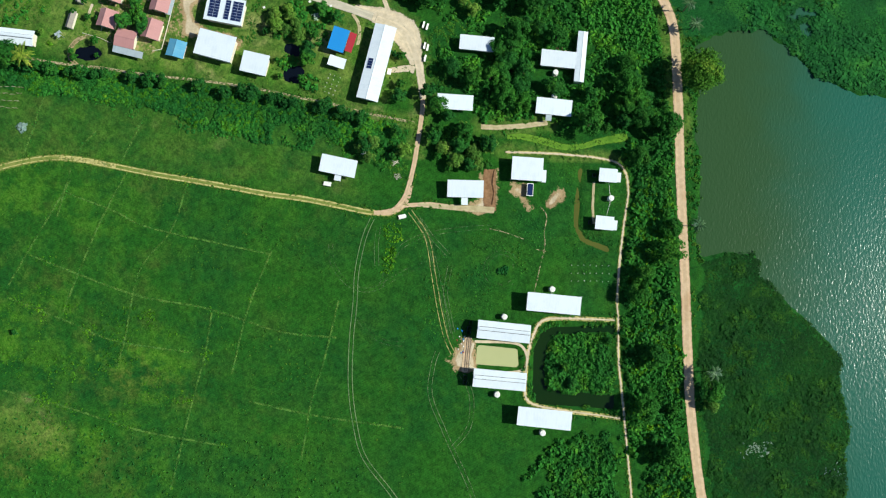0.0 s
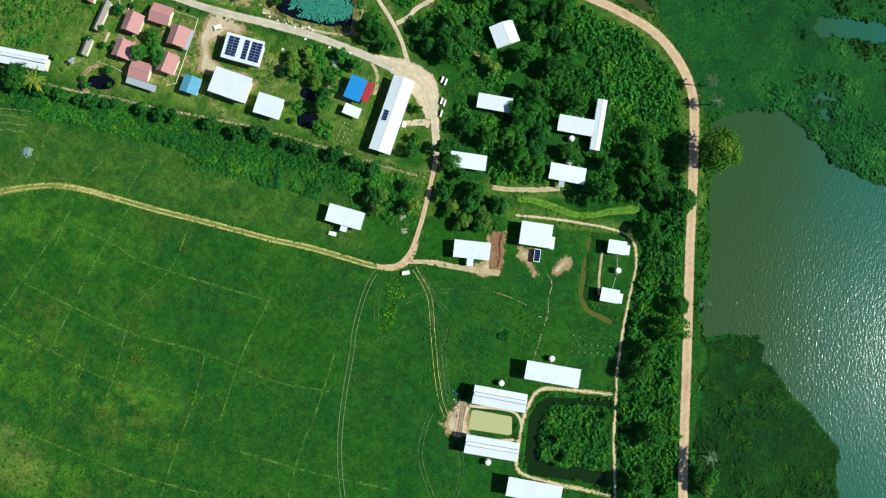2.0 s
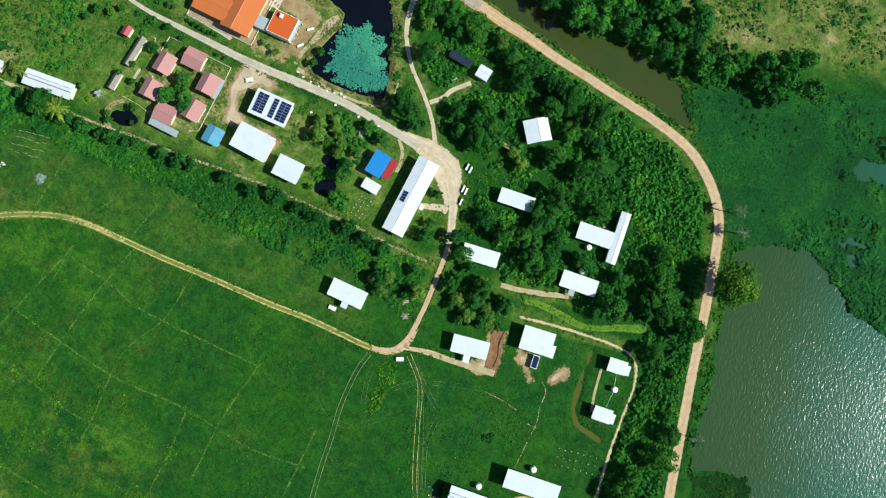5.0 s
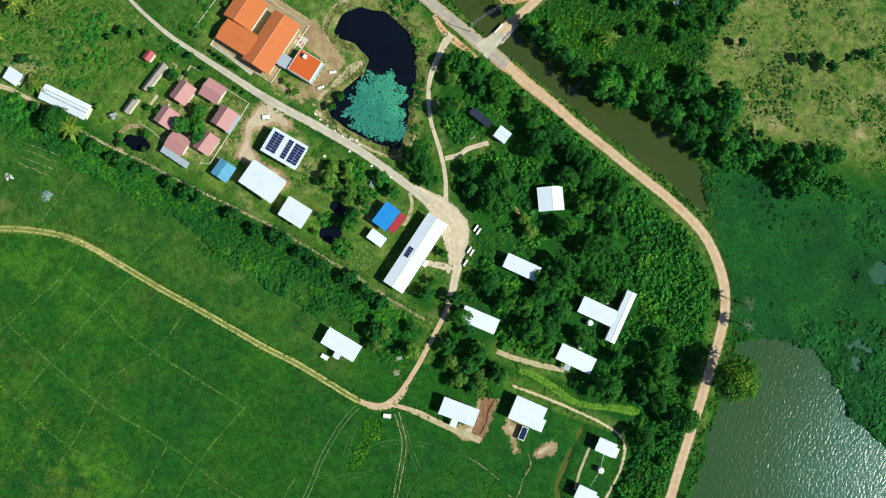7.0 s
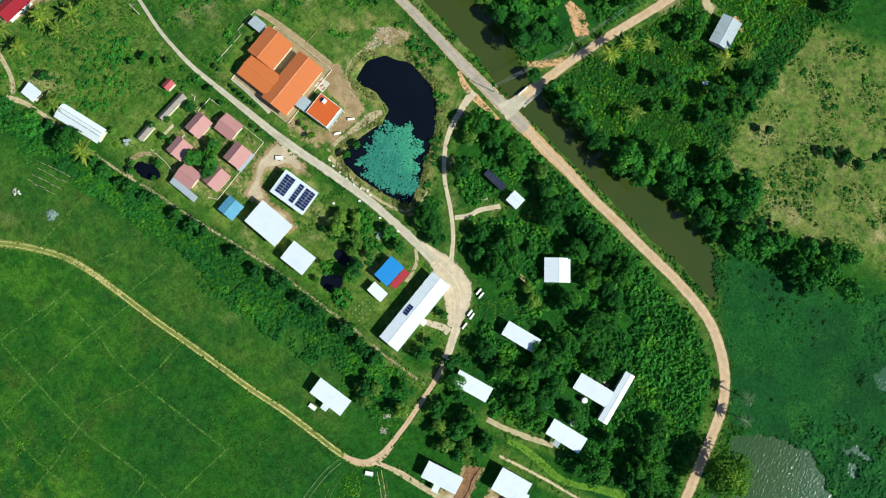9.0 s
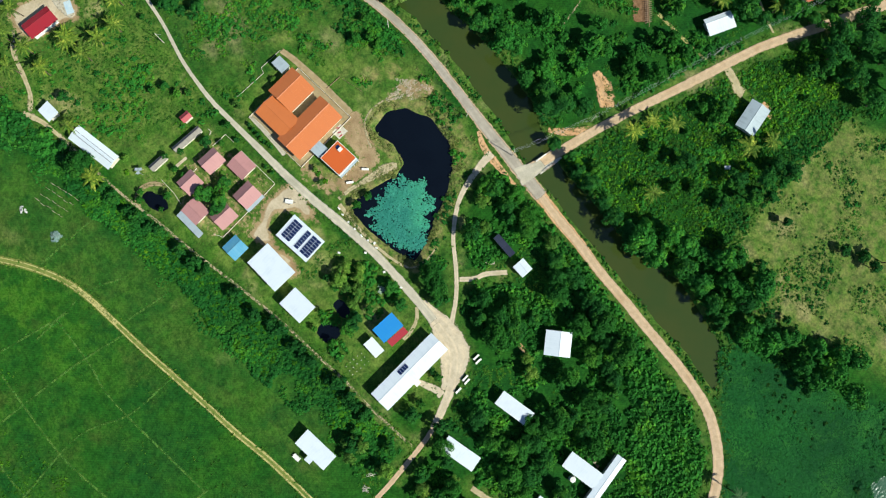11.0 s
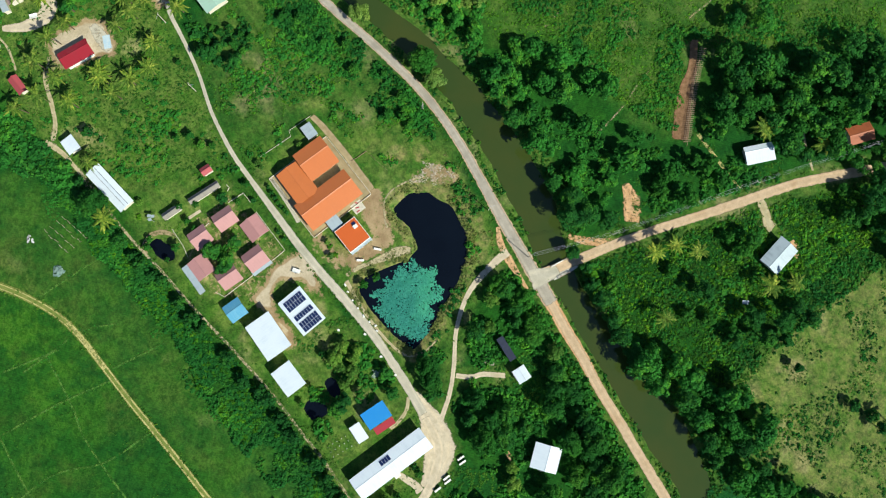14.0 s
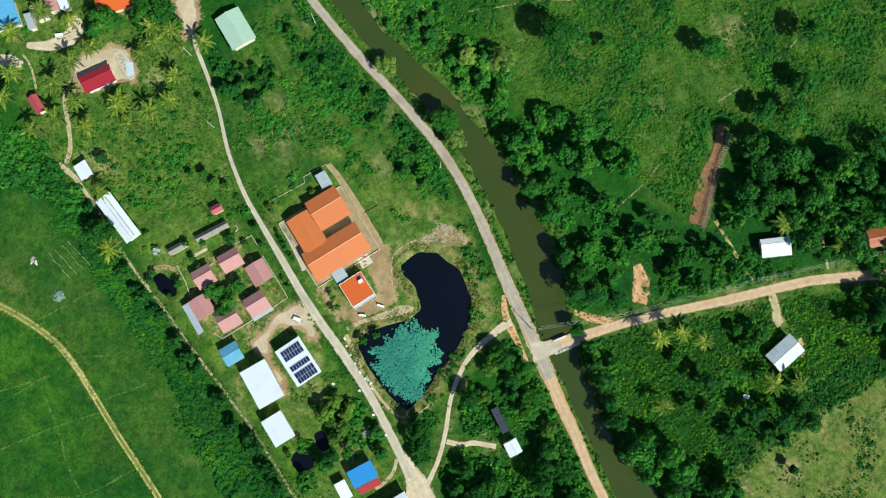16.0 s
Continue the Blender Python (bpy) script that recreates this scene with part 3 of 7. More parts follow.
HEDGE_WEST = [(-218, 93), (-197, 101), (-181, 100), (-169, 100), (-158, 99), (-160, 92), (-177, 89), (-200, 77)]
CORNER = [(-25, 70), (-3, 71), (-3, 63), (-4, 54), (-11, 51), (-18, 58)]
POND_TREES = [(-60, 107), (-51, 121), (-35, 117), (-28, 114), (-34, 111), (-38, 102), (-36, 93), (-42, 86), (-53, 90), (-53, 103)]
HALL_TREES = [(-16, 80), (-11, 95), (-5, 91), (2, 75), (-8, 72)]
EAST_STRIP = [(78, 69), (95, 69), (95, 16), (97, -25), (100, -62), (80, -62), (77, -34), (75, 3), (77, 28), (80, 50)]
SOUTH_SCRUB = [(54, -40), (75, -38), (77, -64), (34, -64), (44, -48)]
ISLAND = [(52, -5), (71, -3), (71, -25), (48, -23), (48, -10)]
GARDEN = [(3, 72), (31, 76), (32, 65), (27, 59), (20, 56), (8, 57), (3, 65)]
ORCHARD = [(-176, 117), (-178, 156), (-144, 144), (-125, 138), (-130, 124), (-137, 108), (-150, 109), (-173, 111)]
NORTH_SCRUB = [(-171, 161), (-169, 172), (-176, 195), (-168, 204), (-118, 202), (-89, 199), (-70, 193), (-84, 175), (-97, 171), (-115, 172), (-124, 163), (-117, 146), (-131, 143), (-156, 155)]
NORTH_HEDGE = [(-179, 198), (-171, 206), (-117, 201), (-86, 199), (-80, 191), (-100, 185), (-117, 185), (-142, 185), (-164, 189)]
CANAL_WOOD = [(-88, 224), (-75, 244), (-59, 255), (-43, 245), (-40, 236), (-35, 233), (-22, 246), (-12, 236), (-22, 223), (-12, 208), (-21, 195), (-40, 207), (-72, 214)]
RIVER_BANK = [(-156, 222), (-140, 239), (-122, 234), (-104, 244), (-91, 230), (-84, 220), (-111, 221), (-138, 218)]
DARK_WOOD = [(-24, 277), (-16, 285), (-7, 296), (7, 303), (15, 322), (36, 339), (64, 330), (66, 312), (48, 293), (40, 284), (24, 267), (4, 254), (-2, 251), (-10, 258), (-15, 266)]
OLIVE = [(-123, 263), (-23, 369), (40, 350), (15, 322), (7, 303), (-7, 296), (-24, 277), (-12, 254), (-22, 246), (-43, 245), (-62, 255), (-87, 234), (-114, 243)]
SOUTH_ROAD = [(-10, 189), (-3, 201), (22, 242), (41, 271), (53, 287), (67, 273), (58, 247), (53, 230), (51, 206), (59, 192), (43, 178), (22, 179), (1, 184)]
BANK_WOOD = [(11, 187), (30, 184), (47, 187), (62, 195), (73, 191), (75, 176), (98, 180), (114, 186), (119, 170), (99, 167), (76, 164), (50, 175), (31, 173)]
MEADOW = [(56, 208), (59, 222), (66, 259), (97, 260), (132, 239), (154, 187), (98, 180), (75, 176), (73, 191), (55, 191)]
MARSH = [(71, 160), (76, 164), (117, 169), (161, 181), (167, 167), (135, 147), (134, 128), (128, 118), (101, 109), (91, 130), (80, 146)]
MARSH_EAST = [(104, 138), (191, 141), (189, 88), (163, 91), (150, 97), (141, 106), (129, 115), (103, 110)]
LOBE = [(106, 25), (125, 28), (128, 19), (142, 4), (148, -2), (157, -12), (156, -22), (159, -33), (156, -65), (108, -65), (104, -13)]
VILLAGE_TREES = [(-214, 139), (-211, 145), (-203, 170), (-193, 172), (-187, 161), (-199, 153), (-202, 143), (-210, 136)]
COTTAGE_TREES = [(-111, 116), (-108, 122), (-104, 118), (-104, 107), (-109, 105), (-112, 108)]
POND_EAST = [(-41, 151), (-38, 159), (-28, 141), (-18, 125), (-23, 125), (-33, 127), (-33, 134)]
FIELD_YELLOW = [(-163, -0), (-140, 13), (-119, 1), (-91, 9), (-83, -15), (-79, -27), (-99, -31), (-110, -51), (-136, -48), (-160, -40)]
SAND_N = [(-82, 165), (-80, 175), (-74, 187), (-67, 188), (-67, 181), (-74, 176), (-78, 169)]
YARD_A = [(-91.7, 118.9), (-89.2, 131.0), (-80.7, 129.4), (-72.6, 122.8), (-76.2, 120.8), (-82.4, 122.9), (-86.9, 118.2), (-85.4, 113.2), (-81.0, 108.3), (-73.5, 106.7), (-68.3, 103.7), (-69.7, 102.3), (-76.7, 105.3), (-84.3, 106.8), (-89.9, 106.6), (-91.4, 111.6)]
YARD_B = [(-202.8, 170.7), (-196.2, 177.7), (-189.0, 173.0), (-184.1, 165.8), (-186.3, 161.4), (-191.4, 164.2), (-197.5, 166.0)]
YARD_C = [(-208.9, 127.3), (-204.0, 142.7), (-197.2, 145.8), (-187.1, 142.3), (-185.4, 139.0), (-189.1, 135.1), (-189.9, 132.2), (-195.0, 125.9), (-198.2, 123.4), (-203.2, 124.2)]
YARD_E = [(23, 55), (29, 57), (29, 41), (18, 41), (12, 42), (22, 45)]
YARD_F = [(34, 53), (40, 52), (40, 46), (42, 43), (40, 42), (36, 47), (33, 48)]
YARD_G = [(49, 50), (53, 51), (54, 47), (48, 44)]
YARD_H = [(16, -4), (21, -7), (21, -17), (14, -18), (10, -14), (13, -10)]
YARD_I = [(-86.0, 160.5), (-82.0, 165.8), (-76.6, 161.6), (-71.0, 157.8), (-65.0, 154.2), (-66.2, 147.0), (-69.0, 142.3), (-69.5, 136.0), (-76.0, 137.5), (-73.0, 150.0), (-80.4, 153.0)]
STONES = [(-77.1, 173.7), (-75.5, 181.9), (-71.6, 186.9), (-64.0, 186.9), (-62.9, 184.3), (-66.4, 179.9), (-71.2, 177.2), (-74.4, 172.3)]
POND_NORTH = [(-74, 190), (-60, 186), (-47, 181.5), (-38, 178.5), (-36.5, 170), (-37, 160), (-36, 151), (-38, 150), (-39.5, 158), (-43, 167), (-48, 173), (-58, 177), (-66, 179), (-70, 186)]
COTTAGE_YARD = [(-122, 129), (-94, 127), (-88, 116), (-90, 106), (-97, 99), (-113, 97), (-121, 104), (-124, 116)]
GARDEN_SOIL = [(-91, 142), (-79, 140), (-72, 140), (-74, 132), (-84, 134), (-90, 136)]

VILLAGE = [(-126, 134), (-93, 127), (-35, 117), (-8, 112), (-4, 95), (-10, 85), (-30, 81), (-65, 88), (-112, 93), (-142, 98), (-146, 111), (-137, 129)]
COMPOUND = [(-124, 141), (-100, 135), (-66, 129), (-58, 152), (-78, 162), (-70, 184), (-88, 190), (-112, 172), (-122, 160)]
MINT_SCRUB = [(-179, 168), (-170, 167), (-163, 173), (-162, 180), (-153, 176), (-151, 163), (-155, 159), (-171, 162)]
NORTHWEST = [(-240, 118), (-190, 100), (-150, 98), (-130, 140), (-186, 164), (-200, 175), (-240, 150)]
GROVE_SOUTH = [(56, 90), (63, 95), (78, 100), (95, 80), (95, 68), (79, 74), (67, 72), (56, 73), (58, 78)]
ROAD_NORTHSIDE = [(-17, 231), (3, 252), (27, 269), (18, 251), (1, 223), (-2, 216)]
FARM = [(-3, 38), (31, 39), (34, 62), (74, 60), (75, 28), (72, 3), (46, 3), (21, 3), (4, -14), (0, 19)]
FIELD_NORTH = [(-185, 88), (-120, 80), (-60, 72), (-25, 68), (-18, 44), (-60, 49), (-125, 60), (-185, 48)]
SCRUB_EDGE = [(53, 290), (68, 276), (82, 264), (72, 258), (66, 240), (62, 222), (60, 208), (58, 192), (51, 206), (53, 230), (58, 247), (66, 272)]
NORTH_PASTURE = [(-165, 222), (-152, 226), (-140, 240), (-122, 236), (-112, 244), (-123, 263), (-90, 300), (-110, 305), (-150, 268), (-175, 240)]
MARSH_FAR = [(126, 118), (200, 120), (200, 192), (161, 182), (135, 152)]
DITCH_WEEDS = [(-13, 37), (-6, 36), (-6, 32), (-11, 18), (-15, 18), (-12.5, 28)]

# ---- ground sheet with the beds of the waters ----
fine_x, fine_y = np.arange(-265, 201, 1.25), np.arange(-95, 381, 1.25)
far = np.array([20, 60, 160, 400, 1000, 2200, 4500.0])
xs = np.concatenate([fine_x[0] - far[::-1], fine_x, fine_x[-1] + far])
ys = np.concatenate([fine_y[0] - far[::-1], fine_y, fine_y[-1] + far])
GX, GY = np.meshgrid(xs, ys, indexing="ij")
wobble = 0.9 * value_noise(GX, GY, 6, 1) + 0.5 * value_noise(GX, GY, 2.4, 2)


def ellipse(x, y, a, b, n=14):
    return [(x + a * math.cos(2 * math.pi * k / n), y + b * math.sin(2 * math.pi * k / n)) for k in range(n)]


BODIES = {}
BODIES["canal"] = signed(GX, GY, CANAL) + 0.6 * wobble
BODIES["lake"] = np.maximum(signed(GX, GY, LAKE), np.max([signed(GX, GY, ellipse(*e)) for e in MARSH_POOLS], 0)) + 1.3 * wobble
BODIES["lotus"] = signed(GX, GY, LOTUS_POND) + 0.4 * wobble
BODIES["fish"] = np.minimum(signed(GX, GY, FISH_POND), -signed(GX, GY, FISH_ISLAND)) + 0.2 * wobble
BODIES["pool"] = signed(GX, GY, POOL)
BODIES["ditch"] = 0.8 - line_distance(GX, GY, DITCH) + 0.3 * wobble
BODIES["dark"] = np.max([signed(GX, GY, ellipse(*e)) for e in DARK_PONDS], 0) + 1.5 * wobble
WET = np.max(list(BODIES.values()), 0)
ROAD_GAP = np.min([line_distance(GX, GY, r) - w for r, w in ALL_ROADS], 0)
GZ = np.clip(-0.45 - 0.5 * WET, -1.6, 0.0) 


def soft(sd, width, amp=2.0):
    return np.clip((sd + amp * wobble) / width + 0.5, 0, 1)


def zone_sd(*zones):
    return np.max([signed(GX, GY, z) for z in zones], 0)


FIELD_TAN = [(-158, -32), (-141, -30), (-124, -40), (-126, -48), (-144, -46), (-158, -42)]
dry = np.maximum(0.86 * soft(zone_sd(MEADOW), 8), 0.45 * soft(zone_sd(OLIVE, NORTH_SCRUB, ORCHARD, SAND_N), 10))
dry = np.maximum(dry, 0.66 * soft(zone_sd(VILLAGE, NORTHWEST, COMPOUND), 8))
dry = np.maximum(dry, 0.55 * np.clip(1.6 - ROAD_GAP / 2.2, 0, 1) * (GX > -40) * (GY > 60))
dry = np.maximum(dry, 0.72 * soft(zone_sd(FIELD_TAN), 8))
dry = np.maximum(dry, 0.62 * np.clip(1.5 + BODIES["canal"] / 4.5, 0, 1))
dry = np.maximum(dry, np.clip(2.3 + BODIES["lotus"] / 3.0, 0, 1))
dry = np.maximum(dry, 0.95 * soft(zone_sd(ellipse(-79, 140, 9, 6), ellipse(-84.5, 178.5, 6, 5), ellipse(-80.5, 183.5, 5, 4)), 4))
dry = np.maximum(dry, 0.95 * soft(zone_sd(POND_NORTH, STONES), 5))
dry = np.maximum(dry, 0.15 * soft(zone_sd(FIELD_NORTH), 6))
dry = np.maximum(dry, 0.8 * soft(zone_sd(ellipse(-121.1, 174.5, 7, 6), ellipse(-95.4, 175.0, 8, 6), ellipse(-134.3, 178.5, 6, 5), ellipse(-158.6, 138.0, 6, 5), ellipse(-163.9, 127.8, 6, 4.5), ellipse(-156, 121.6, 6.5, 5), ellipse(-163.5, 112.5, 4, 3), ellipse(-142, 131, 4, 4), ellipse(-150.5, 139.7, 4, 4)), 7))
marsh = soft(zone_sd(MARSH, MARSH_EAST, MARSH_FAR, LOBE), 6)
marsh = np.maximum(marsh, 0.55 * soft(zone_sd(FARM), 8) * np.clip(0.5 + 1.1 * value_noise(GX, GY, 9, 77), 0, 1))
soil = soft(zone_sd(YARD_A, YARD_B, YARD_C, YARD_E, YARD_F, YARD_G, YARD_H), 4.5, 1.3)
soil = np.maximum(soil, 0.60 * soft(zone_sd(GARDEN_SOIL, STONES), 4, 1.0))
soil = np.maximum(soil, 0.43 * soft(zone_sd(COTTAGE_YARD), 3, 1.0))
soil = np.maximum(soil, 0.74 * soft(zone_sd(YARD_I), 3.0, 0.6))
yellow = np.maximum(soft(zone_sd(FIELD_YELLOW), 25), 0.28 * (GY < 60) * np.clip((5 - GX) / 60, 0, 1))
yellow = np.maximum(yellow, 0.9 * np.clip((-60 - GX) / 75, 0, 1) * (GY < 62))
yellow = np.maximum(yellow, np.maximum(0.16 * soft(zone_sd(FARM), 6), 0.5 * soft(zone_sd(FIELD_NORTH), 6)))
# each paddy between its bunds has a tone of its own
pu = (GX * math.cos(radians(-14)) + GY * math.sin(radians(-14)) + 1.2 * wobble) / 23.0
pv = (GY * math.cos(radians(-14)) - GX * math.sin(radians(-14)) + 1.2 * wobble) / 17.0
tone = np.sin(np.floor(pu) * 127.1 + np.floor(pv) * 311.7) * 43758.5453
tone -= np.floor(tone)
yellow = np.where((GY < 48 - 0.12 * (GX + 60)) & (GX < -8), yellow * (0.35 + 1.15 * tone), yellow)
yellow = np.maximum(yellow, 0.95 * soft(zone_sd(VILLAGE, NORTHWEST, COMPOUND), 6))
nx, ny = GX.shape
idx = np.arange(nx * ny).reshape(nx, ny)
faces = np.stack([idx[:-1, :-1], idx[1:, :-1], idx[1:, 1:], idx[:-1, 1:]], -1).reshape(-1, 4)
me = raw_mesh("ground", np.stack([GX, GY, GZ], -1).reshape(-1, 3), faces, M_GROUND, True)
cover = me.attributes.new("cover", "FLOAT_COLOR", "POINT")
cover.data.foreach_set("color", np.stack([dry, marsh, soil, yellow], -1).astype(np.float32).ravel())
tagged(new("ground", me), "flat green farmland with grass, weeds and bare earth", "ground", kind="structure")


def water(body, level, material, label):
    sd = BODIES[body]
    keep = ((sd > -2.2)[:-1, :-1] | (sd > -2.2)[1:, :-1] | (sd > -2.2)[1:, 1:] | (sd > -2.2)[:-1, 1:]).reshape(-1)
    f = faces[keep]
    used, inv = np.unique(f, return_inverse=True)
    v = np.stack([GX.reshape(-1)[used], GY.reshape(-1)[used], np.full(len(used), level)], 1)
    ob = new("water", raw_mesh("water", v, inv.reshape(-1, 4), material))
    return tagged(ob, label, "water", kind="structure")


water("canal", -0.45, W_CANAL, "murky olive-green canal water beside the dirt road")
water("lake", -0.45, W_LAKE, "rippled grey-green lake water glinting in the sun")
water("lotus", -0.45, W_POND, "nearly black still water of the lotus pond")
water("fish", -0.45, W_FISH, "dark brown water round the wooded island")
water("pool", -0.44, W_POOL, "pale green water of a rectangular farm pool")
water("ditch", -0.46, W_DITCH, "olive water in a narrow curved ditch")
water("dark", -0.45, W_POND, "small dark pond shaded by trees")

# ---- roads and paths ----
ribbon("road", ROAD_EAST, [4.2, 4.0, 4.0, 4.0, 4.3, 4.0, 3.4], M_DIRT, "pale dirt road on the lake embankment", "road", 0.08, 0.16)
ribbon("road", ROAD_NORTH, [5.0, 3.0, 2.9, 2.9, 2.9], M_TARMAC, "worn grey tarmac road beside the canal", "road", 0.09, 0.1)
ribbon("road_verge", ROAD_NORTH, [6.2, 3.9, 3.6, 3.5, 3.4], M_DIRT, "pale dirt shoulder of the tarmac road", "road", 0.045, 0.8, thin=0.28)
ribbon("road_verge", [(-12, 174), (-1.6, 170), (10.7, 165.8), (20, 162), (34, 157)], [5.4, 4.6, 3.4], M_ORANGE_DIRT, "orange dirt shoulder near the junction", "road", 0.05, 0.5)
ribbon("junction", [(-21.5, 173.6), (-18.6, 178.2), (-16.6, 181.6), (-15.2, 184.6)], [8.8, 8.0, 5.4, 3.4], M_VILLAGE, "dusty flare of the road junction", "road", 0.093, 0.3, thin=0.1)
ribbon("road_verge", [(-42, 182.0), (-37.0, 177.8), (-31.5, 175.4), (-24, 173.0), (-19, 171.4)], [1.4, 3.0, 3.6, 2.2, 1.4], M_ORANGE_DIRT, "orange dirt where the pond track meets the road", "road", 0.058, 1.2, thin=0.45)
ribbon("clay_bank", [(-21.0, 195.3), (-16.5, 197.2), (-11.5, 200.4), (-6.5, 205.2)], [2.0, 3.4, 3.6, 2.4], M_ORANGE_DIRT, "bare orange earth bank beside the side road", "soil", 0.06, 1.6, thin=0.485)
ribbon("road", ROAD_BRIDGE, [4.2, 3.6, 4.0, 4.2, 4.2, 4.2], M_DIRT, "pale dirt road leading over the bridge", "road", 0.085, 0.3)
ribbon("road", ROAD_VILLAGE[13:], [3.6, 5.0, 4.4, 3.4, 2.8], M_SAND, "sandy end of the village lane", "road", 0.075, 0.2)
ribbon("road", ROAD_VILLAGE[:14], [1.9, 1.4, 1.5, 2.2, 3.3, 3.6, 3.3, 3.6], M_VILLAGE, "dusty concrete village lane", "road", 0.08, 0.15)
ribbon("dirt_path", PATH_FIELD, 2.0, M_DIRT, "pale dirt path to the fields", "path", 0.067)
ribbon("path_verge", TRACK_WEST, [2.6, 2.6, 2.8, 3.4, 3.8], M_TRACK, "dry olive grass verge of the farm track", "path", 0.03, 1.4, thin=0.40)
ribbon("dirt_path", TRACK_WEST, [2.5, 2.5, 2.2], M_TRACK, "two-rut farm track with a grassy middle", "path", 0.05, 0.4, thin=0.30)
for s in (-0.72, 0.72):
    ribbon("wheel_rut", TRACK_WEST, [0.75, 0.65, 0.5, 0.4, 0.4], M_TRACKRUT, "bare earth wheel rut", "wheel rut", 0.08, 0.5, s, thin=0.44)
ribbon("dirt_path", PATH_YARD, 1.8, M_DIRT, "pale dirt path to a farmhouse", "path", 0.06)
for line_, core, fringe, lab in ((PATH_FARM, [0.75, 0.7, 0.6, 0.8, 0.6, 0.7, 0.6, 0.7], 1.5, "narrow dirt path round the farm"), (PATH_RIM, [0.5, 0.8, 0.9, 0.8, 0.8, 0.6, 0.5], 2.0, "earth path on the fish pond's rim")):
    ribbon("path_verge", line_, fringe, M_TRACKRUT, "dry trodden grass beside a path", "path", 0.045, 0.8, thin=0.49)
    ribbon("dirt_path", line_, core, M_SAND, lab, "path", 0.075, 0.4, thin=0.36)
ribbon("dirt_path", PATH_HEDGE, 1.2, M_TAN, "trodden path along the hedge", "path", 0.06, 0.5, thin=0.51)
ribbon("dirt_path", PATH_POND, [3.8, 2.6, 1.9, 1.7, 1.7, 1.7, 2.0], M_SAND, "pale sandy track past the lotus pond", "path", 0.065, 0.3)
ribbon("dirt_path", PATH_SHED, 2.0, M_SAND, "short sandy drive to a small shed", "path", 0.06)
ribbon("dirt_path", PATH_GARDEN, 2.2, M_TAN, "trodden earth path in the grove", "path", 0.06, 0.5, thin=0.35)
ribbon("dirt_path", PATH_HOUSE, [3.2, 3.6, 4.6], M_TAN, "dirt drive to a grey-roofed house", "path", 0.06, 0.5)
ribbon("dirt_path", [(-223.7, 120.0), (-219.3, 124.1), (-216.5, 128.3), (-215.1, 133.7), (-216.8, 137.9), (-221.5, 137.5)], [2.2, 3.6, 5.0, 6.5, 6.5, 4.0], M_SAND, "sandy lane between village houses", "path", 0.06, 0.5, thin=0.12)
ribbon("dirt_path", [(-227.7, 108.5), (-223.0, 112.3), (-218.2, 115.0)], [4.5, 5.0, 2.4], M_SAND, "sandy yard beside a village lane", "yard", 0.05, 0.8, thin=0.25)
ribbon("dirt_path", [(-222.0, 117.3), (-216.0, 116.1), (-208.4, 112.1)], 0.9, M_TAN, "faint footpath across a lawn", "path", 0.05, 0.2, thin=0.42)
ribbon("dirt_path", [(65.0, 53.7), (64.7, 48.4), (64.5, 42.6), (64.9, 36.7)], 1.1, M_TAN, "trodden strip between two huts", "path", 0.05, 0.3, thin=0.40)
for r, w in ((RUTS_FAN, 0.26), (RUTS_SOUTH, 0.36), (RUTS_FARM, 0.28), ([(-1.2, 39.5), (3.4, 30.5), (7.6, 14.5), (10.2, 3.6), (12.4, -6.5)], 0.20), (RUTS_TURN, 0.24), (RUTS_SWEEP, 0.26), (RUTS_DITCH, 0.2), (RUTS_RING, 0.2), (RUTS_LOOP, 0.24), (RUTS_LOW, 0.26), (RUTS_CROSS, 0.24), (RUTS_ARC, 0.20)):
    for s in (-0.75, 0.75):
        ribbon("wheel_rut", r, w, M_TRACKRUT if r is RUTS_FARM else M_RUT, "faint tractor wheel rut in the grass", "wheel rut", 0.05, 0.16, s, thin=0.34 if r is RUTS_SOUTH else 0.54 if r in (RUTS_SWEEP, RUTS_RING, RUTS_ARC, RUTS_CROSS) else 0.46)

ribbon("sand_bank", [(-73.5, 177.5), (-75.2, 175.6), (-76.9, 172.2), (-78.5, 167.6), (-77.8, 162.1), (-73.9, 158.1), (-70.6, 155.6)], [0.9, 0.8, 0.7, 0.8, 0.8, 1.0, 0.8], M_TAN, "thin pale sandy rim above the lotus pond", "sand", 0.05, 0.8, thin=0.49)
ribbon("sand_bank", [(-71, 133.5), (-69.2, 139), (-67.0, 143.2), (-64.2, 148.8), (-62.0, 153.0), (-59.2, 155.6)], [1.6, 1.6, 1.8, 3.2, 4.4, 2.4], M_TAN, "pale sandy bank of the lotus pond", "sand", 0.05, 1.6, thin=0.46)
ribbon("sand_bank", [(-70, 132.6), (-58, 128.6), (-46, 126.2), (-37, 126.5), (-33, 131), (-32, 138)], [2.0, 1.1, 1.2, 1.1, 0.7, 0.6], M_TAN, "pale sandy rim of the lotus pond", "sand", 0.05, 0.4, thin=0.30)
plaza = [(-27, 118.2), (-19, 116.4), (-12.5, 113.4), (-7.0, 109.5), (-4.2, 104), (-2.2, 96)]
ribbon("dirt_path", [(-17.5, 40.2), (-11.6, 40.5), (-7.4, 42.4), (-4.6, 46.2), (-3.4, 51)], [1.6, 2.6, 2.9, 2.2, 1.6], M_DIRT, "worn bare earth where the farm tracks meet", "path", 0.083, 0.6, thin=0.2)
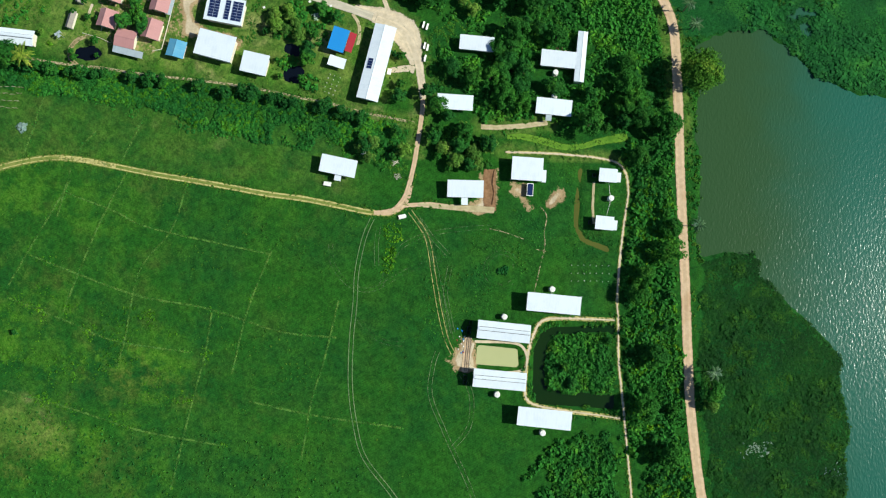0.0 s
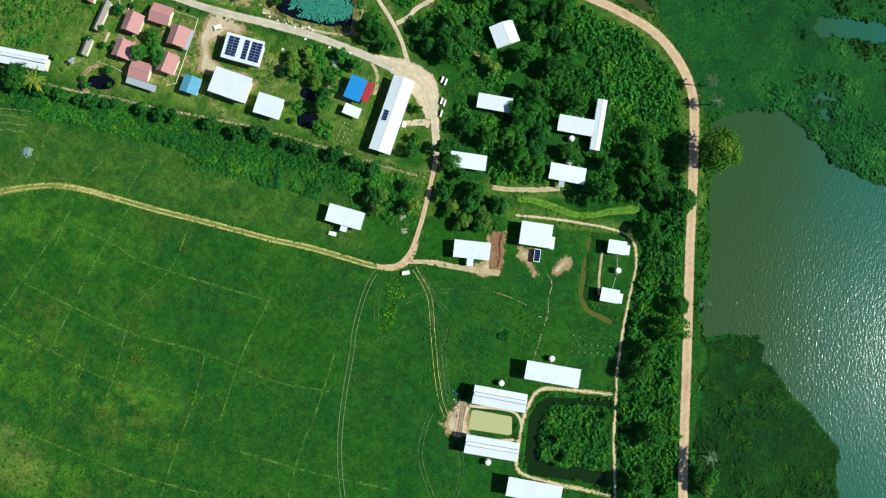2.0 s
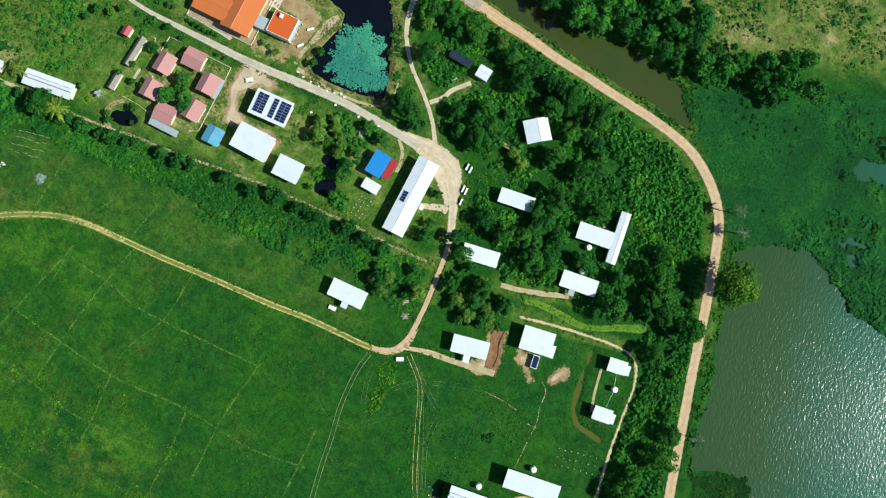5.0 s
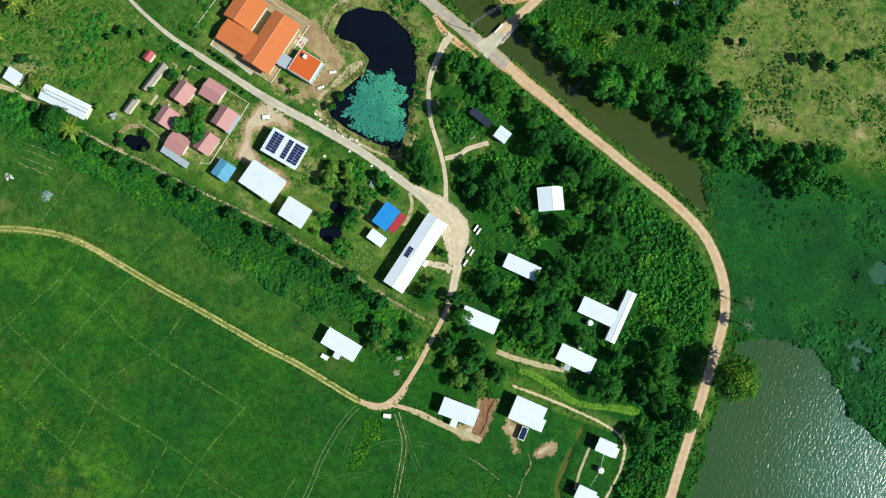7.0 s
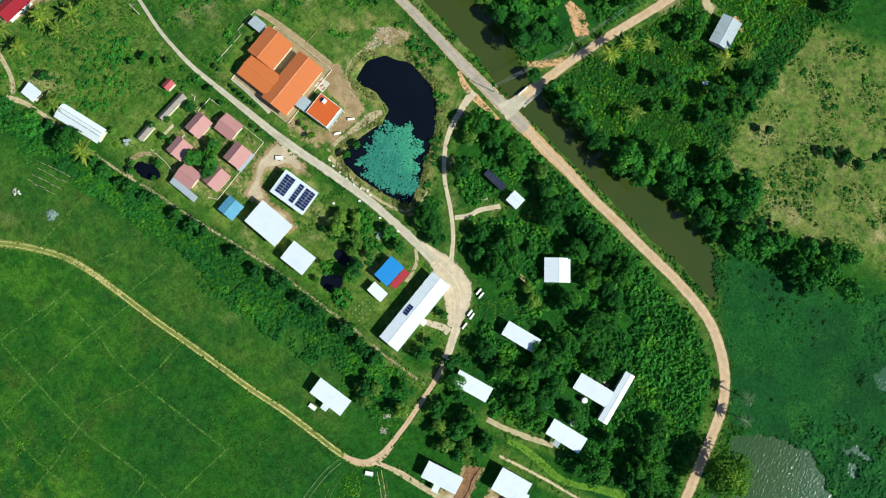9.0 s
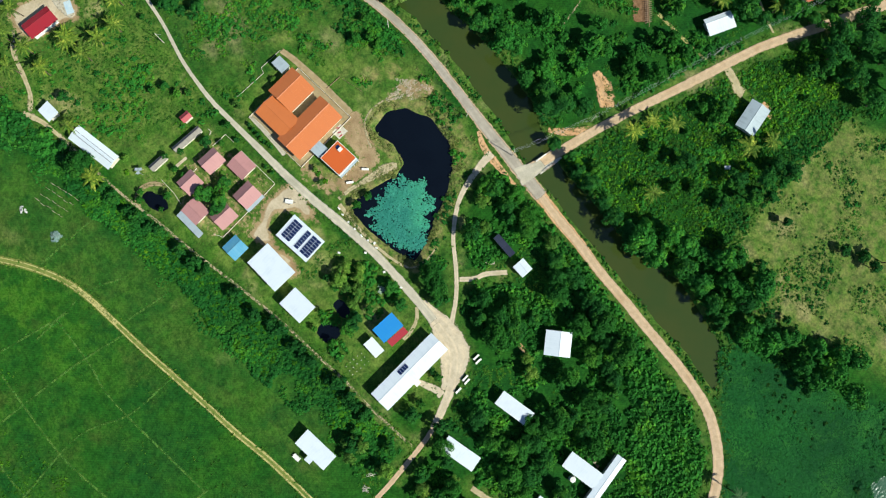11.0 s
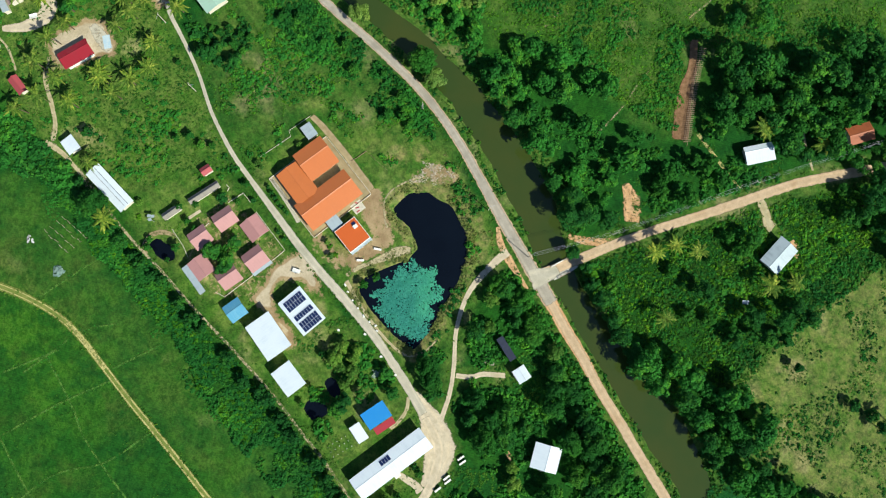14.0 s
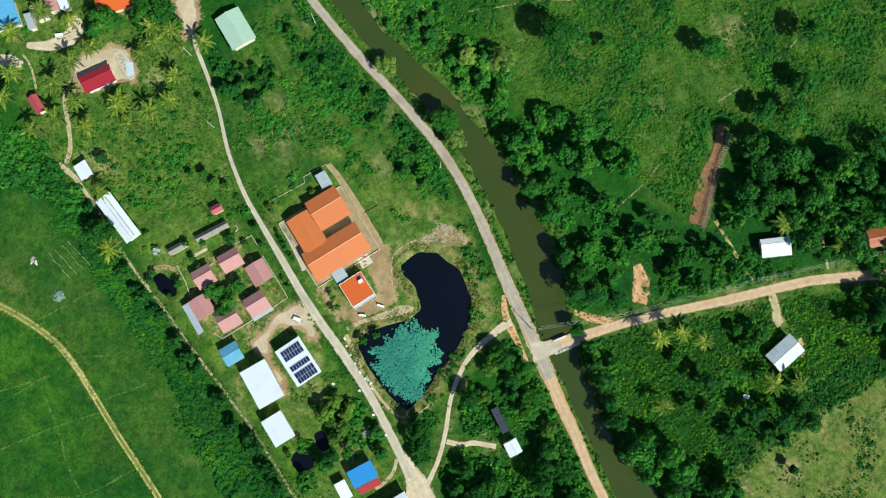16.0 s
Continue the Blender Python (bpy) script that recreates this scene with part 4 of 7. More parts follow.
ribbon("concrete_patch", [(-15.4, 142.6), (-13.2, 143.8), (-11.2, 144.6)], [2.2, 2.8, 2.0], M_TARMAC, "grey gravel beside a small shed", "yard", 0.05, 0.8, thin=0.36)
for r_, w_ in (([(10.2, 124.6), (12.6, 123.6), (16.2, 123.0)], [1.4, 2.2, 1.4]), ([(50.4, 104.0), (53.8, 104.0), (57.0, 102.6)], [1.4, 2.4, 1.6])):
    ribbon("clay_yard", r_, w_, M_ORANGE_DIRT, "bare orange soil beside a house in the grove", "soil", 0.05, 0.9, thin=0.42)
ribbon("plaza", plaza, [4.0, 6.0, 11.0, 12.5, 8.5, 4.0], M_SAND, "sandy forecourt beside the long hall", "yard", 0.07, 0.5)
ribbon("dirt_path", [(-13.6, 94.3), (-9, 94.9), (-5.2, 95.3), (-2.2, 94.6)], [2.0, 2.6, 3.0, 3.6], M_SAND, "short sandy path to the hall's door", "path", 0.06, 0.4)
ribbon("brown_soil", [(26.0, 58.4), (25.8, 49), (26.2, 40.4)], [5.2, 5.4, 5.0], M_BROWN, "freshly dug brown soil beside a farmhouse", "soil", 0.06, 0.3)
ribbon("furrow", [(27.6, 57.6), (26.8, 52.5), (27.3, 48.4), (26.6, 43.5)], [0.4, 0.7, 0.4, 0.6], M_FURROW, "dark dug furrow in brown soil", "soil", 0.112, 0.6, thin=0.40)
ribbon("brown_soil", [(28.4, 41.9), (22, 42.2), (15.7, 42.5), (7, 43.0), (-1.2, 43.5)], [2.8, 2.8, 2.5, 2.0, 1.8], M_TAN, "bare earth strip beside a farmhouse", "soil", 0.066, 0.4, thin=0.1)

ribbon("marsh_strip", [(31.8, 69.6), (38, 70), (45.6, 68.4), (54.2, 66.2), (62, 67), (67, 68.6), (78.8, 71)], [2.0, 3.2, 3.4, 2.6, 2.6, 3.4, 4.2], M_DUCKWEED, "bright green strip of marsh grass", "grass", 0.05, 1.6, thin=0.40)
ribbon("marsh_strip", [(70.5, 84), (75, 84), (79.5, 84)], [2.0, 3.4, 2.4], M_DUCKWEED, "bright green patch of marsh grass", "grass", 0.05, 0.6, thin=0.3)
ribbon("clay_yard", [(-17.5, 223.5), (-13.2, 221.0), (-9.2, 217.6), (-6.0, 213.2)], [3.0, 6.0, 7.5, 6.0], M_ORANGE_DIRT, "bare orange clay among trees", "soil", 0.06, 3.4, thin=0.45)
ribbon("bank_path", [(20.6, -6.6), (37.6, -7.8), (38.3, -16.9), (20.0, -16.2), (20.4, -6.8)], 1.1, M_SAND, "bare earth rim round the farm pool", "path", 0.05, 0.3)
for r, w in (([(40.5, 246.2), (44.0, 245.0), (46.2, 241.5)], [1.6, 2.6, 1.4]), ([(30.2, 233.6), (31.2, 231.4), (33.5, 230.6)], [1.2, 1.8, 1.2])):
    ribbon("clay_yard", r, w, M_ORANGE_DIRT, "bare orange soil beside a zinc-roofed house", "soil", 0.05, 1.0, thin=0.47)
ribbon("apron", [(18.6, -4.5), (18.0, -11), (17.2, -18.5)], 3.0, M_DIRT, "trodden earth apron between two sheds", "yard", 0.06, 0.4)
ribbon("bare_patch", [(-134, 59.0), (-124, 57.9), (-112, 55.7)], [1.2, 2.2, 1.2], M_TRACKRUT, "worn bare patch on the farm track", "soil", 0.06, 0.5, thin=0.5)
ribbon("dirt_path", [(18.5, 281.5), (21.2, 278.8), (26.3, 274.5), (31.6, 270.8)], 0.9, M_TAN, "narrow footpath from the wood to the road", "path", 0.05, 0.5, thin=0.36)
ribbon("trail", [(-9.2, 254.7), (-2.1, 252.8), (9.8, 249.8), (15.7, 248.3)], 1.6, M_TRACKRUT, "dry trodden trail along the wood", "path", 0.05, 1.0, thin=0.50)
# trails trodden through the rough pasture
for r in ([(-36.7, 224.9), (-35.5, 241.9), (-36.7, 256.6), (-36.3, 262.1)], [(-38.1, 285.5), (-34.1, 309.2), (-34.3, 325.5), (-35.0, 338.3), (-36, 360)], [(-126.1, 240.7), (-110.2, 263.8), (-100.2, 275.4), (-88, 290)], [(-75.7, 258.9), (-75.5, 251.0), (-76.8, 244.5)]):
    ribbon("trail", r, 0.7, M_TAN, "narrow trodden trail through rough pasture", "path", 0.05, 0.5, thin=0.54)
ribbon("side_path", [(-118.4, 168.9), (-111.3, 168.3), (-101.2, 166.5), (-90.8, 164.1), (-83.3, 162.2)], [2.4, 2.6, 2.8, 3.0, 3.4], M_DRYSOIL, "dry earth strip beside the boundary wall", "path", 0.05, 0.3, thin=0.15)
ribbon("dirt_path", [(-27.1, 116.6), (-24.5, 112.5), (-24.0, 107.4), (-24.7, 103.7)], 1.4, M_TAN, "trodden path between the hall and the blue-roofed house", "path", 0.05, 0.4, thin=0.3)
ribbon("dirt_path", [(-124.5, 105.6), (-127.3, 104.8), (-130.4, 102.9), (-132.2, 99.6), (-131.4, 96.1), (-128.2, 93.6)], [1.2, 2.0, 2.2, 2.0, 1.4], M_DRYSOIL, "dry trodden ring round a dark pond", "path", 0.05, 0.8, thin=0.47)
ribbon("dirt_path", [(-126.5, 112.0), (-124.7, 118.2)], 1.2, M_SAND, "short paved path by a thatched shelter", "path", 0.05, 0.1)
for r in ([(25.4, 35.0), (32, 33.6), (39.2, 31.1)], [(42.6, 27.7), (47.9, 26.6)], [(44.5, 44), (47.2, 40.1), (46.4, 34), (46.6, 29), (45, 22), (43.4, 15.0), (42.5, 11.0)]):
    ribbon("dirt_path", r, 0.42, M_TAN, "faint trodden line in the farm's grass", "path", 0.05, 0.4, thin=0.53)
ribbon("concrete_patch", [(-200.5, 142.5), (-194.5, 141), (-188, 139.6)], [3.0, 5.5, 3.4], M_VILLAGE, "pale concrete yard patch behind the red-roofed house", "yard", 0.05, 0.9, thin=0.42)
ribbon("apron", [(-114.6, 142.6), (-106.9, 140.8), (-99.9, 138.6), (-95.5, 137.0)], [1.6, 2.0, 2.0, 1.6], M_VILLAGE, "concrete apron beside the orange-roofed house", "yard", 0.06, 0.2)
ribbon("dirt_path", [(-183.6, 100.0), (-174.9, 101.2), (-165.1, 99.7), (-159.7, 97.6)], [2.6, 2.0, 1.2, 1.0], M_TAN, "trodden earth by a small white-roofed house", "path", 0.065, 0.4, thin=0.15)
ribbon("dirt_path", [(-201.5, 119.5), (-197.8, 115.9), (-191.1, 111.9), (-184.5, 107.0), (-181.3, 102.4)], [1.4, 1.6, 1.9, 1.6, 2.2], M_TAN, "trodden earth path among the palms", "path", 0.071, 0.3, thin=0.1)

BUNDS = [[(-143, 23), (-122, 15), (-101, 8), (-77, 4), (-50, -4), (-29, -6)], [(-149, 7), (-128, -1), (-110, -8), (-82, -12)], [(-131, 46), (-112, 39), (-98, 33), (-54, 24)],
         [(-61, -29), (-36, -34), (-5, -38)], [(-108, 55), (-118, 33), (-129, 1)], [(-86, 51), (-91, 33), (-102, 17), (-106, -8), (-109, -20)]]
BUNDS += [[(-75, 3), (-77, -13), (-81, -31), (-87, -61)], [(-54, 26), (-62, 4), (-67, -20)], [(-29, 8), (-34, -15), (-38, -29), (-41, -50)], [(-140, 84), (-147, 58)],
          [(-103, 76), (-107, 66), (-111, 57)], [(-128, 52), (-142, 25), (-149, 11)], [(-149, -26), (-125, -32), (-98, -40), (-68, -45)], [(-133, 36), (-129, 55)], [(-129, 59), (-120, 70)]]
for i, b in enumerate(BUNDS):
    ribbon("field_bund", b, 0.85, M_BUND, "low grassy bund between paddy fields", "bund", 0.024 + 0.005 * i, 0.7, thin=0.50)

# ---- houses ----
FOOTPRINTS = []


def slope(bm, x0, x1, y0, z0, y1, z1, thick=0.07, rib=0.34):
    """A sheet-roof slope from its ridge (y0, z0) to its eave (y1, z1), folded into raised ribs."""
    n = max(1, int((x1 - x0) / rib))
    row = [(x0, 0.0)]
    for k in range(n):
        x = x0 + (x1 - x0) * (k + 0.5) / n
        row += [(x - 0.08, 0.0), (x - 0.03, 0.010), (x + 0.03, 0.010), (x + 0.08, 0.0)]
    row.append((x1, 0.0))
    top = [[bm.verts.new((x, y, z + d)) for x, d in row] for y, z in ((y0, z0), (y1, z1))]
    low = [[bm.verts.new((x, y, z + d - thick)) for x, d in row] for y, z in ((y0, z0), (y1, z1))]
    for i in range(len(row) - 1):
        bm.faces.new((top[0][i], top[1][i], top[1][i + 1], top[0][i + 1]))
        bm.faces.new((low[0][i + 1], low[1][i + 1], low[1][i], low[0][i]))
        bm.faces.new((top[1][i], low[1][i], low[1][i + 1], top[1][i + 1]))
        bm.faces.new((low[0][i], top[0][i], top[0][i + 1], low[0][i + 1]))
    for i in (0, -1):
        bm.faces.new((top[0][i], low[0][i], low[1][i], top[1][i]))


def tiles(bm, x0, x1, y0, z0, y1, z1, course=0.6):
    """A tiled slope: stepped courses, each lapping over the next."""
    n = max(3, int(math.hypot(y1 - y0, z1 - z0) / course))
    line_ = []
    for k in range(n):
        a, b = k / n, (k + 1) / n
        line_ += [(y0 + (y1 - y0) * a, z0 + (z1 - z0) * a), (y0 + (y1 - y0) * b, z0 + (z1 - z0) * b + 0.018)]
    prism(bm, line_ + [(y1, z1 - 0.06), (y0, z0 - 0.06)], x0, x1)


def house(label, x, y, length, width, turn, roof, eave=2.9, rise=1.1, split=0.5, over=0.8, wall=None, rib=0.34, tiled=False, vent=False, name="house", category="house", group=""):
    """A house with a gabled roof, its ridge along the local x axis; split: the ridge's place across, from the +y eave. split=0: a single slope, high at +y."""
    FOOTPRINTS.append((x, y, length, width, turn))
    h = thing(name, pose(x, y, 0, 0, 0, turn), label, category, group)
    wall = wall or M_WALL
    lx, wy = length / 2, width / 2
    ix, iy, t = lx - over, wy - over, 0.16
    yr, zr = wy - split * width, eave + rise
    if split == 0:
        yr = wy

    def zat(v):
        return zr - rise * (v - yr) / (wy - yr) if v > yr else zr - rise * (yr - v) / (yr + wy)

    for s in (-1, 1):
        part("wall", prism(bmesh.new(), [(s * iy, 0), (s * iy, zat(s * iy) - 0.1), (s * (iy - t), zat(s * (iy - t)) - 0.1), (s * (iy - t), 0)][:: -s], -ix, ix), wall, h)
        top = [(-iy + t, zat(-iy + t) - 0.1), (iy - t, zat(iy - t) - 0.1)]
        if -iy < yr < iy:
            top.insert(1, (yr, zr - 0.1))
        part("wall", prism(bmesh.new(), [(-iy + t, 0)] + top + [(iy - t, 0)], s * ix - t / 2 - s * t / 2, s * ix + t / 2 - s * t / 2), wall, h)
    if split > 0:
        for ye in (wy, -wy):
            bm = bmesh.new()
            tiles(bm, -lx, lx, yr, zr, ye, eave) if tiled else slope(bm, -lx, lx, yr, zr, ye, eave, rib=rib)
            part("roof_slope", bm, roof, h)
        bm = bmesh.new()
        if vent:
            prism(bm, [(yr - 0.55, zr + 0.22), (yr, zr + 0.34), (yr + 0.55, zr + 0.22), (yr + 0.55, zr + 0.16), (yr, zr + 0.28), (yr - 0.55, zr + 0.16)], -lx + 0.2, lx - 0.2)
            for s in (-0.5, 0.5):
                prism(bm, [(yr + s - 0.03, zr - 0.15), (yr + s - 0.03, zr + 0.18), (yr + s + 0.03, zr + 0.18), (yr + s + 0.03, zr - 0.15)], -lx + 0.4, lx - 0.4)
            part("ridge_vent", bm, roof, h, "raised ridge vent")
            # solid dark strips on the slope stand in for the shade under the vent
            for s in (-0.66, 0.66):
                zs = zat(yr + s) + 0.03
                part("vent_shade_strip", box(bmesh.new(), 0, yr + s, zs - 0.02, length - 0.8, 0.14, 0.03), M_DARK, h, "dark strip in place of the shaded gap beside the ridge vent")
        else:
            prism(bm, [(yr - 0.22, zr - 0.02), (yr, zr + 0.07), (yr + 0.22, zr - 0.02), (yr, zr - 0.03)], -lx - 0.03, lx + 0.03)
            part("ridge_cap", bm, roof, h)
    else:
        bm = bmesh.new()
        slope(bm, -lx, lx, wy, zr, -wy, eave, rib=rib)
        part("roof_slope", bm, roof, h)
        part("fascia", box(bmesh.new(), 0, -wy + 0.02, eave - 0.2, length, 0.04, 0.16), wall, h)
    return h


def flat_house(label, x, y, length, width, turn, roof, height=3.3, parapet=0.35, rim=0.4, name="house", category="house"):
    FOOTPRINTS.append((x, y, length, width, turn))
    h = thing(name, pose(x, y, 0, 0, 0, turn), label, category)
    for s in (-1, 1):
        part("wall", box(bmesh.new(), 0, s * (width / 2 - rim / 2), 0, length, rim, height + parapet), M_TANK, h)
        part("wall", box(bmesh.new(), s * (length / 2 - rim / 2), 0, 0, rim, width - 2 * rim, height + parapet), M_TANK, h)
    bm = box(bmesh.new(), 0, 0, height - 0.15, length - 2 * rim, width - 2 * rim, 0.2)
    part("roof", bm, roof, h)
    return h


def porch(h, x, y, length, width, z, roof, drop=0.15):
    """A lean-to roof on posts beside a house."""
    bm = bmesh.new()
    slope(bm, x - length / 2, x + length / 2, y + width / 2, z + drop, y - width / 2, z - drop)
    p = part("porch_roof", bm, roof, h)
    for sx in (-1, 1):
        part("post", box(bmesh.new(), x + sx * (length / 2 - 0.15), y - width / 2 + 0.15, 0, 0.1, 0.1, z - drop - 0.05), M_WOOD, h)
    return p


SHED = "white sheet-metal livestock shed"
house(SHED + " with a plain low roof", 49.2, 7.5, 19.6, 6.7, -4.7, M_WHITE, 4.1, 0.5, 0, 0.8, group="livestock sheds", category="shed", name="farm_shed")
house(SHED + " with a ridge vent", 31.1, -2.8, 19.2, 6.6, -5.3, M_WHITE, 4.1, 0.7, 0.45, 0.8, vent=True, group="livestock sheds", category="shed", name="farm_shed")
house(SHED + " with a ridge vent", 29.7, -20.0, 19.1, 6.5, -4.6, M_WHITE, 4.1, 0.7, 0.45, 0.8, vent=True, group="livestock sheds", category="shed", name="farm_shed")
house(SHED + " with a plain low roof", 45.8, -33.4, 19.4, 6.7, -5.4, M_WHITE, 4.1, 0.5, 0, 0.8, group="livestock sheds", category="shed", name="farm_shed")
h = house("white-roofed farmhouse with a small annex", 39.5, 57.0, 11.6, 8.6, -3.1, M_WHITE, 3.4, 0.5, 0)
porch(h, 6.5, -2.1, 1.5, 4.6, 2.6, M_WHITE)
h = house("white-roofed farmhouse beside bare brown soil", 16.7, 49.2, 13.3, 6.4, -0.5, M_WHITE, 3.1, 0.5, 0)
porch(h, -0.2, -4.5, 2.4, 2.7, 2.4, M_WHITE)
h = house("white-roofed farmhouse at the field's edge", -30.2, 56.9, 13.4, 6.5, -10.7, M_WHITE, 3.1, 0.5, 0)
porch(h, 0.6, -4.2, 2.5, 2.2, 2.4, M_WHITE)
for hx, hy, a in ((69.6, 55.2, -3.5), (68.1, 37.4, -5.0)):
    h = house("small white-roofed hut with a narrower porch", hx, hy, 6.8, 5.0, a, M_WHITE, 3.0, 0.4, 0, group="pair of small huts", name="hut", category="hut")
    porch(h, 4.1, -0.4, 1.5, 3.6, 2.7, M_WHITE)
house("white-roofed house half under trees", 12.5, 81.8, 13.4, 5.7, -2.7, M_WHITE, 3.0, 0.5, 0)
h = house("white-roofed house in the grove", 49.4, 80.7, 13.4, 6.1, -5.1, M_WHITE, 3.1, 0.5, 0)
porch(h, -1.5, -4.1, 2.2, 2.2, 2.5, M_GREY)
house("white-roofed hall wing among trees", 51.1, 99.1, 13.2, 6.2, -4.6, M_WHITE, 3.2, 0.5, 0)
house("long narrow gabled wing with a white roof", 59.6, 100.2, 19.6, 3.7, 84.7, M_WHITE, 3.3, 0.3, 0.55, 0.35)
house("white-roofed house shaded by trees", 20.4, 104.6, 13.0, 5.5, -4.4, M_WHITE, 3.0, 0.5, 0)
house("gabled house with a pale grey-white roof", 21.8, 131.5, 8.8, 9.3, 115.0, M_WHITE, 3.0, 0.8, 0.56)
hall = house("long hall with a white gabled sheet roof", -17.0, 96.2, 29.3, 8.2, 77.1, M_WHITE, 3.6, 0.62, 0.46, 0.8, name="hall", category="hall")
house("white flat-pitched warehouse of sheet metal", -76.8, 101.2, 14.1, 9.7, -14.1, M_WHITE, 4.2, 0.4, 0, name="warehouse", category="warehouse")
house("smaller white flat-pitched warehouse", -62.1, 94.9, 9.9, 7.8, -12.0, M_WHITE, 3.6, 0.4, 0, name="warehouse", category="warehouse")
solar_house = house("white-roofed building carrying rows of solar panels", -73.9, 115.0, 14.4, 9.7, -9.8, M_WHITE, 3.8, 0.35, 0, name="warehouse", category="warehouse")
house("small shed with a faded blue gabled roof", -91.6, 100.2, 6.5, 6.7, 77, M_TEALBLUE, 2.6, 0.85, 0.45, name="shed", category="shed")
blue = house("house with a bright blue sheet roof", -31.4, 104.9, 9.0, 6.2, 74, M_BLUE, 2.9, 0.5, 0)
for name, dx, dy, l, w, m, z, lab in (("lean_to", 0.4, -4.6, 7.6, 2.6, M_RED, 2.7, "faded red lean-to roof"), ("awning", -8.2, -1.8, 4.0, 6.4, M_WHITE, 2.4, "white awning")):
    bm = bmesh.new()
    slope(bm, dx - l / 2, dx + l / 2, dy + w / 2, z + 0.2, dy - w / 2, z - 0.2)
    part(name, bm, m, blue, lab)
for hx, hy, l, w, a, sp in ((-115.5, 121.5, 7.6, 6.7, 76, 0.42), (-117.6, 111.1, 6.9, 6.9, 76.8, 0.42), (-100.9, 107.4, 7.5, 6.9, 75.5, 0.42), (-98.2, 118.0, 7.6, 7.2, 78, 0.42)):
    house("cottage with a pink gabled tile roof", hx, hy, l, w, a, M_PINK, 2.8, 1.5, sp, tiled=True, group="pink cottages", name="cottage", category="cottage")
for hx, hy, l, w, a in ((-105.7, 125.7, 7.8, 7.2, -12.1), (-110.4, 103.6, 7.6, 6.9, -12.3)):
    house("cottage with a pink gabled tile roof", hx, hy, l, w, a, M_PINK, 2.8, 1.05, 0.5, tiled=True, group="pink cottages", name="cottage", category="cottage")
lean = thing("lean_to", pose(-109.6, 98.6, 0, 0, 0, -13), "grey zinc lean-to beside a pink cottage", "lean-to")
bm = bmesh.new()
slope(bm, -5.7, 5.7, 1.2, 2.6, -1.2, 2.2)
part("roof", bm, M_GREY, lean)
for k in (-5.4, -1.8, 1.8, 5.4):
    part("post", box(bmesh.new(), k, -1.0, 0, 0.1, 0.1, 2.2), M_WOOD, lean)
ver = thing("veranda", pose(-94.6, 117.1, 0, 0, 0, 78), "grey zinc veranda roof beside a cottage", "veranda")
bm = bmesh.new()
slope(bm, -3.9, 3.9, 1.0, 2.7, -1.0, 2.4)
part("roof", bm, M_GREY, ver)
for k in (-3.6, 0, 3.6):
    part("post", box(bmesh.new(), k, -0.8, 0, 0.1, 0.1, 2.3), M_WOOD, ver)

# the large orange-roofed house on its plinth
plinth = thing("plinth", pose(-98.6, 151.6, 0, 0, 0, 78.5), "dry earth yard edged by low cream walls", "yard")
part("slab", box(bmesh.new(), 0, 0, -0.02, 25.0, 26.4, 0.12), M_DRYSOIL, plinth)
for s in (-1, 1):
    part("kerb_wall", box(bmesh.new(), 0, s * 13.2, 0, 25.1, 0.14, 0.5), M_WALL, plinth)
    part("kerb_wall", box(bmesh.new(), s * 12.65, 0, 0, 0.14, 26.2, 0.5), M_WALL, plinth)
house("orange-tiled wing with its gable along the court", -105.6, 158.0, 12.0, 11.6, 78.0, M_ORANGE, 3.3, 1.45, 0.42, tiled=True)
house("orange-tiled cross wing of the big house", -104.6, 147.3, 13.4, 9.0, -12, M_ORANGE, 3.25, 1.05, 0.5, tiled=True)
house("long orange-tiled wing of the big house", -92.6, 149.9, 21.6, 11.2, 78.3, M_ORANGE, 3.3, 1.45, 0.42, tiled=True)
annex = flat_house("flat-roofed annex with a bright orange roof and a white gallery", -78.2, 146.1, 8.8, 9.2, 79, M_ORANGE_FLAT, rim=0.16, parapet=0.14)
part("gallery", box(bmesh.new(), 0, -5.05, 2.2, 8.9, 0.9, 0.12), M_GREY, annex, "white gallery slab on posts")
for k in range(5):
    part("gallery_post", box(bmesh.new(), -4.2 + 2.1 * k, -5.4, 0, 0.14, 0.14, 2.2), M_TANK, annex)
part("roof_hatch", box(bmesh.new(), 2.6, 1.6, 3.35, 1.6, 1.2, 0.7), M_TANK, annex, "white roof hatch box")
part("roof_panel", box(bmesh.new(), 2.7, 2.8, 3.35, 1.4, 1.1, 0.25), M_CELL, annex, "dark panel on the roof")
house("small grey zinc link roof", -86.0, 145.2, 4.6, 4.6, 80, M_GREY, 2.6, 0.3, 0, 0.3, name="link_shed", category="shed")
house("small grey-white shed behind the orange house", -114.3, 163.9, 5.4, 4.0, 167, M_GREY, 2.4, 0.3, 0, 0.3, name="shed", category="shed")
house("tiny hut with a faded red roof", -132.4, 129.9, 3.8, 3.0, 75, M_FADED_RED, 2.2, 0.8, 0.5, 0.3, name="hut", category="hut")
house("long white-roofed shed with a ridge vent", -153.1, 103.5, 18.4, 5.9, -5.6, M_WHITE, 3.2, 0.7, 0.45, vent=True, name="farm_shed", category="shed")
house("small white-roofed house by a path", -174.0, 105.7, 5.9, 4.8, -12.5, M_WHITE, 2.8, 0.4, 0)
house("house with a bright red gabled roof and white walls", -195.2, 130.8, 11.5, 6.6, 72, M_RED, 2.9, 0.95, 0.42, wall=M_TANK)
house("small outbuilding with a faded red roof", -203.0, 109.3, 7.2, 3.6, 169.5, M_FADED_RED, 2.5, 0.8, 0.55, name="outbuilding", category="shed")
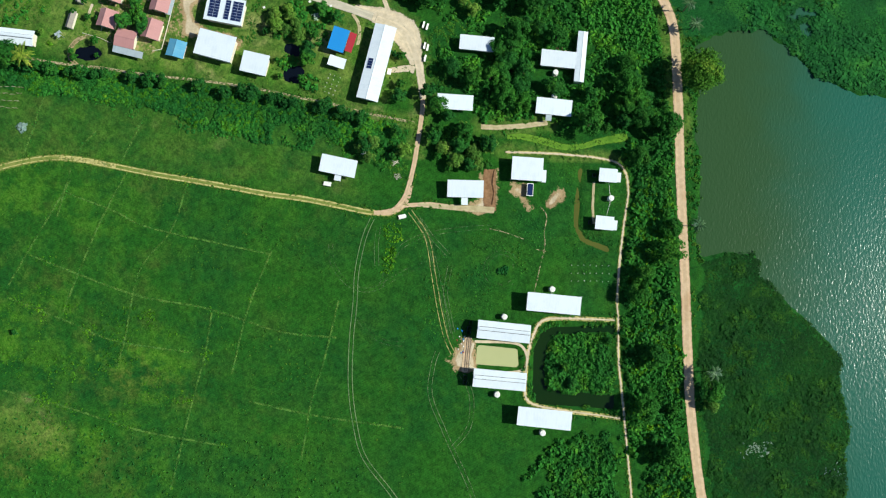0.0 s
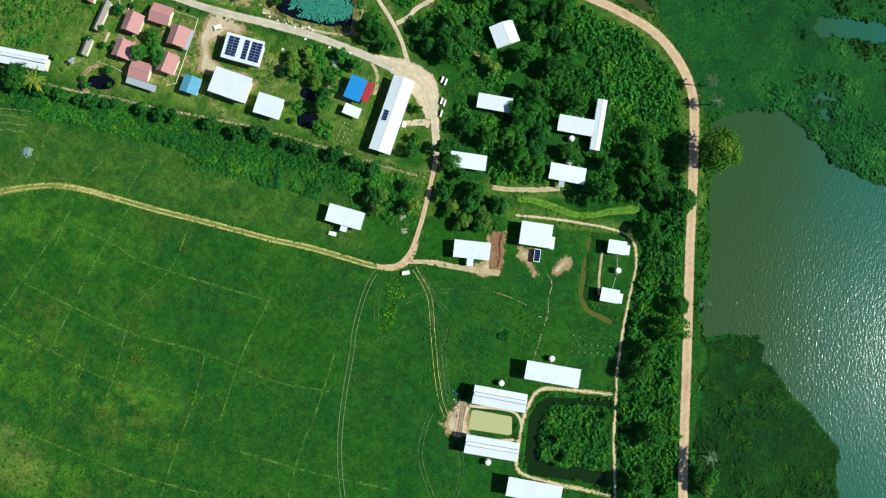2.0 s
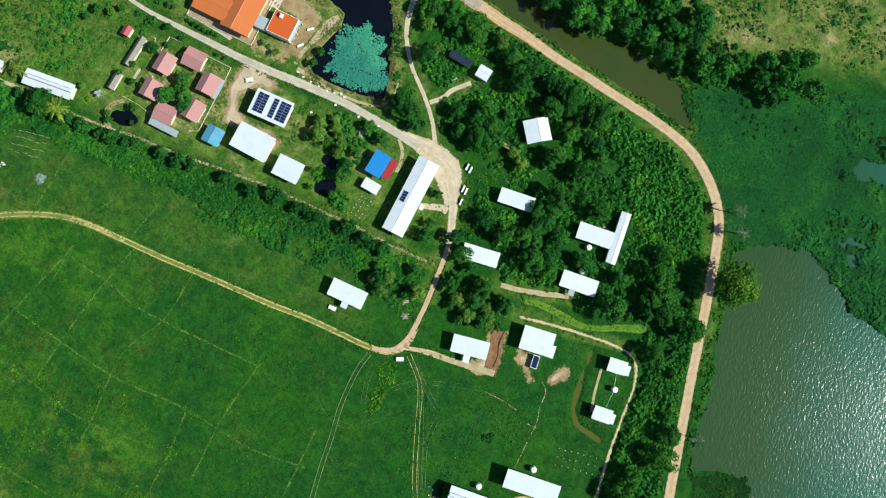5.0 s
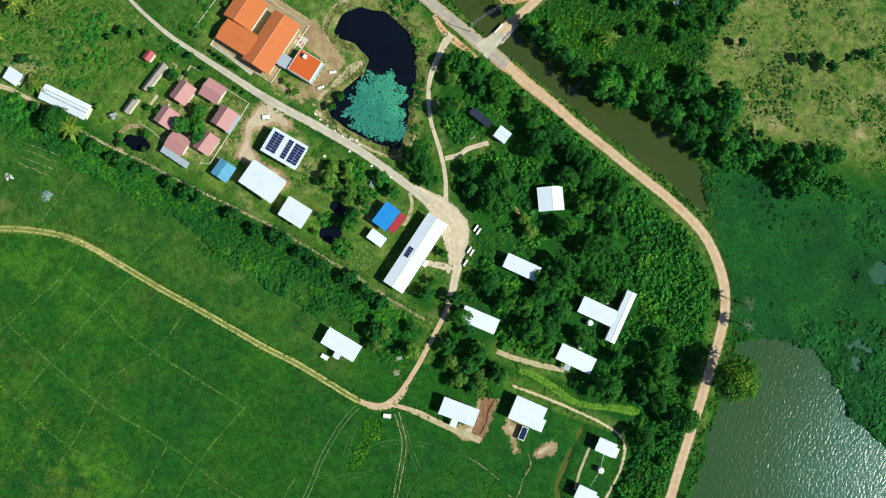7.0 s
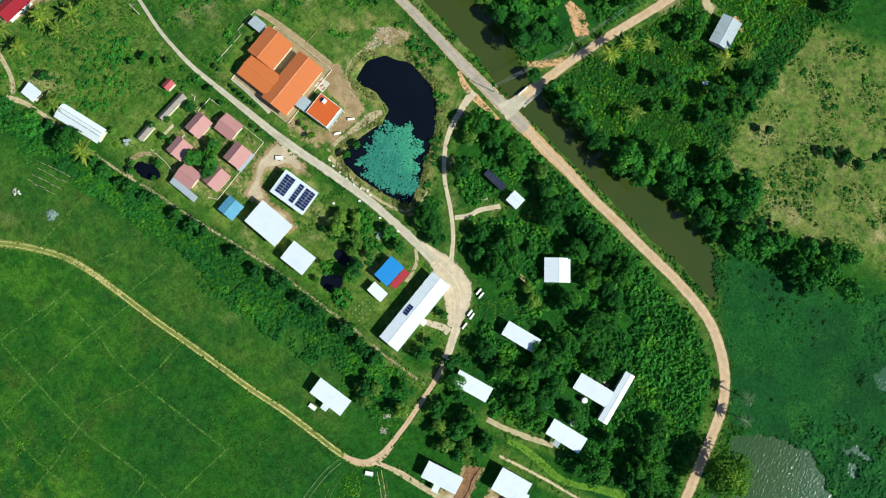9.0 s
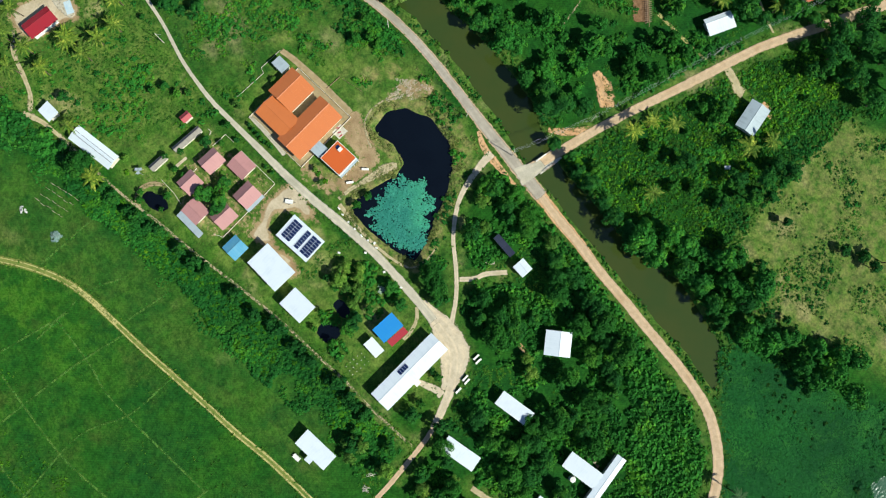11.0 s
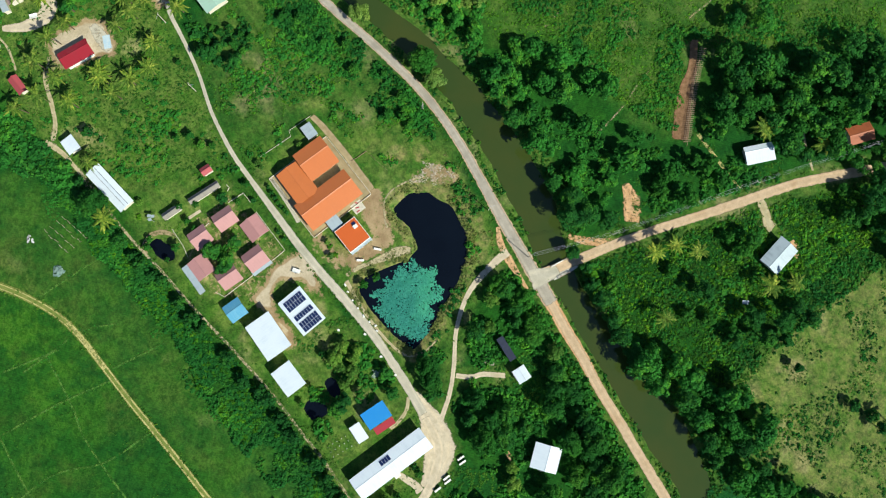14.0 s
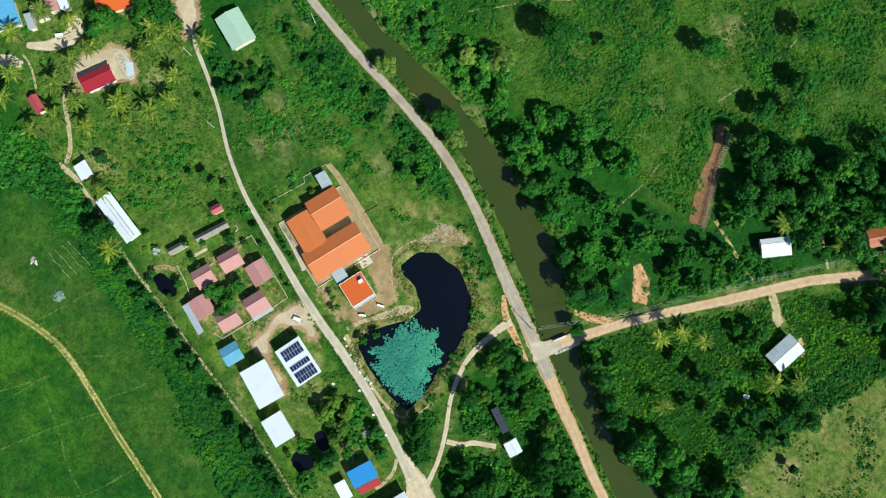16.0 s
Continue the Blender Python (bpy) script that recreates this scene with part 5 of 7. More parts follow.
house("house with a pale mint-green gabled roof", -175.4, 178.2, 13.3, 9.5, 167, M_MINT, 3.0, 1.0, 0.5)
house("house with a sky-blue sheet roof", -235.2, 122.2, 11.0, 9.5, 157, M_SKYBLUE, 3.0, 0.6, 0)
house("house with a weathered pink-grey roof", -227.6, 131.9, 6.6, 5.3, 160, M_PINKGREY, 2.8, 0.9, 0.6)
house("house with a weathered terracotta roof", -227.6, 137.2, 7.8, 4.3, 155, M_PINK, 2.8, 0.8, 0.5)
house("narrow outbuilding with a white roof", -225.6, 140.6, 7.0, 3.0, 160, M_WHITE, 2.6, 0.3, 0, 0.3, name="outbuilding", category="shed")
house("grey zinc awning shed", -227.7, 127.2, 6.2, 2.4, 158, M_GREY, 2.3, 0.3, 0, 0.3, name="shed", category="shed")
house("house with an orange-red roof under trees", -213.1, 153.9, 12.3, 8.9, 64.3, M_ORANGE_FLAT, 2.9, 0.9, 0.45)
house("small shed with a pale zinc gabled roof", -2.4, 147.6, 5.1, 4.8, 163, M_WHITE, 2.6, 0.5, 0.55, 0.3, name="shed", category="shed")
house("long low shelter with a dark blue roof, darkened further for shade", -12.0, 150.9, 9.0, 2.6, 162.6, M_TARP, 2.2, 0.3, 0, 0.3, name="shelter", category="shelter")
house("white zinc-roofed house by the road", 12.2, 262.0, 10.6, 6.6, 52.5, M_WHITE, 2.8, 0.6, 0.3)
house("small house with an old terracotta tile roof", 35.2, 291.4, 9.2, 6.6, 57, M_TERRACOTTA, 2.8, 0.9, 0.5, tiled=True)
house("house with a patched grey zinc gabled roof", 39.9, 237.9, 11.6, 7.8, 87, M_GREY, 2.8, 0.7, 0.5)
for tx, ty, l, a in ((-127.6, 123.4, 12.0, 74.5), (-131.6, 111.0, 6.9, 76.3)):
    house("long low shelter with a grey thatched roof", tx, ty, l, 2.6, a, M_THATCH, 1.8, 0.9, 0.5, 0.3, rib=0.3, name="thatched_shelter", category="shelter")

# ---- solar panels ----
def solar_panel(host, u, v, z, sx, sy, tilt=0.0):
    """A solar panel lying on a roof, in the roof's own axes."""
    p = part("solar_panel", box(bmesh.new(), 0, 0, 0, sx, sy, 0.04), M_FRAME, host, "dark blue solar panel with an aluminium rim")
    p.matrix_basis = pose(u, v, z, tilt)
    part("glass", box(bmesh.new(), 0, 0, 0.035, sx - 0.08, sy - 0.08, 0.012), M_CELL, p)


pitch = math.degrees(math.atan2(0.35, 9.7))
for u0, cols in ((-4.0, 2), (0.98, 1), (4.7, 2)):
    for c in range(cols):
        for r in range(7):
            u, v = u0 + (c - (cols - 1) / 2) * 1.98, 3.3 - r * 1.06
            solar_panel(solar_house, u, v, 3.8 + 0.35 * (v + 4.85) / 9.7 + 0.10, 1.93, 1.01, pitch)
for k in range(4):
    solar_panel(hall, -2.6 + k * 1.02, 2.2, 3.6 + 0.62 * (4.1 - 2.2) / 3.77 + 0.10, 0.98, 1.9, -9.3)
stand = thing("solar_frame", pose(40.8, 49.6, 0, 0, 0, -3), "large dark solar panel in a white frame on posts", "solar panel")
part("rim", box(bmesh.new(), 0, 0, 1.5, 2.4, 4.8, 0.08), M_TANK, stand)
part("glass", box(bmesh.new(), 0, 0, 1.58, 2.0, 4.3, 0.02), M_CELL, stand)
for sx in (-1, 1):
    for sy in (-1, 1):
        part("post", box(bmesh.new(), sx * 1.05, sy * 2.2, 0, 0.1, 0.1, 1.5), M_DARK, stand)

# ---- small built things ----
def tank(x, y, r=1.05, h=1.7, stand=0.4):
    t = thing("water_tank", pose(x, y, 0), "round white plastic water tank on a plinth", "water tank", "water tanks")
    bm = bmesh.new()
    tube(bm, [(0, 0, 0), (0, 0, stand)], [r * 1.1, r * 1.1], 14)
    part("plinth", bm, M_CONCRETE, t)
    bm = bmesh.new()
    tube(bm, [(0, 0, stand), (0, 0, stand + h * 0.92), (0, 0, stand + h * 0.97), (0, 0, stand + h)], [r, r, r * 0.92, r * 0.35], 18)
    part("barrel", bm, M_TANK, t)
    bm = bmesh.new()
    tube(bm, [(0, 0, stand + h), (0, 0, stand + h + 0.1)], [r * 0.3, r * 0.28], 12)
    part("lid", bm, M_TANK, t)


for x, y in ((49.1, 12.8), (31.6, 2.5), (29.1, -25.5), (45.6, -39.0), (71.0, 46.9), (50.3, 94.5), (50.0, 85.5)):
    tank(x, y)
tank(-21.3, 62.9, 1.0, 1.2, 0.1)


def bench(x, y, turn, label="white concrete bench pair by the road"):
    b = thing("bench", pose(x, y, 0, 0, 0, turn), label, "bench", "white benches")
    part("seat", box(bmesh.new(), 0, 0, 0.42, 2.6, 0.6, 0.1), M_TANK, b)
    part("backrest", box(bmesh.new(), 0, 0.36, 0.45, 2.6, 0.1, 0.5), M_TANK, b)
    for s in (-1, 1):
        part("leg", box(bmesh.new(), s * 1.0, 0, 0, 0.2, 0.5, 0.42), M_CONCRETE, b)


for x, y, a in ((0.3, 112.4, 75), (1.7, 111.6, 75), (0.8, 104.2, 78), (2.0, 103.5, 78), (-70.5, 141.1, 40), (-68.5, 148.0, 30), (1.1, 99.3, 78)):
    bench(x, y, a)


def trailer(x, y, turn, label):
    """A small flat trailer: a bed with sides on two wheels and a drawbar."""
    t = thing("trailer", pose(x, y, 0, 0, 0, turn), label, "trailer")
    part("bed", box(bmesh.new(), 0, 0, 0.55, 2.8, 1.5, 0.12), M_TANK, t)
    for s in (-1, 1):
        part("side", box(bmesh.new(), 0, s * 0.72, 0.67, 2.8, 0.06, 0.3), M_TANK, t)
        bm = bmesh.new()
        tube(bm, [(0, s * 0.78, 0.32), (0, s * 0.95, 0.32)], [0.32, 0.32], 14)
        part("wheel", bm, M_DARK, t)
    part("drawbar", box(bmesh.new(), 1.9, 0, 0.5, 1.1, 0.1, 0.1), M_DARK, t)


trailer(-6.4, 38.8, 15, "small white farm trailer on the grass")
trailer(-85.1, 123.8, 25, "small white trailer on bare earth")
trailer(-217.7, 131.0, 55, "long white cart on a sandy yard")
trailer(-34.4, 50.6, -10, "small white cart beside a farmhouse")

kiosk = thing("weather_station", pose(-135.7, 104.8, 0, 0, 0, 30), "pale steel frame with small blue-white panels", "equipment")
for sx in (-1, 1):
    for sy in (-1, 1):
        part("post", box(bmesh.new(), sx * 0.9, sy * 0.9, 0, 0.1, 0.1, 2.2), M_FRAME, kiosk)
for k, (dx, dy) in enumerate(((-0.6, 0.5), (0.7, 0.6), (0.1, -0.7))):
    part("panel", box(bmesh.new(), dx, dy, 2.2 + 0.05 * k, 1.2, 1.0, 0.06, 12 * k), M_GREY, kiosk)

# rows of short white posts
for x0, y0, nx_, ny_, dx, dy, turn in ((56.4, 21.8, 7, 3, 2.3, -2.9, 0), (-34.6, 92.4, 3, 5, 1.9, -1.75, -18)):
    for i in range(nx_):
        for j in range(ny_):
            a = radians(turn)
            u, v = i * dx + random.uniform(-0.15, 0.15), j * dy + random.uniform(-0.15, 0.15)
            ob = part("marker_post", box(bmesh.new(), 0, 0, 0, 0.20, 0.20, 0.7), M_TANK, None)
            ob.matrix_basis = pose(x0 + u * math.cos(a) - v * math.sin(a), y0 + u * math.sin(a) + v * math.cos(a), 0)
            tagged(ob, "short white-painted post in a planted row", "post", "rows of white posts")

# heaps of bleached branches in a garden
for x, y in ((-9.4, 58.8), (-8.4, 54.1)):
    heap = thing("branch_heap", pose(x, y, 0), "heap of bleached dead branches on grass", "branches", "branch heaps")
    for k in range(9):
        a, l = random.uniform(-0.5, 0.9), random.uniform(0.8, 1.7)
        c, s = math.cos(a) * l, math.sin(a) * l
        o = random.uniform(-0.9, 0.9)
        part("branch", tube(bmesh.new(), [(-c, -s + o, 0.1), (0, o + 0.1, 0.3), (c, s + o, 0.15)], [0.09, 0.07, 0.03], 5), M_CONCRETE, heap)

# low rails in the western garden
for j in range(4):
    for i in range(5):
        r = thing("bean_rail", pose(-160.5 + i * 2.5 + j * 0.5, 77.2 + j * 2.6 + random.uniform(-0.3, 0.3), 0, 0, 0, random.uniform(-8, 4)), "short weathered wooden rail on two stakes", "rail", "garden rails")
        part("rail", box(bmesh.new(), 0, 0, 0.9, 1.7, 0.10, 0.1), M_STONE, r)
        for s in (-0.7, 0.7):
            part("stake", box(bmesh.new(), s, 0, 0, 0.08, 0.08, 0.9), M_WOOD, r)

step = part("door_step", box(bmesh.new(), 0, 0, 0, 2.2, 1.5, 0.3), M_TANK, None)
step.matrix_basis = pose(-12.4, 93.9, 0, 0, 0, 77)
tagged(step, "white concrete step at the hall's side door", "step")
plank = part("plank", box(bmesh.new(), 0, 0, 0, 5.2, 0.3, 0.3), M_STONE, None)
plank.matrix_basis = pose(33.4, 81.6, 0, 0, 0, -9)
tagged(plank, "bleached timber beam lying on grass", "beam")
for x, y in ((51.4, 103.6), (52.6, 104.4), (54.2, 103.4), (55.4, 103.0)):
    ob = part("crate", box(bmesh.new(), 0, 0, 0, random.uniform(0.7, 1.2), random.uniform(0.5, 0.9), 0.5), random.choice([M_TANK, M_STONE, M_WOOD]), None)
    ob.matrix_basis = pose(x, y, 0.05, 0, 0, random.uniform(0, 90))
    tagged(ob, "pale crate standing on bare soil", "crate", "crates")
# pipes between the two sheds, and dark frames at their ends
for k in range(3):
    p = part("pipe", tube(bmesh.new(), [(19.6 - 0.7 * k, -5.5, 0.3), (18.7 - 0.7 * k, -17.2, 0.3)], [0.07, 0.07], 6), M_DARK, None)
    tagged(p, "thin dark pipe laid between two sheds", "pipe", "pipes between the sheds")
for pts in ([(70.6, 52.6, 0.1), (71.0, 48.2, 0.1)], [(71.0, 45.6, 0.1), (69.6, 40.2, 0.1)], [(49.1, 11.6, 0.1), (49.2, 10.6, 0.1)]):
    p = part("pipe", tube(bmesh.new(), pts, [0.07, 0.07], 6), M_TANK, None)
    tagged(p, "thin white water pipe on the grass", "pipe", "water pipes")
# blue frames on the west ends; their dark sides stand in for the shadow there
for x, y, a in ((65.0, 55.6, -4), (63.4, 37.8, -5), (18.8, -1.8, 5), (18.6, -3.4, -8), (19.4, 0.2, 0), (17.6, -19.6, 4), (17.4, -21.4, -6)):
    c = thing("steel_pen", pose(x, y, 0, 0, 0, a), "small blue frame with dark sides standing in for shadow", "pen", "animal pens")
    for s in (-0.6, 0.6):
        part("side", box(bmesh.new(), s, 0, 0, 0.06, 1.2, 1.0), M_TARP, c)
        part("side", box(bmesh.new(), 0, s, 0, 1.14, 0.06, 1.0), M_TARP, c)
for k in range(14):
    ob = part("litter_piece", box(bmesh.new(), 0, 0, 0, random.uniform(0.3, 0.8), random.uniform(0.2, 0.6), 0.15), random.choice([M_TANK, M_TANK, M_RED, M_BLUE, M_WOOD]), None)
    ob.matrix_basis = pose(15.6 + random.uniform(-1.6, 1.6), -7 + random.uniform(-4, 5), 0.05, 0, 0, random.uniform(0, 180))
    tagged(ob, "scrap of litter lying beside the sheds", "litter", "litter")
for k in range(9):
    ob = part("litter_piece", box(bmesh.new(), 0, 0, 0, random.uniform(0.5, 1.3), random.uniform(0.4, 0.9), 0.12), M_TANK, None)
    ob.matrix_basis = pose(-163 + random.uniform(-1.4, 1.4), 71.3 + random.uniform(-1.0, 1.0), 0.05, 0, 0, random.uniform(0, 180))
    tagged(ob, "white sheet scrap lying in the field", "litter", "litter")

# the bridge over the canal: a solid whitewashed parapet on one side, a low post rail on the other
bridge = thing("bridge", pose(-14.9, 185.0, 0, 0, 0, 69), "short pale concrete road bridge over the canal", "bridge")
part("deck", box(bmesh.new(), 0.6, 0, -0.55, 9.6, 4.8, 0.6), M_CONCRETE, bridge)
part("parapet", box(bmesh.new(), -0.6, 2.35, 0.05, 4.8, 0.34, 0.8), M_TANK, bridge, "whitewashed parapet wall")
for k in range(4):
    part("rail_post", box(bmesh.new(), -2.6 + k * 1.45, -2.35, 0.05, 0.28, 0.28, 0.75), M_TANK, bridge)
part("rail", box(bmesh.new(), -0.45, -2.35, 0.8, 4.6, 0.2, 0.14), M_WOOD, bridge, "weathered brown rail")
for sx in (-3.6, 3.6):
    part("abutment", box(bmesh.new(), sx, 0, -1.5, 1.2, 5.2, 1.0), M_CONCRETE, bridge)

# power poles and wires
def pole(x, y, lamp=None, height=8.0):
    p = thing("utility_pole", pose(x, y, 0), "slender pale concrete utility pole", "pole", "utility poles")
    part("shaft", tube(bmesh.new(), [(0, 0, 0), (0, 0, height)], [0.16, 0.09], 8), M_CONCRETE, p)
    part("crossarm", box(bmesh.new(), 0, 0, height - 0.5, 1.3, 0.1, 0.1, 150), M_CONCRETE, p)
    if lamp is not None:
        arm = part("lamp_arm", box(bmesh.new(), 0.9, 0, height - 0.2, 1.8, 0.07, 0.07), M_FRAME, p)
        arm.matrix_basis = pose(0, 0, 0, 0, 0, lamp)
    return p


LINE = [(-26.5, 180.5), (-8.8, 206.3), (16.8, 251.5), (40.5, 289.9), (70, 330)]
for x, y in LINE:
    pole(x, y)
for x, y, a in ((-158.7, 200.6, -90), (-89.3, 196.6, -60), (-155.2, 148.6, 30), (-180.3, 160.2, -60), (-48, 184, 60)):
    pole(x, y, a)
for k, (a, b) in enumerate(zip(LINE, LINE[1:])):
    for off in (-0.5, 0.0, 0.5):
        d = Vector((b[0] - a[0], b[1] - a[1])).normalized()
        pts = []
        for i in range(13):
            f = i / 12
            pts.append((a[0] + (b[0] - a[0]) * f - d.y * off, a[1] + (b[1] - a[1]) * f + d.x * off, 7.7 - 1.0 * 4 * f * (1 - f)))
        w = part("power_wire", tube(bmesh.new(), pts, [0.02] * 13, 4), M_FRAME, None)
        tagged(w, "thin pale overhead power wire", "wire", "overhead wires")

# the clay bank with its ribbed drying rack
ribbon("clay_bank", [(-11.5, 247.5), (-17.2, 256.2), (-22.0, 264), (-25, 271.5), (-31.8, 281.5)], [6.5, 7.0, 5.5, 3.4, 3.4], M_BROWN, "strip of bare red-brown clay", "soil", 0.12, 0.6)
rack = thing("drying_rack", pose(0, 0, 0), "long ribbed timber rack leaning along a clay bank", "rack")
line = spline([(-9.6, 248.6), (-15.5, 258.4), (-20.3, 266.6), (-23.9, 273.8), (-27.4, 280.6)], 0.72)
for i in range(1, len(line) - 1):
    d = line[i + 1] - line[i - 1]
    a = math.degrees(math.atan2(d[1], d[0]))
    s = part("slat", box(bmesh.new(), 0, 0, 0, 0.17, 2.6, 0.12), M_WOOD, rack)
    s.matrix_basis = pose(line[i][0], line[i][1], 0.95, random.uniform(-8, 8), 0, a + 12 + random.uniform(-5, 5))
for s in (-0.9, 0.9):
    pts = [(p[0] - s * 0.75, p[1] + s * 0.55, 0.85) for p in line[::4]]
    part("rail", tube(bmesh.new(), pts, [0.09] * len(pts), 5), M_WOOD, rack)
    for p in pts[::2]:
        part("prop", box(bmesh.new(), p[0], p[1], 0, 0.12, 0.12, 0.9), M_WOOD, rack)

# low garden walls round the cottages, and the compound wall of the orange house
def low_wall(pts, label, height=0.35, thick=0.14, material=None):
    w = thing("garden_wall", pose(0, 0, 0), label, "wall", "garden walls")
    for a, b in zip(pts, pts[1:]):
        l = math.hypot(b[0] - a[0], b[1] - a[1])
        part("wall_run", box(bmesh.new(), (a[0] + b[0]) / 2, (a[1] + b[1]) / 2, 0, l, thick, height, math.degrees(math.atan2(b[1] - a[1], b[0] - a[0]))), material or M_WALL, w)


GARDEN_WALL = "low cream garden wall round the cottages"
for run in ([(-119.3, 126.2), (-117.7, 132.2), (-113.7, 131.4)], [(-109.7, 130.2), (-93.0, 126.6), (-93.9, 121.3)], [(-93.9, 121.3), (-98.0, 100.8), (-101.5, 100.0)], [(-127.8, 106.4), (-121.3, 104.7), (-117.2, 102.8)], [(-122.4, 129.0), (-122.7, 130.4), (-124.2, 130.6)], [(-120.9, 107.4), (-119.6, 116.5)]):
    low_wall(run, GARDEN_WALL)
low_wall([(-121.8, 145.8), (-118.6, 158.3), (-120.4, 159.5), (-119.6, 162.8), (-118.2, 168.6)], "thin boundary wall of the orange house", 0.35, 0.07, M_CONCRETE)
low_wall([(-96.2, 165.8), (-94.6, 171.8), (-84.4, 171.5)], "thin weathered fence line beside the orange house", 0.4, 0.05, M_WOOD)
for x, y in ((-52.4, 122.8), (-43.1, 120.6), (-60.3, 117.9), (-35.1, 119.1), (-51.5, 127.4)):
    ob = part("marker_stone", box(bmesh.new(), 0, 0, 0, 0.9, 0.7, 0.4), M_TANK, None)
    ob.matrix_basis = pose(x, y, 0, 0, 0, random.uniform(0, 90))
    tagged(ob, "whitewashed marker stone beside the lane", "stone", "marker stones")

tarp = part("tarpaulin", box(bmesh.new(), 0, 0, 0, 2.6, 5.0, 0.06), M_PALEBLUE, None)
tarp.matrix_basis = pose(-191.6, 141.2, 0.09, 0, 0, 52)
tagged(tarp, "pale blue sheet spread on a concrete yard", "sheet")
# whitewashed kerb stones between the lane and the pond
for x, y in ((-68.9, 131.2), (-66.6, 130.0), (-63.4, 128.9), (-60.2, 128.0), (-56.9, 127.2), (-54.0, 127.0), (-50.0, 126.4)):
    ob = part("kerb_stone", box(bmesh.new(), 0, 0, 0, random.uniform(0.7, 1.2), 0.55, 0.4), M_TANK, None)
    bmesh_bevel = ob.modifiers.new("worn_edges", "BEVEL")
    bmesh_bevel.width, bmesh_bevel.segments = 0.1, 2
    ob.matrix_basis = pose(x, y, 0, 0, 0, random.uniform(-30, 20))
    tagged(ob, "whitewashed kerb stone beside the lane", "stone", "kerb stones")

# bleached stones and broken wood on the bare ground north of the pond
n = 2000
px, py = RNG.uniform(-79, -61, n), RNG.uniform(171, 188, n)
ok = (signed(px, py, STONES) + 1.6 * value_noise(px, py, 2.5, 71) > 0) & (value_noise(px, py, 2.0, 72) + 0.5 * value_noise(px, py, 0.8, 73) > -0.05)
px, py = px[ok], py[ok]
n = len(px)
ang, half_l, half_w, tall = RNG.uniform(0, 6.28, n), RNG.uniform(0.08, 0.36, n), RNG.uniform(0.05, 0.14, n), RNG.uniform(0.06, 0.2, n)
corner = []
for top in (0, 1):
    for sx, sy in ((-1, -1), (1, -1), (1, 1), (-1, 1)):
        u, v = sx * half_l * (1 - 0.25 * top), sy * half_w * (1 - 0.25 * top)
        corner.append(np.stack([px + u * np.cos(ang) - v * np.sin(ang), py + u * np.sin(ang) + v * np.cos(ang), top * tall + 0.02], 1))
v = np.stack(corner, 1).reshape(-1, 3)
sides = np.array([(4, 5, 6, 7), (0, 1, 5, 4), (1, 2, 6, 5), (2, 3, 7, 6), (3, 0, 4, 7)])
tagged(new("pale_stones", raw_mesh("pale_stones", v, (np.arange(n)[:, None, None] * 8 + sides).reshape(-1, 4), M_STONE)), "bleached stones and broken wood on bare ground", "stones", kind="stuff")
pad = thing("concrete_pad", pose(-83.7, 154.8, 0, 0, 0, 78), "small pale concrete pad beside the orange-roofed house", "pad")
part("slab", box(bmesh.new(), 0, 0, 0, 4.2, 3.8, 0.14), M_CONCRETE, pad)
for k, (dx, dy) in enumerate(((-1.2, 0.8), (0.0, -0.3), (1.1, -1.0))):
    mat_ = part("red_mat", box(bmesh.new(), 0, 0, 0, 1.3, 0.45, 0.1), M_FADED_RED, None)
    mat_.matrix_basis = pose(-83.7 + dx, 154.8 + dy, 0.14, 0, 0, 35 + 20 * k)
    tagged(mat_, "faded red mat drying on a concrete pad", "mat", "drying mats")

# lotus leaves floating on the pond
LOTUS = [(-57.8, 134.2), (-59.4, 143.0), (-55.1, 152.6), (-48.2, 156.0), (-43.8, 152.2), (-39.9, 145.1), (-36.6, 136.3), (-38.4, 130.8), (-45.4, 130.5), (-53.0, 132.3)]
lx = RNG.uniform(-64, -34, 19000)
ly = RNG.uniform(127, 160, 19000)
edge = signed(lx, ly, LOTUS) + 2.2 * value_noise(lx, ly, 3.0, 5) + 1.2 * value_noise(lx, ly, 1.0, 6)
chance = np.clip(0.22 + edge / 4.5, 0.0, 1.0) * np.where(edge < -1.2, 0.35, 1.0)
ok = (RNG.random(19000) < chance) & (signed(lx, ly, LOTUS_POND) > 0.4)
lx, ly = lx[ok], ly[ok]
n = len(lx)
ang = RNG.uniform(0, 6.28, n)
rad = RNG.uniform(0.15, 0.34, n)
tilt_x, tilt_y = RNG.normal(0, 0.16, n), RNG.normal(0, 0.16, n)
up = RNG.uniform(0.03, 0.55, n) * np.clip(chance[ok], 0.2, 1)
ring = []
for k in range(6):
    c, s = np.cos(ang + k * math.pi / 3) * rad, np.sin(ang + k * math.pi / 3) * rad
    ring.append(np.stack([lx + c, ly + s, -0.42 + up + c * tilt_x + s * tilt_y], 1))
v = np.stack(ring, 1).reshape(-1, 3)
tagged(new("lotus_leaves", raw_mesh("lotus_leaves", v, np.arange(6 * n).reshape(-1, 6), M_LOTUS)), "dense mat of teal-green lotus leaves on dark water", "lotus leaves", kind="stuff")

# ---- plants ----
def unit(n):
    v = RNG.normal(size=(n, 3))
    return v / np.linalg.norm(v, axis=1)[:, None]


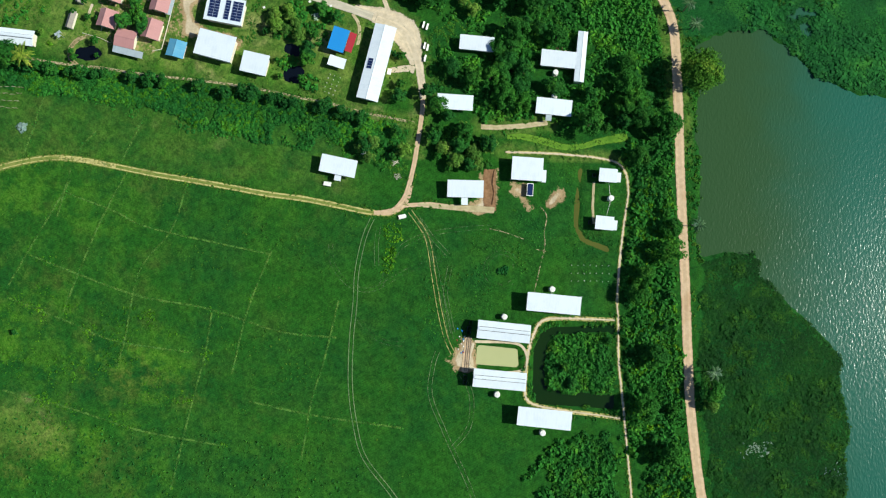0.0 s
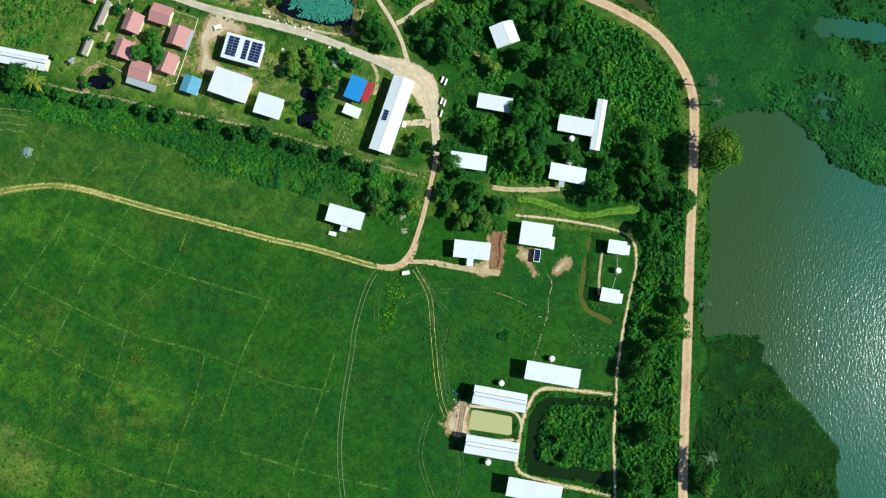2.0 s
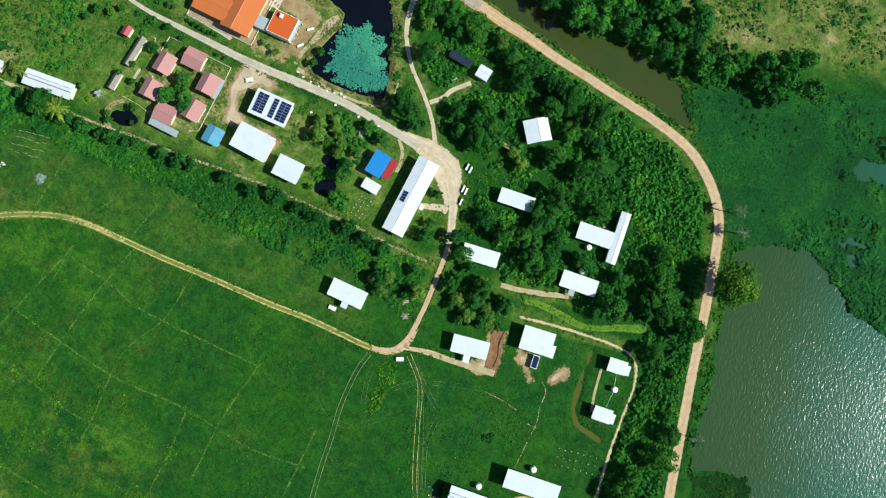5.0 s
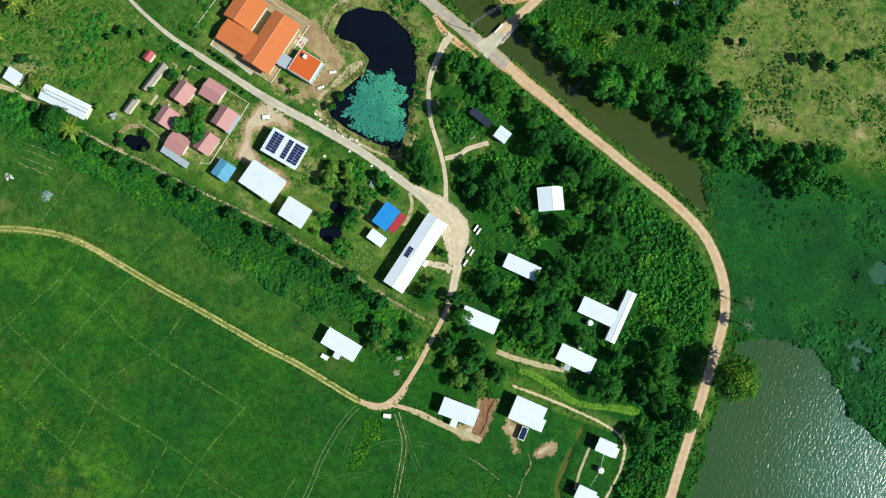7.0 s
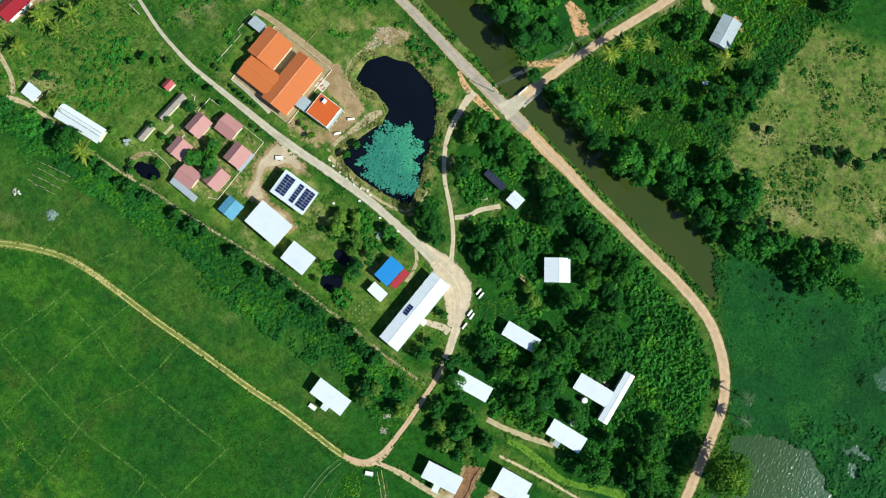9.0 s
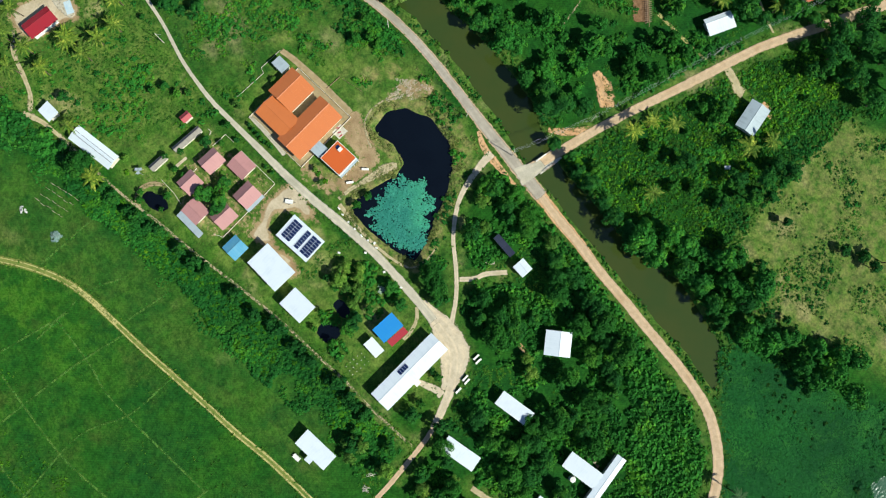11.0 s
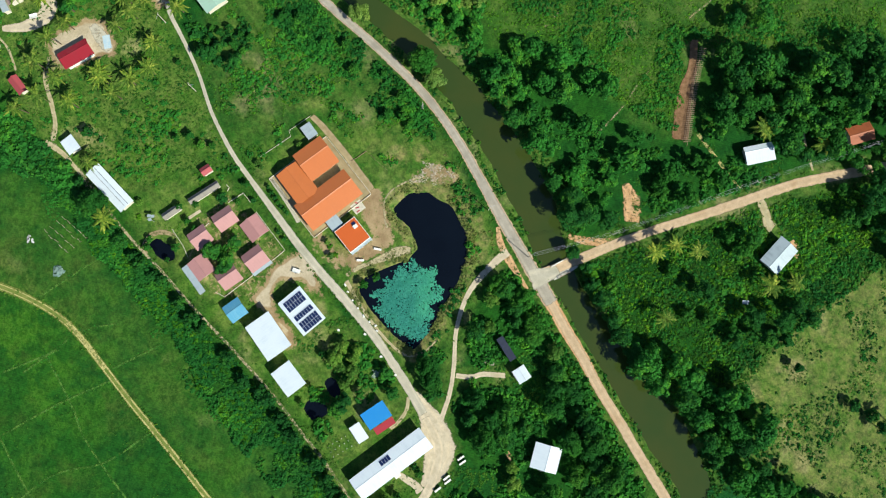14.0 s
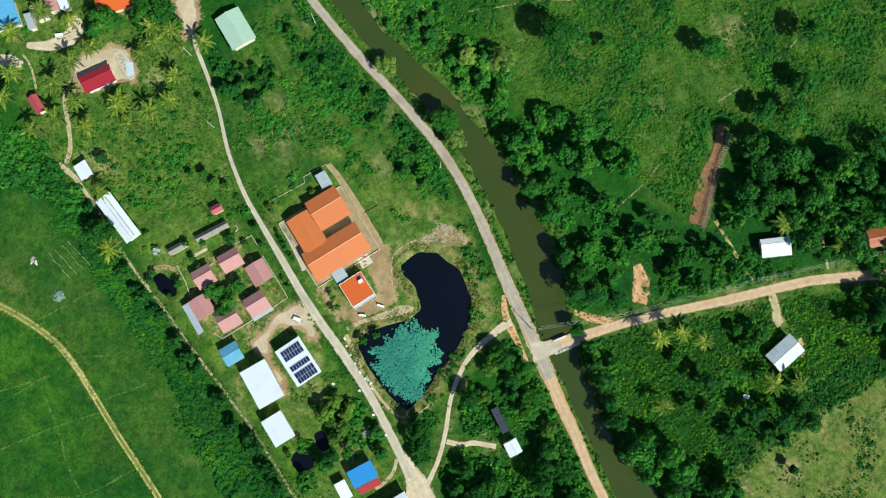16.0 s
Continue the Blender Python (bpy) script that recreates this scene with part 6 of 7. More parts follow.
def leaves(centre, normal, size):
    """Four-sided leaf clusters round centres, facing along normals, each slightly folded."""
    n = len(centre)
    t = np.cross(normal, unit(n))
    t /= np.linalg.norm(t, axis=1)[:, None] + 1e-9
    b = np.cross(normal, t)
    s = size * RNG.uniform(0.6, 1.35, n)[:, None]
    w = s * RNG.uniform(0.55, 0.95, n)[:, None]
    dip = normal * s * RNG.uniform(-0.3, 0.15, n)[:, None]
    return np.stack([centre - t * s, centre - b * w + dip, centre + t * s, centre + b * w + dip], 1)


def crown_leaves(radius, height, base, lobes, per_lobe, size, flat=0.75):
    """A broad crown of leafy lobes with gaps between them."""
    q = []
    spots = []
    while len(spots) < lobes:
        d = unit(1)[0]
        d[2] = abs(d[2]) * 1.1 - 0.18
        r = radius * (0.35 + 0.62 * RNG.random() ** 0.5)
        p = np.array([d[0] * r * RNG.uniform(0.8, 1.12), d[1] * r * RNG.uniform(0.8, 1.12), base + height * (0.42 + 0.45 * d[2])])
        if all(np.linalg.norm(p - o) > radius * 0.30 for o in spots) or RNG.random() < 0.08:
            spots.append(p)
    spots.append(np.array([0, 0, base + height * 0.78]))
    for p in spots:
        lr = radius * RNG.uniform(0.25, 0.42)
        d = unit(per_lobe)
        d[:, 2] = np.where(d[:, 2] < -0.3, -d[:, 2], d[:, 2])
        c = p + d * lr * RNG.uniform(0.7, 1.08, per_lobe)[:, None] * np.array([1, 1, flat])
        nrm = d + unit(per_lobe) * 0.6 + np.array([0, 0, 0.3])
        nrm /= np.linalg.norm(nrm, axis=1)[:, None]
        q.append(leaves(c, nrm, size))
    return np.concatenate(q), spots


def make_tree(m, radius, height, material, label, lobes=20, per_lobe=62, size=0.30):
    """A tree: a tapered trunk with limbs under a lobed crown."""
    t = thing("tree", m, label, "tree", "broadleaf trees")
    base = height * 0.30
    q, spots = crown_leaves(radius, height - base, base, lobes, per_lobe, size)
    bm = bmesh.new()
    r0 = 0.05 * radius + 0.1
    tube(bm, [(0, 0, -0.1), (0.05 * radius, 0, base * 0.6), (0.02, 0.03, base * 1.1), (0, 0, height * 0.7)], [r0 * 1.3, r0, r0 * 0.8, r0 * 0.25], 7)
    for p in spots[:7]:
        tube(bm, [(0.02, 0.02, base * 0.9), tuple(np.array(p) * (0.55, 0.55, 0.75) + (0, 0, base * 0.15)), tuple(p)], [r0 * 0.5, r0 * 0.3, r0 * 0.1], 5)
    part("trunk", bm, M_BARK, t)
    ob = new("crown", leaf_mesh("crown", q, material))
    ob.parent = t
    return t


def spin(x, y, z, s, sz=None):
    return pose(x, y, z, 0, 0, random.uniform(0, 360)) @ Matrix.Diagonal((s, s, sz or s, 1))


# masks: where nothing may grow
HOUSE_GAP = np.full(GX.shape, 1e9)
for fx, fy, fl, fw, ft in FOOTPRINTS:
    a = radians(ft)
    u = (GX - fx) * math.cos(a) + (GY - fy) * math.sin(a)
    v = -(GX - fx) * math.sin(a) + (GY - fy) * math.cos(a)
    du, dv = np.abs(u) - fl / 2, np.abs(v) - fw / 2
    HOUSE_GAP = np.minimum(HOUSE_GAP, np.hypot(np.maximum(du, 0), np.maximum(dv, 0)) + np.minimum(np.maximum(du, dv), 0))
NF = len(far)


def look_up(grid, x, y):
    i = np.clip(np.round((x - fine_x[0]) / 1.25).astype(int), 0, len(fine_x) - 1) + NF
    j = np.clip(np.round((y - fine_y[0]) / 1.25).astype(int), 0, len(fine_y) - 1) + NF
    return grid[i, j]


CLEARINGS = [(-2, 252.8, 2.2), (5, 251.2, 2.2), (24, 276.6, 2.2), (39, 291.5, 5.0), (5, 107, 5.0), (4, 100, 4.0), (-9, 56.5, 4.5), (17.5, 263, 6.0), (-9, 215, 6.5), (-12, 224, 6.0), (-5, 218, 5.0), (-26, 277, 7.0), (-19, 268, 7.0), (-13, 258, 7.0), (-8, 250, 6.0), (-56, 241.3, 5.0), (-2.4, 147.6, 8.0), (2.5, 147.0, 6.0), (-9, 141, 4.0), (8.7, 110.2, 4.0), (13, 112, 4.0), (15, 118, 3.0), (6.7, 91.4, 3.5), (12, 90.0, 3.0), (24, 126, 3.0), (31, 118, 2.5), (-60, 118, 5.0), (-66, 108, 4.0)]


def scatter(zone, gap, road=1.0, home=1.0, wet=-0.3, thin=1.0, clump=0.0, lee=0.0):
    """Places in an outline, about gap apart, clear of roads, houses and water; lee: room on the sunny side too."""
    z = np.array(zone, float)
    (x0, y0), (x1, y1) = z.min(0), z.max(0)
    gx, gy = np.meshgrid(np.arange(x0, x1 + gap, gap), np.arange(y0, y1 + gap, gap))
    x = gx.ravel() + RNG.uniform(-0.55, 0.55, gx.size) * gap
    y = gy.ravel() + RNG.uniform(-0.55, 0.55, gx.size) * gap
    ok = inside(x + 1.5 * value_noise(x, y, 5, 8), y + 1.5 * value_noise(x, y, 5, 9), zone) & (RNG.random(x.size) < thin)
    ok &= (look_up(ROAD_GAP, x, y) > road) & (look_up(HOUSE_GAP, x, y) > home) & (look_up(WET, x, y) < wet)
    if lee:
        ok &= (look_up(ROAD_GAP, x - lee, y) > 0.6) & (look_up(HOUSE_GAP, x - lee, y) > 1.5) & (look_up(HOUSE_GAP, x - lee * 0.5, y) > 1.5)
    ok &= look_up(soil, x, y) < 0.45
    for cx, cy, cr in CLEARINGS:
        ok &= (x - cx) ** 2 + (y - cy) ** 2 > cr * cr
    if clump:
        ok &= value_noise(x, y, 9, 12) + 0.6 * value_noise(x, y, 3.5, 13) > clump
    return x[ok], y[ok]


# tree models, each first placed as a tree of its own
MODELS = [(2.0, 4.6, M_LEAF_DEEP, 12, 70), (2.6, 5.8, M_LEAF, 15, 70), (3.2, 6.8, M_LEAF_DEEP, 18, 72), (3.9, 8.2, M_LEAF, 22, 74), (4.6, 9.4, M_LEAF_DEEP, 25, 78), (3.4, 7.0, M_LEAF_PALE, 18, 70)]
TREE_LABELS = ["small dark-green broadleaf tree", "small round broadleaf tree", "dense deep-green broadleaf tree", "broadleaf tree with a lobed mid-green crown", "large deep-green broadleaf tree", "broadleaf tree with a pale yellow-green crown"]
models = [None] * 6


def plant(k, x, y, s):
    r, h, mat, lobes, per = MODELS[k]
    m = spin(x, y, 0, s, s * random.uniform(0.9, 1.15))
    if models[k] is None:
        models[k] = make_tree(m, r, h, mat, TREE_LABELS[k], lobes, per, 0.26 + 0.02 * r)
    else:
        copy_thing(models[k], m)


def wood(zone, gap, kinds, road=2.2, home=1.6, lo=0.8, hi=1.2, thin=1.0, lee=0.0):
    x, y = scatter(zone, gap, road, home, -0.2, thin, 0.0, lee)
    for a, b in zip(x, y):
        plant(random.choice(kinds), a, b, random.uniform(lo, hi))


# single trees that stand out
for k, x, y, s in ((3, 106.2, -22.5, 1.0), (5, 106.5, -28, 0.8), (-1, -54.3, 295.2, 0), (-1, -33.4, 325.5, 0), (-1, -21.8, 310.4, 0), (-1, -25.0, 293.5, 0), (-1, -17.4, 299.0, 0), (3, -81.4, 270.6, 0.6),
                   (1, -64.1, 135.3, 0.6), (0, -62.3, 140.3, 0.75), (2, -20.5, 64.5, 0.9), (5, -19, 60.5, 0.8)):
    if k < 0:
        r = random.uniform(3.4, 5.0)
        make_tree(pose(x, y, 0), r, r * 2.4, M_SHRUB, "tall leafy tree standing alone in the pasture", 24, 90, 0.32)
    else:
        plant(k, x, y, s)
make_tree(pose(102.9, 93.6, 0), 7.4, 15.0, M_OLIVE, "large round olive-green tree on the lake shore", 70, 110, 0.36)
make_tree(pose(-128.8, 207.6, 0), 3.4, 7.0, M_LEAF_BRIGHT, "bright yellow-green tree on the canal bank", 18, 80, 0.3)
make_tree(pose(-6.2, 189.8, 0), 2.6, 5.0, M_LIME, "bright lime-green tree beside the bridge", 14, 70, 0.28)
for x, y, rr in ((-111.2, 230.6, 3.2), (-101.4, 238.6, 4.0), (-104.0, 235.2, 2.4)):
    make_tree(pose(x, y, 0), rr, rr * 2.3, M_LEAF_BRIGHT, "pale yellow-green tree on the canal's far bank", 22, 80, 0.28)
make_tree(pose(-95.2, 258.8, 0), 5.4, 13.5, M_LEAF, "broad bright-green tree alone in the pasture", 44, 110, 0.30)
make_tree(pose(-99.4, 208.6, 0), 4.4, 10.5, M_LEAF, "tall green tree on the canal bank", 34, 110, 0.30)
make_tree(pose(-92.6, 206.8, 0), 3.4, 7.2, M_LEAF_BRIGHT, "yellow-green tree on the canal bank beside a darker one", 24, 100, 0.28)
for x, y, rr in ((-25.2, 199.6, 4.2), (-21.5, 203.4, 4.4), (-28.5, 205.0, 3.8), (-16.0, 191.4, 2.2), (-14.2, 207.5, 3.2), (-36.5, 205.5, 3.0), (-62.0, 213.5, 3.2)):
    make_tree(pose(x, y, 0), rr, rr * 2.9, M_LEAF_DEEP, "tall dark tree leaning over the canal", 30, 90, 0.30)
for x, y in [(46.2, 214.5), (31, 279.5), (24.5, 271), (50.3, 275.9), (57.8, 274.0), (60.2, 266.8), (53.1, 266.5), (49.4, 263.4), (27.0, 210.6), (46.2, 204.7), (14.8, 179.1), (22.1, 177.2)]:
    r = random.uniform(2.4, 3.6)
    make_tree(pose(x, y, 0), r, r * 2.4, M_LEAF_DEEP, "tall dark tree in the scrub by the side road", 18, 70, 0.3)
for x, y in [(52.9, 272.7), (63.0, 269.5), (61.0, 283.1), (56.4, 290.1), (73.7, 265.4), (51.2, 281.6), (54.2, 298.8), (70.1, 281.7), (64.7, 293.1), (77.9, 274.4)]:
    r = random.uniform(3.2, 4.6)
    make_tree(pose(x, y, 0), r, r * 2.3, M_LEAF_DEEP, "tall dark tree at the end of the side road", 22, 80, 0.32)
for x, y in [(65.0, 188.1), (70.7, 189.5), (98.1, 215.2), (91.8, 213.9), (104.0, 163.8), (59.4, 189.7), (86.5, 181.5), (103.5, 214.0)]:
    plant(2, x, y, random.uniform(0.5, 0.85))
for x, y, rr, hh in ((106.5, 218.0, 1.8, 10.5), (71.8, 190.8, 2.6, 8.0), (68.0, 192.6, 2.2, 7.5), (69.0, 211.5, 1.6, 5.0), (115.2, 223.9, 1.8, 4.0), (78.5, 176.5, 3.2, 9.0), (70.0, 178.0, 3.4, 10.0)):
    make_tree(pose(x, y, 0), rr, hh, M_LEAF_DEEP, "dark tree standing alone in the dry meadow", 14, 70, 0.26)
for x, y, rr in ((62.0, 226.5, 3.2), (54.7, 211.9, 3.0), (45.2, 214.8, 2.6), (56.0, 226.8, 2.8), (55.0, 219.6, 3.4), (60.5, 215.5, 2.4), (30.0, 236.0, 2.6)):
    make_tree(pose(x - 1.0, y, 0), rr, rr * 3.0, M_LEAF_DEEP, "tall dark tree between scrub and meadow", 22, 80, 0.28)
sheet = part("roof_sheet", box(bmesh.new(), 0, 0, 0, 2.2, 1.3, 0.05), M_GREY, None)
sheet.matrix_basis = pose(41.6, 217.8, 1.2, 6, 4, 35)
tagged(sheet, "loose zinc sheet lying on scrub", "sheet")
# tall trees on the canal's far bank, shading the water
for x, y in ((-4, 188.5), (2, 186.5), (9, 184.0), (15, 182.5), (22, 180.0), (29, 177.5), (36, 178.0), (45, 178.5), (52, 176.5), (60, 173.0), (66, 169.5)):
    r = random.uniform(2.6, 3.8)
    make_tree(pose(x, y - 1.5, 0), r, r * 2.7, M_LEAF_DEEP, "tall dark tree overhanging the canal's bank", 18, 70, 0.3)
for k, x, y, sc in ((3, 6.2, 80.4, 0.80), (2, 10.2, 76.6, 0.85), (5, 8.8, 64.8, 0.85), (3, 16.0, 70.2, 0.8), (2, 1.8, 85.5, 0.9), (3, 28.5, 103.0, 0.75), (3, 37.4, 82.0, 0.8), (2, 30.5, 92.0, 0.9)):
    plant(k, x, y, sc)
wood(GROVE, 6.6, [3, 4, 3, 4, 2, 5], road=3.4, home=3.8, lo=0.75, hi=1.05, lee=3.6)
wood(GARDEN, 5.0, [1, 2, 2, 5], road=2.0, home=2.2)
wood(CORNER, 6.2, [0, 1, 5], road=2.4, home=2.6, lee=2.5)
wood(POND_TREES, 9.5, [0, 1, 5], road=2.2, home=2.5)
wood(HALL_TREES, 4.8, [1, 2], road=2.6, home=2.2, lee=3.5)
wood(COTTAGE_TREES, 3.8, [1, 2], road=1.0, home=0.4)
for k, x, y, sc in ((2, -172.7, 112.6, 0.7), (1, -166.3, 152.3, 0.7), (1, -148.2, 131.5, 0.8), (1, -140.1, 135.5, 0.9), (2, -145.0, 135.4, 0.6), (1, -136.8, 137.8, 0.8), (3, 46.0, 283.0, 0.9), (4, 40.5, 281.5, 0.75)):
    plant(k, x, y, sc)
wood(MINT_SCRUB, 4.4, [1, 1, 2], home=1.2, road=1.6, lo=0.7, hi=1.05)
wood(VILLAGE_TREES, 5.0, [1, 2, 3], home=1.5, road=2.5)
wood(GROVE_SOUTH, 5.4, [1, 2, 3], home=3.0, road=3.0, lee=4.0)
wood(ISLAND, 12.0, [0, 1, 5], road=1.5)
wood(EAST_STRIP, 10.5, [0, 1, 3], road=3.0)


def joined_wood(zone, gap, kinds, road=2.2, home=1.6, lo=0.75, hi=1.2, thin=1.0):
    """Woods too large to count: crowns joined into one object."""
    x, y = scatter(zone, gap, road, home, -0.2, thin)
    out = []
    for a, b in zip(x, y):
        r, h = random.choice(kinds)
        q, _ = crown_leaves(r, h * 0.75, h * 0.25, int(8 + 3 * r), 46, 0.30 + 0.03 * r)
        s = random.uniform(lo, hi)
        out.append(q * (s, s, s * random.uniform(0.9, 1.2)) + (a, b, 0))
    return np.concatenate(out)


BIG, SMALL = [(3.0, 8.0), (3.8, 10.0), (4.6, 11.5)], [(1.7, 3.2), (2.2, 4.0), (2.8, 5.0)]
for zone, gap, kinds, mat, lab in ((DARK_WOOD, 7.6, BIG, M_LEAF_DEEP, "dense dark-green woodland"), (DARK_WOOD, 11.0, BIG[:2], M_LEAF, "brighter trees within the dark wood"), (ROAD_NORTHSIDE, 6.5, SMALL[1:] + BIG[:1], M_LEAF, "small trees north of the side road"), (CANAL_WOOD, 7.4, SMALL[1:] + BIG[:2], M_SHRUB, "woodland on the canal's far bank"), (BANK_WOOD, 6.4, BIG, M_SHRUB, "trees along the marsh's edge"),
                                   (RIVER_BANK, 6.4, SMALL, M_SHRUB, "small trees on the canal bank"), (SOUTH_ROAD, 15.0, SMALL, M_LEAF, "scattered trees and tall scrub"), (NORTH_HEDGE, 8.5, SMALL[:2], M_LEAF, "scattered small trees beside the road")):
    tagged(new("woodland", leaf_mesh("woodland", joined_wood(zone, gap, kinds), mat)), lab, "woodland", kind="stuff")
make_tree(pose(-152.8, 96.0, 0), 4.9, 8.6, M_LEAF, "broad leafy tree leaning over a long white shed", 30, 84, 0.34)
# the row of small dark trees along the hedge path
hx, hy = scatter(HEDGE, 3.4, 0.3, 0.8)
near = look_up(line_distance(GX, GY, PATH_HEDGE), hx, hy) < 4.6
out = []
for a, b in zip(hx[near], hy[near]):
    q, _ = crown_leaves(2.4, 3.8, 0.8, 13, 46, 0.30)
    out.append(q * random.uniform(0.7, 1.15) + (a, b, 0))
tagged(new("hedge_trees", leaf_mesh("hedge_trees", np.concatenate(out), M_LEAF_DEEP)), "row of small dark trees along the hedge path", "hedge", kind="stuff")

plant(0, -144.7, -5.5, 0.75)
# shrubs along the lane, and single yellow bushes in the garden
for k, (x, y) in enumerate(((-112.3, 139.6), (-109.9, 138.8), (-107.8, 138.3), (-106.0, 137.6), (-104.3, 137.2), (-102.6, 137.2), (-101.2, 137.0), (-119.8, 134.6), (-112.8, 132.3))):
    plant(k % 2, x, y, 0.55)
# bushes and small trees round the cottages and the lane
for k, x, y, s in ((1, -7.6, 99.6, 1.0), (0, -10.6, 100.4, 0.9), (1, -116.7, 128.8, 0.7), (0, -113.0, 132.6, 0.6), (1, -118.7, 135.4, 0.8), (0, -98.9, 129.9, 0.5), (0, -95.8, 129.3, 0.5), (1, -127.2, 118.6, 0.8), (1, -131.0, 113.9, 0.8), (1, -125.4, 112.3, 0.8), (1, -121.6, 111.8, 0.8),
                   (2, -121.6, 126.3, 0.7), (5, -142.6, 106.2, 0.45), (3, -25.0, 125.9, 0.9), (3, -28.8, 128.4, 0.9), (2, -21.8, 121.8, 0.8), (5, -49.8, 114.2, 0.8), (5, -47.4, 110.8, 0.8), (5, -50.8, 117.0, 0.7), (5, -51.3, 109.0, 0.7),
                   (5, -46.1, 105.9, 0.8), (2, -32.3, 113.8, 0.8), (2, -42.9, 101.9, 0.9), (2, -43.1, 97.6, 1.0), (2, -38.3, 117.6, 0.8), (5, -118.9, 143.2, 0.4)):
    plant(k, x, y, s)
for x, y in ((-83.5, 138.5), (-79.5, 135.5), (-120.6, 143.5), (-113.9, 158.0)):
    plant(5, x, y, 0.42)
for k, x, y in ((2, -8.5, 190.5), (1, -6.5, 186.5)):
    plant(k, x, y, 0.9)
for x, y in ((-131, 99), (-129.5, 96.5), (-121.5, 97.5), (-122, 103), (-54.5, 97), (-53, 91), (-45, 90), (-151.5, 98.5), (-150, 97), (-44.5, 97)):
    plant(random.choice([0, 1, 1]), x, y, random.uniform(0.6, 1.0))

# undergrowth: many low leafy clumps, joined
def bush_model(n, size):
    d = unit(n)
    d[:, 2] = np.abs(d[:, 2])
    lump = 1 + 0.28 * np.sin(3 * np.arctan2(d[:, 1], d[:, 0]) + RNG.uniform(0, 6)) * (1 - d[:, 2])
    c = d * (RNG.uniform(0.7, 1.05, n) * lump)[:, None] * (1, 1, 0.8)
    nrm = d + unit(n) * 0.6 + (0, 0, 0.35)
    return leaves(c, nrm / np.linalg.norm(nrm, axis=1)[:, None], size)


BUSHES = [bush_model(34, 0.36) for _ in range(6)]
TUFTS = [bush_model(9, 0.55) for _ in range(6)]


def clumps(x, y, r, tall, models_, z=0.0):
    """Copies of small models at many places, as one array of leaves."""
    out = []
    which = RNG.integers(0, len(models_), len(x))
    for k, mdl in enumerate(models_):
        sel = which == k
        n = sel.sum()
        if not n:
            continue
        a, s = RNG.uniform(0, 6.283, n), r[sel]
        c, sn = np.cos(a) * s, np.sin(a) * s
        px, py, pz = mdl[..., 0], mdl[..., 1], mdl[..., 2]
        vx = c[:, None, None] * px - sn[:, None, None] * py + x[sel][:, None, None]
        vy = sn[:, None, None] * px + c[:, None, None] * py + y[sel][:, None, None]
        vz = (s * tall)[:, None, None] * pz + z
        out.append(np.stack([vx, vy, vz], -1).reshape(-1, 4, 3))
    return np.concatenate(out)


def undergrowth(name, zone, gap, lo, hi, tall, material, label, models_=None, road=0.4, home=0.5, wet=-0.2, thin=1.0, clump=0.0, z=0.0):
    x, y = scatter(zone, gap, road, home, wet, thin, clump)
    r = RNG.uniform(lo, hi, len(x)) * (1 + 0.35 * value_noise(x, y, 6, 21))
    ob = new(name, leaf_mesh(name, clumps(x, y, r, tall, models_ or BUSHES, z), material))
    return tagged(ob, label, "undergrowth", kind="stuff")


undergrowth("undergrowth", GROVE, 1.6, 0.6, 1.6, 1.1, M_SHRUB, "low shrubs under the grove's trees", road=0.8, home=1.0, clump=-0.55)
undergrowth("undergrowth", ROADSIDE, 1.55, 0.9, 1.9, 1.2, M_SHRUB, "thick green scrub beside the embankment road", road=0.2)
undergrowth("undergrowth", EAST_STRIP, 1.55, 0.8, 1.8, 1.2, M_SHRUB, "thick green scrub beside the embankment road", road=0.2, clump=-0.75)
undergrowth("undergrowth", EAST_STRIP, 1.7, 0.5, 1.3, 1.3, M_LIME, "lime-green creepers over the roadside scrub", road=0.3, clump=0.12)
undergrowth("undergrowth", HEDGE, 1.35, 0.5, 1.35, 0.65, M_SHRUB, "bright green hedge scrub by the field", road=0.2, clump=-0.75)
undergrowth("undergrowth", [(-183, 92), (-143, 90), (-96, 84), (-42, 76), (-8, 70), (-12, 58), (-42, 64), (-64, 66), (-85, 69), (-109, 75), (-131, 78), (-179, 84)], 1.3, 0.2, 0.8, 0.6, M_SHRUB, "straggling creepers at the hedge's foot", clump=0.08)
undergrowth("undergrowth", HEDGE, 1.9, 0.4, 1.2, 0.75, M_LIME, "lime-green creepers over the hedge", road=0.2, clump=-0.1)
HEDGE_FOOT = [(-150, 92), (-130, 88), (-112, 84), (-98, 82), (-80, 77), (-64, 73), (-42, 71), (-24, 72), (-20, 67), (-40, 63.5), (-56, 65), (-70, 68.5), (-81, 72), (-98, 77), (-112, 79), (-132, 82), (-150, 85)]
undergrowth("undergrowth", HEDGE_FOOT, 1.25, 0.6, 1.3, 0.8, M_SHRUB, "bright creepers along the hedge's sunny foot", clump=-0.7)
undergrowth("undergrowth", HEDGE_FOOT, 1.5, 0.4, 1.0, 1.0, M_LIME, "lime-green shoots along the hedge's sunny foot", clump=-0.05)
undergrowth("undergrowth", HEDGE_WEST, 1.7, 0.8, 1.7, 1.0, M_SHRUB, "bright green hedge scrub by the field")
undergrowth("undergrowth", CORNER, 1.9, 0.7, 1.5, 0.9, M_SHRUB, "garden shrubs by a farmhouse", clump=-0.2)
undergrowth("undergrowth", POND_TREES, 2.0, 0.7, 1.5, 0.9, M_SHRUB, "shrubs round a small pond", clump=-0.1)
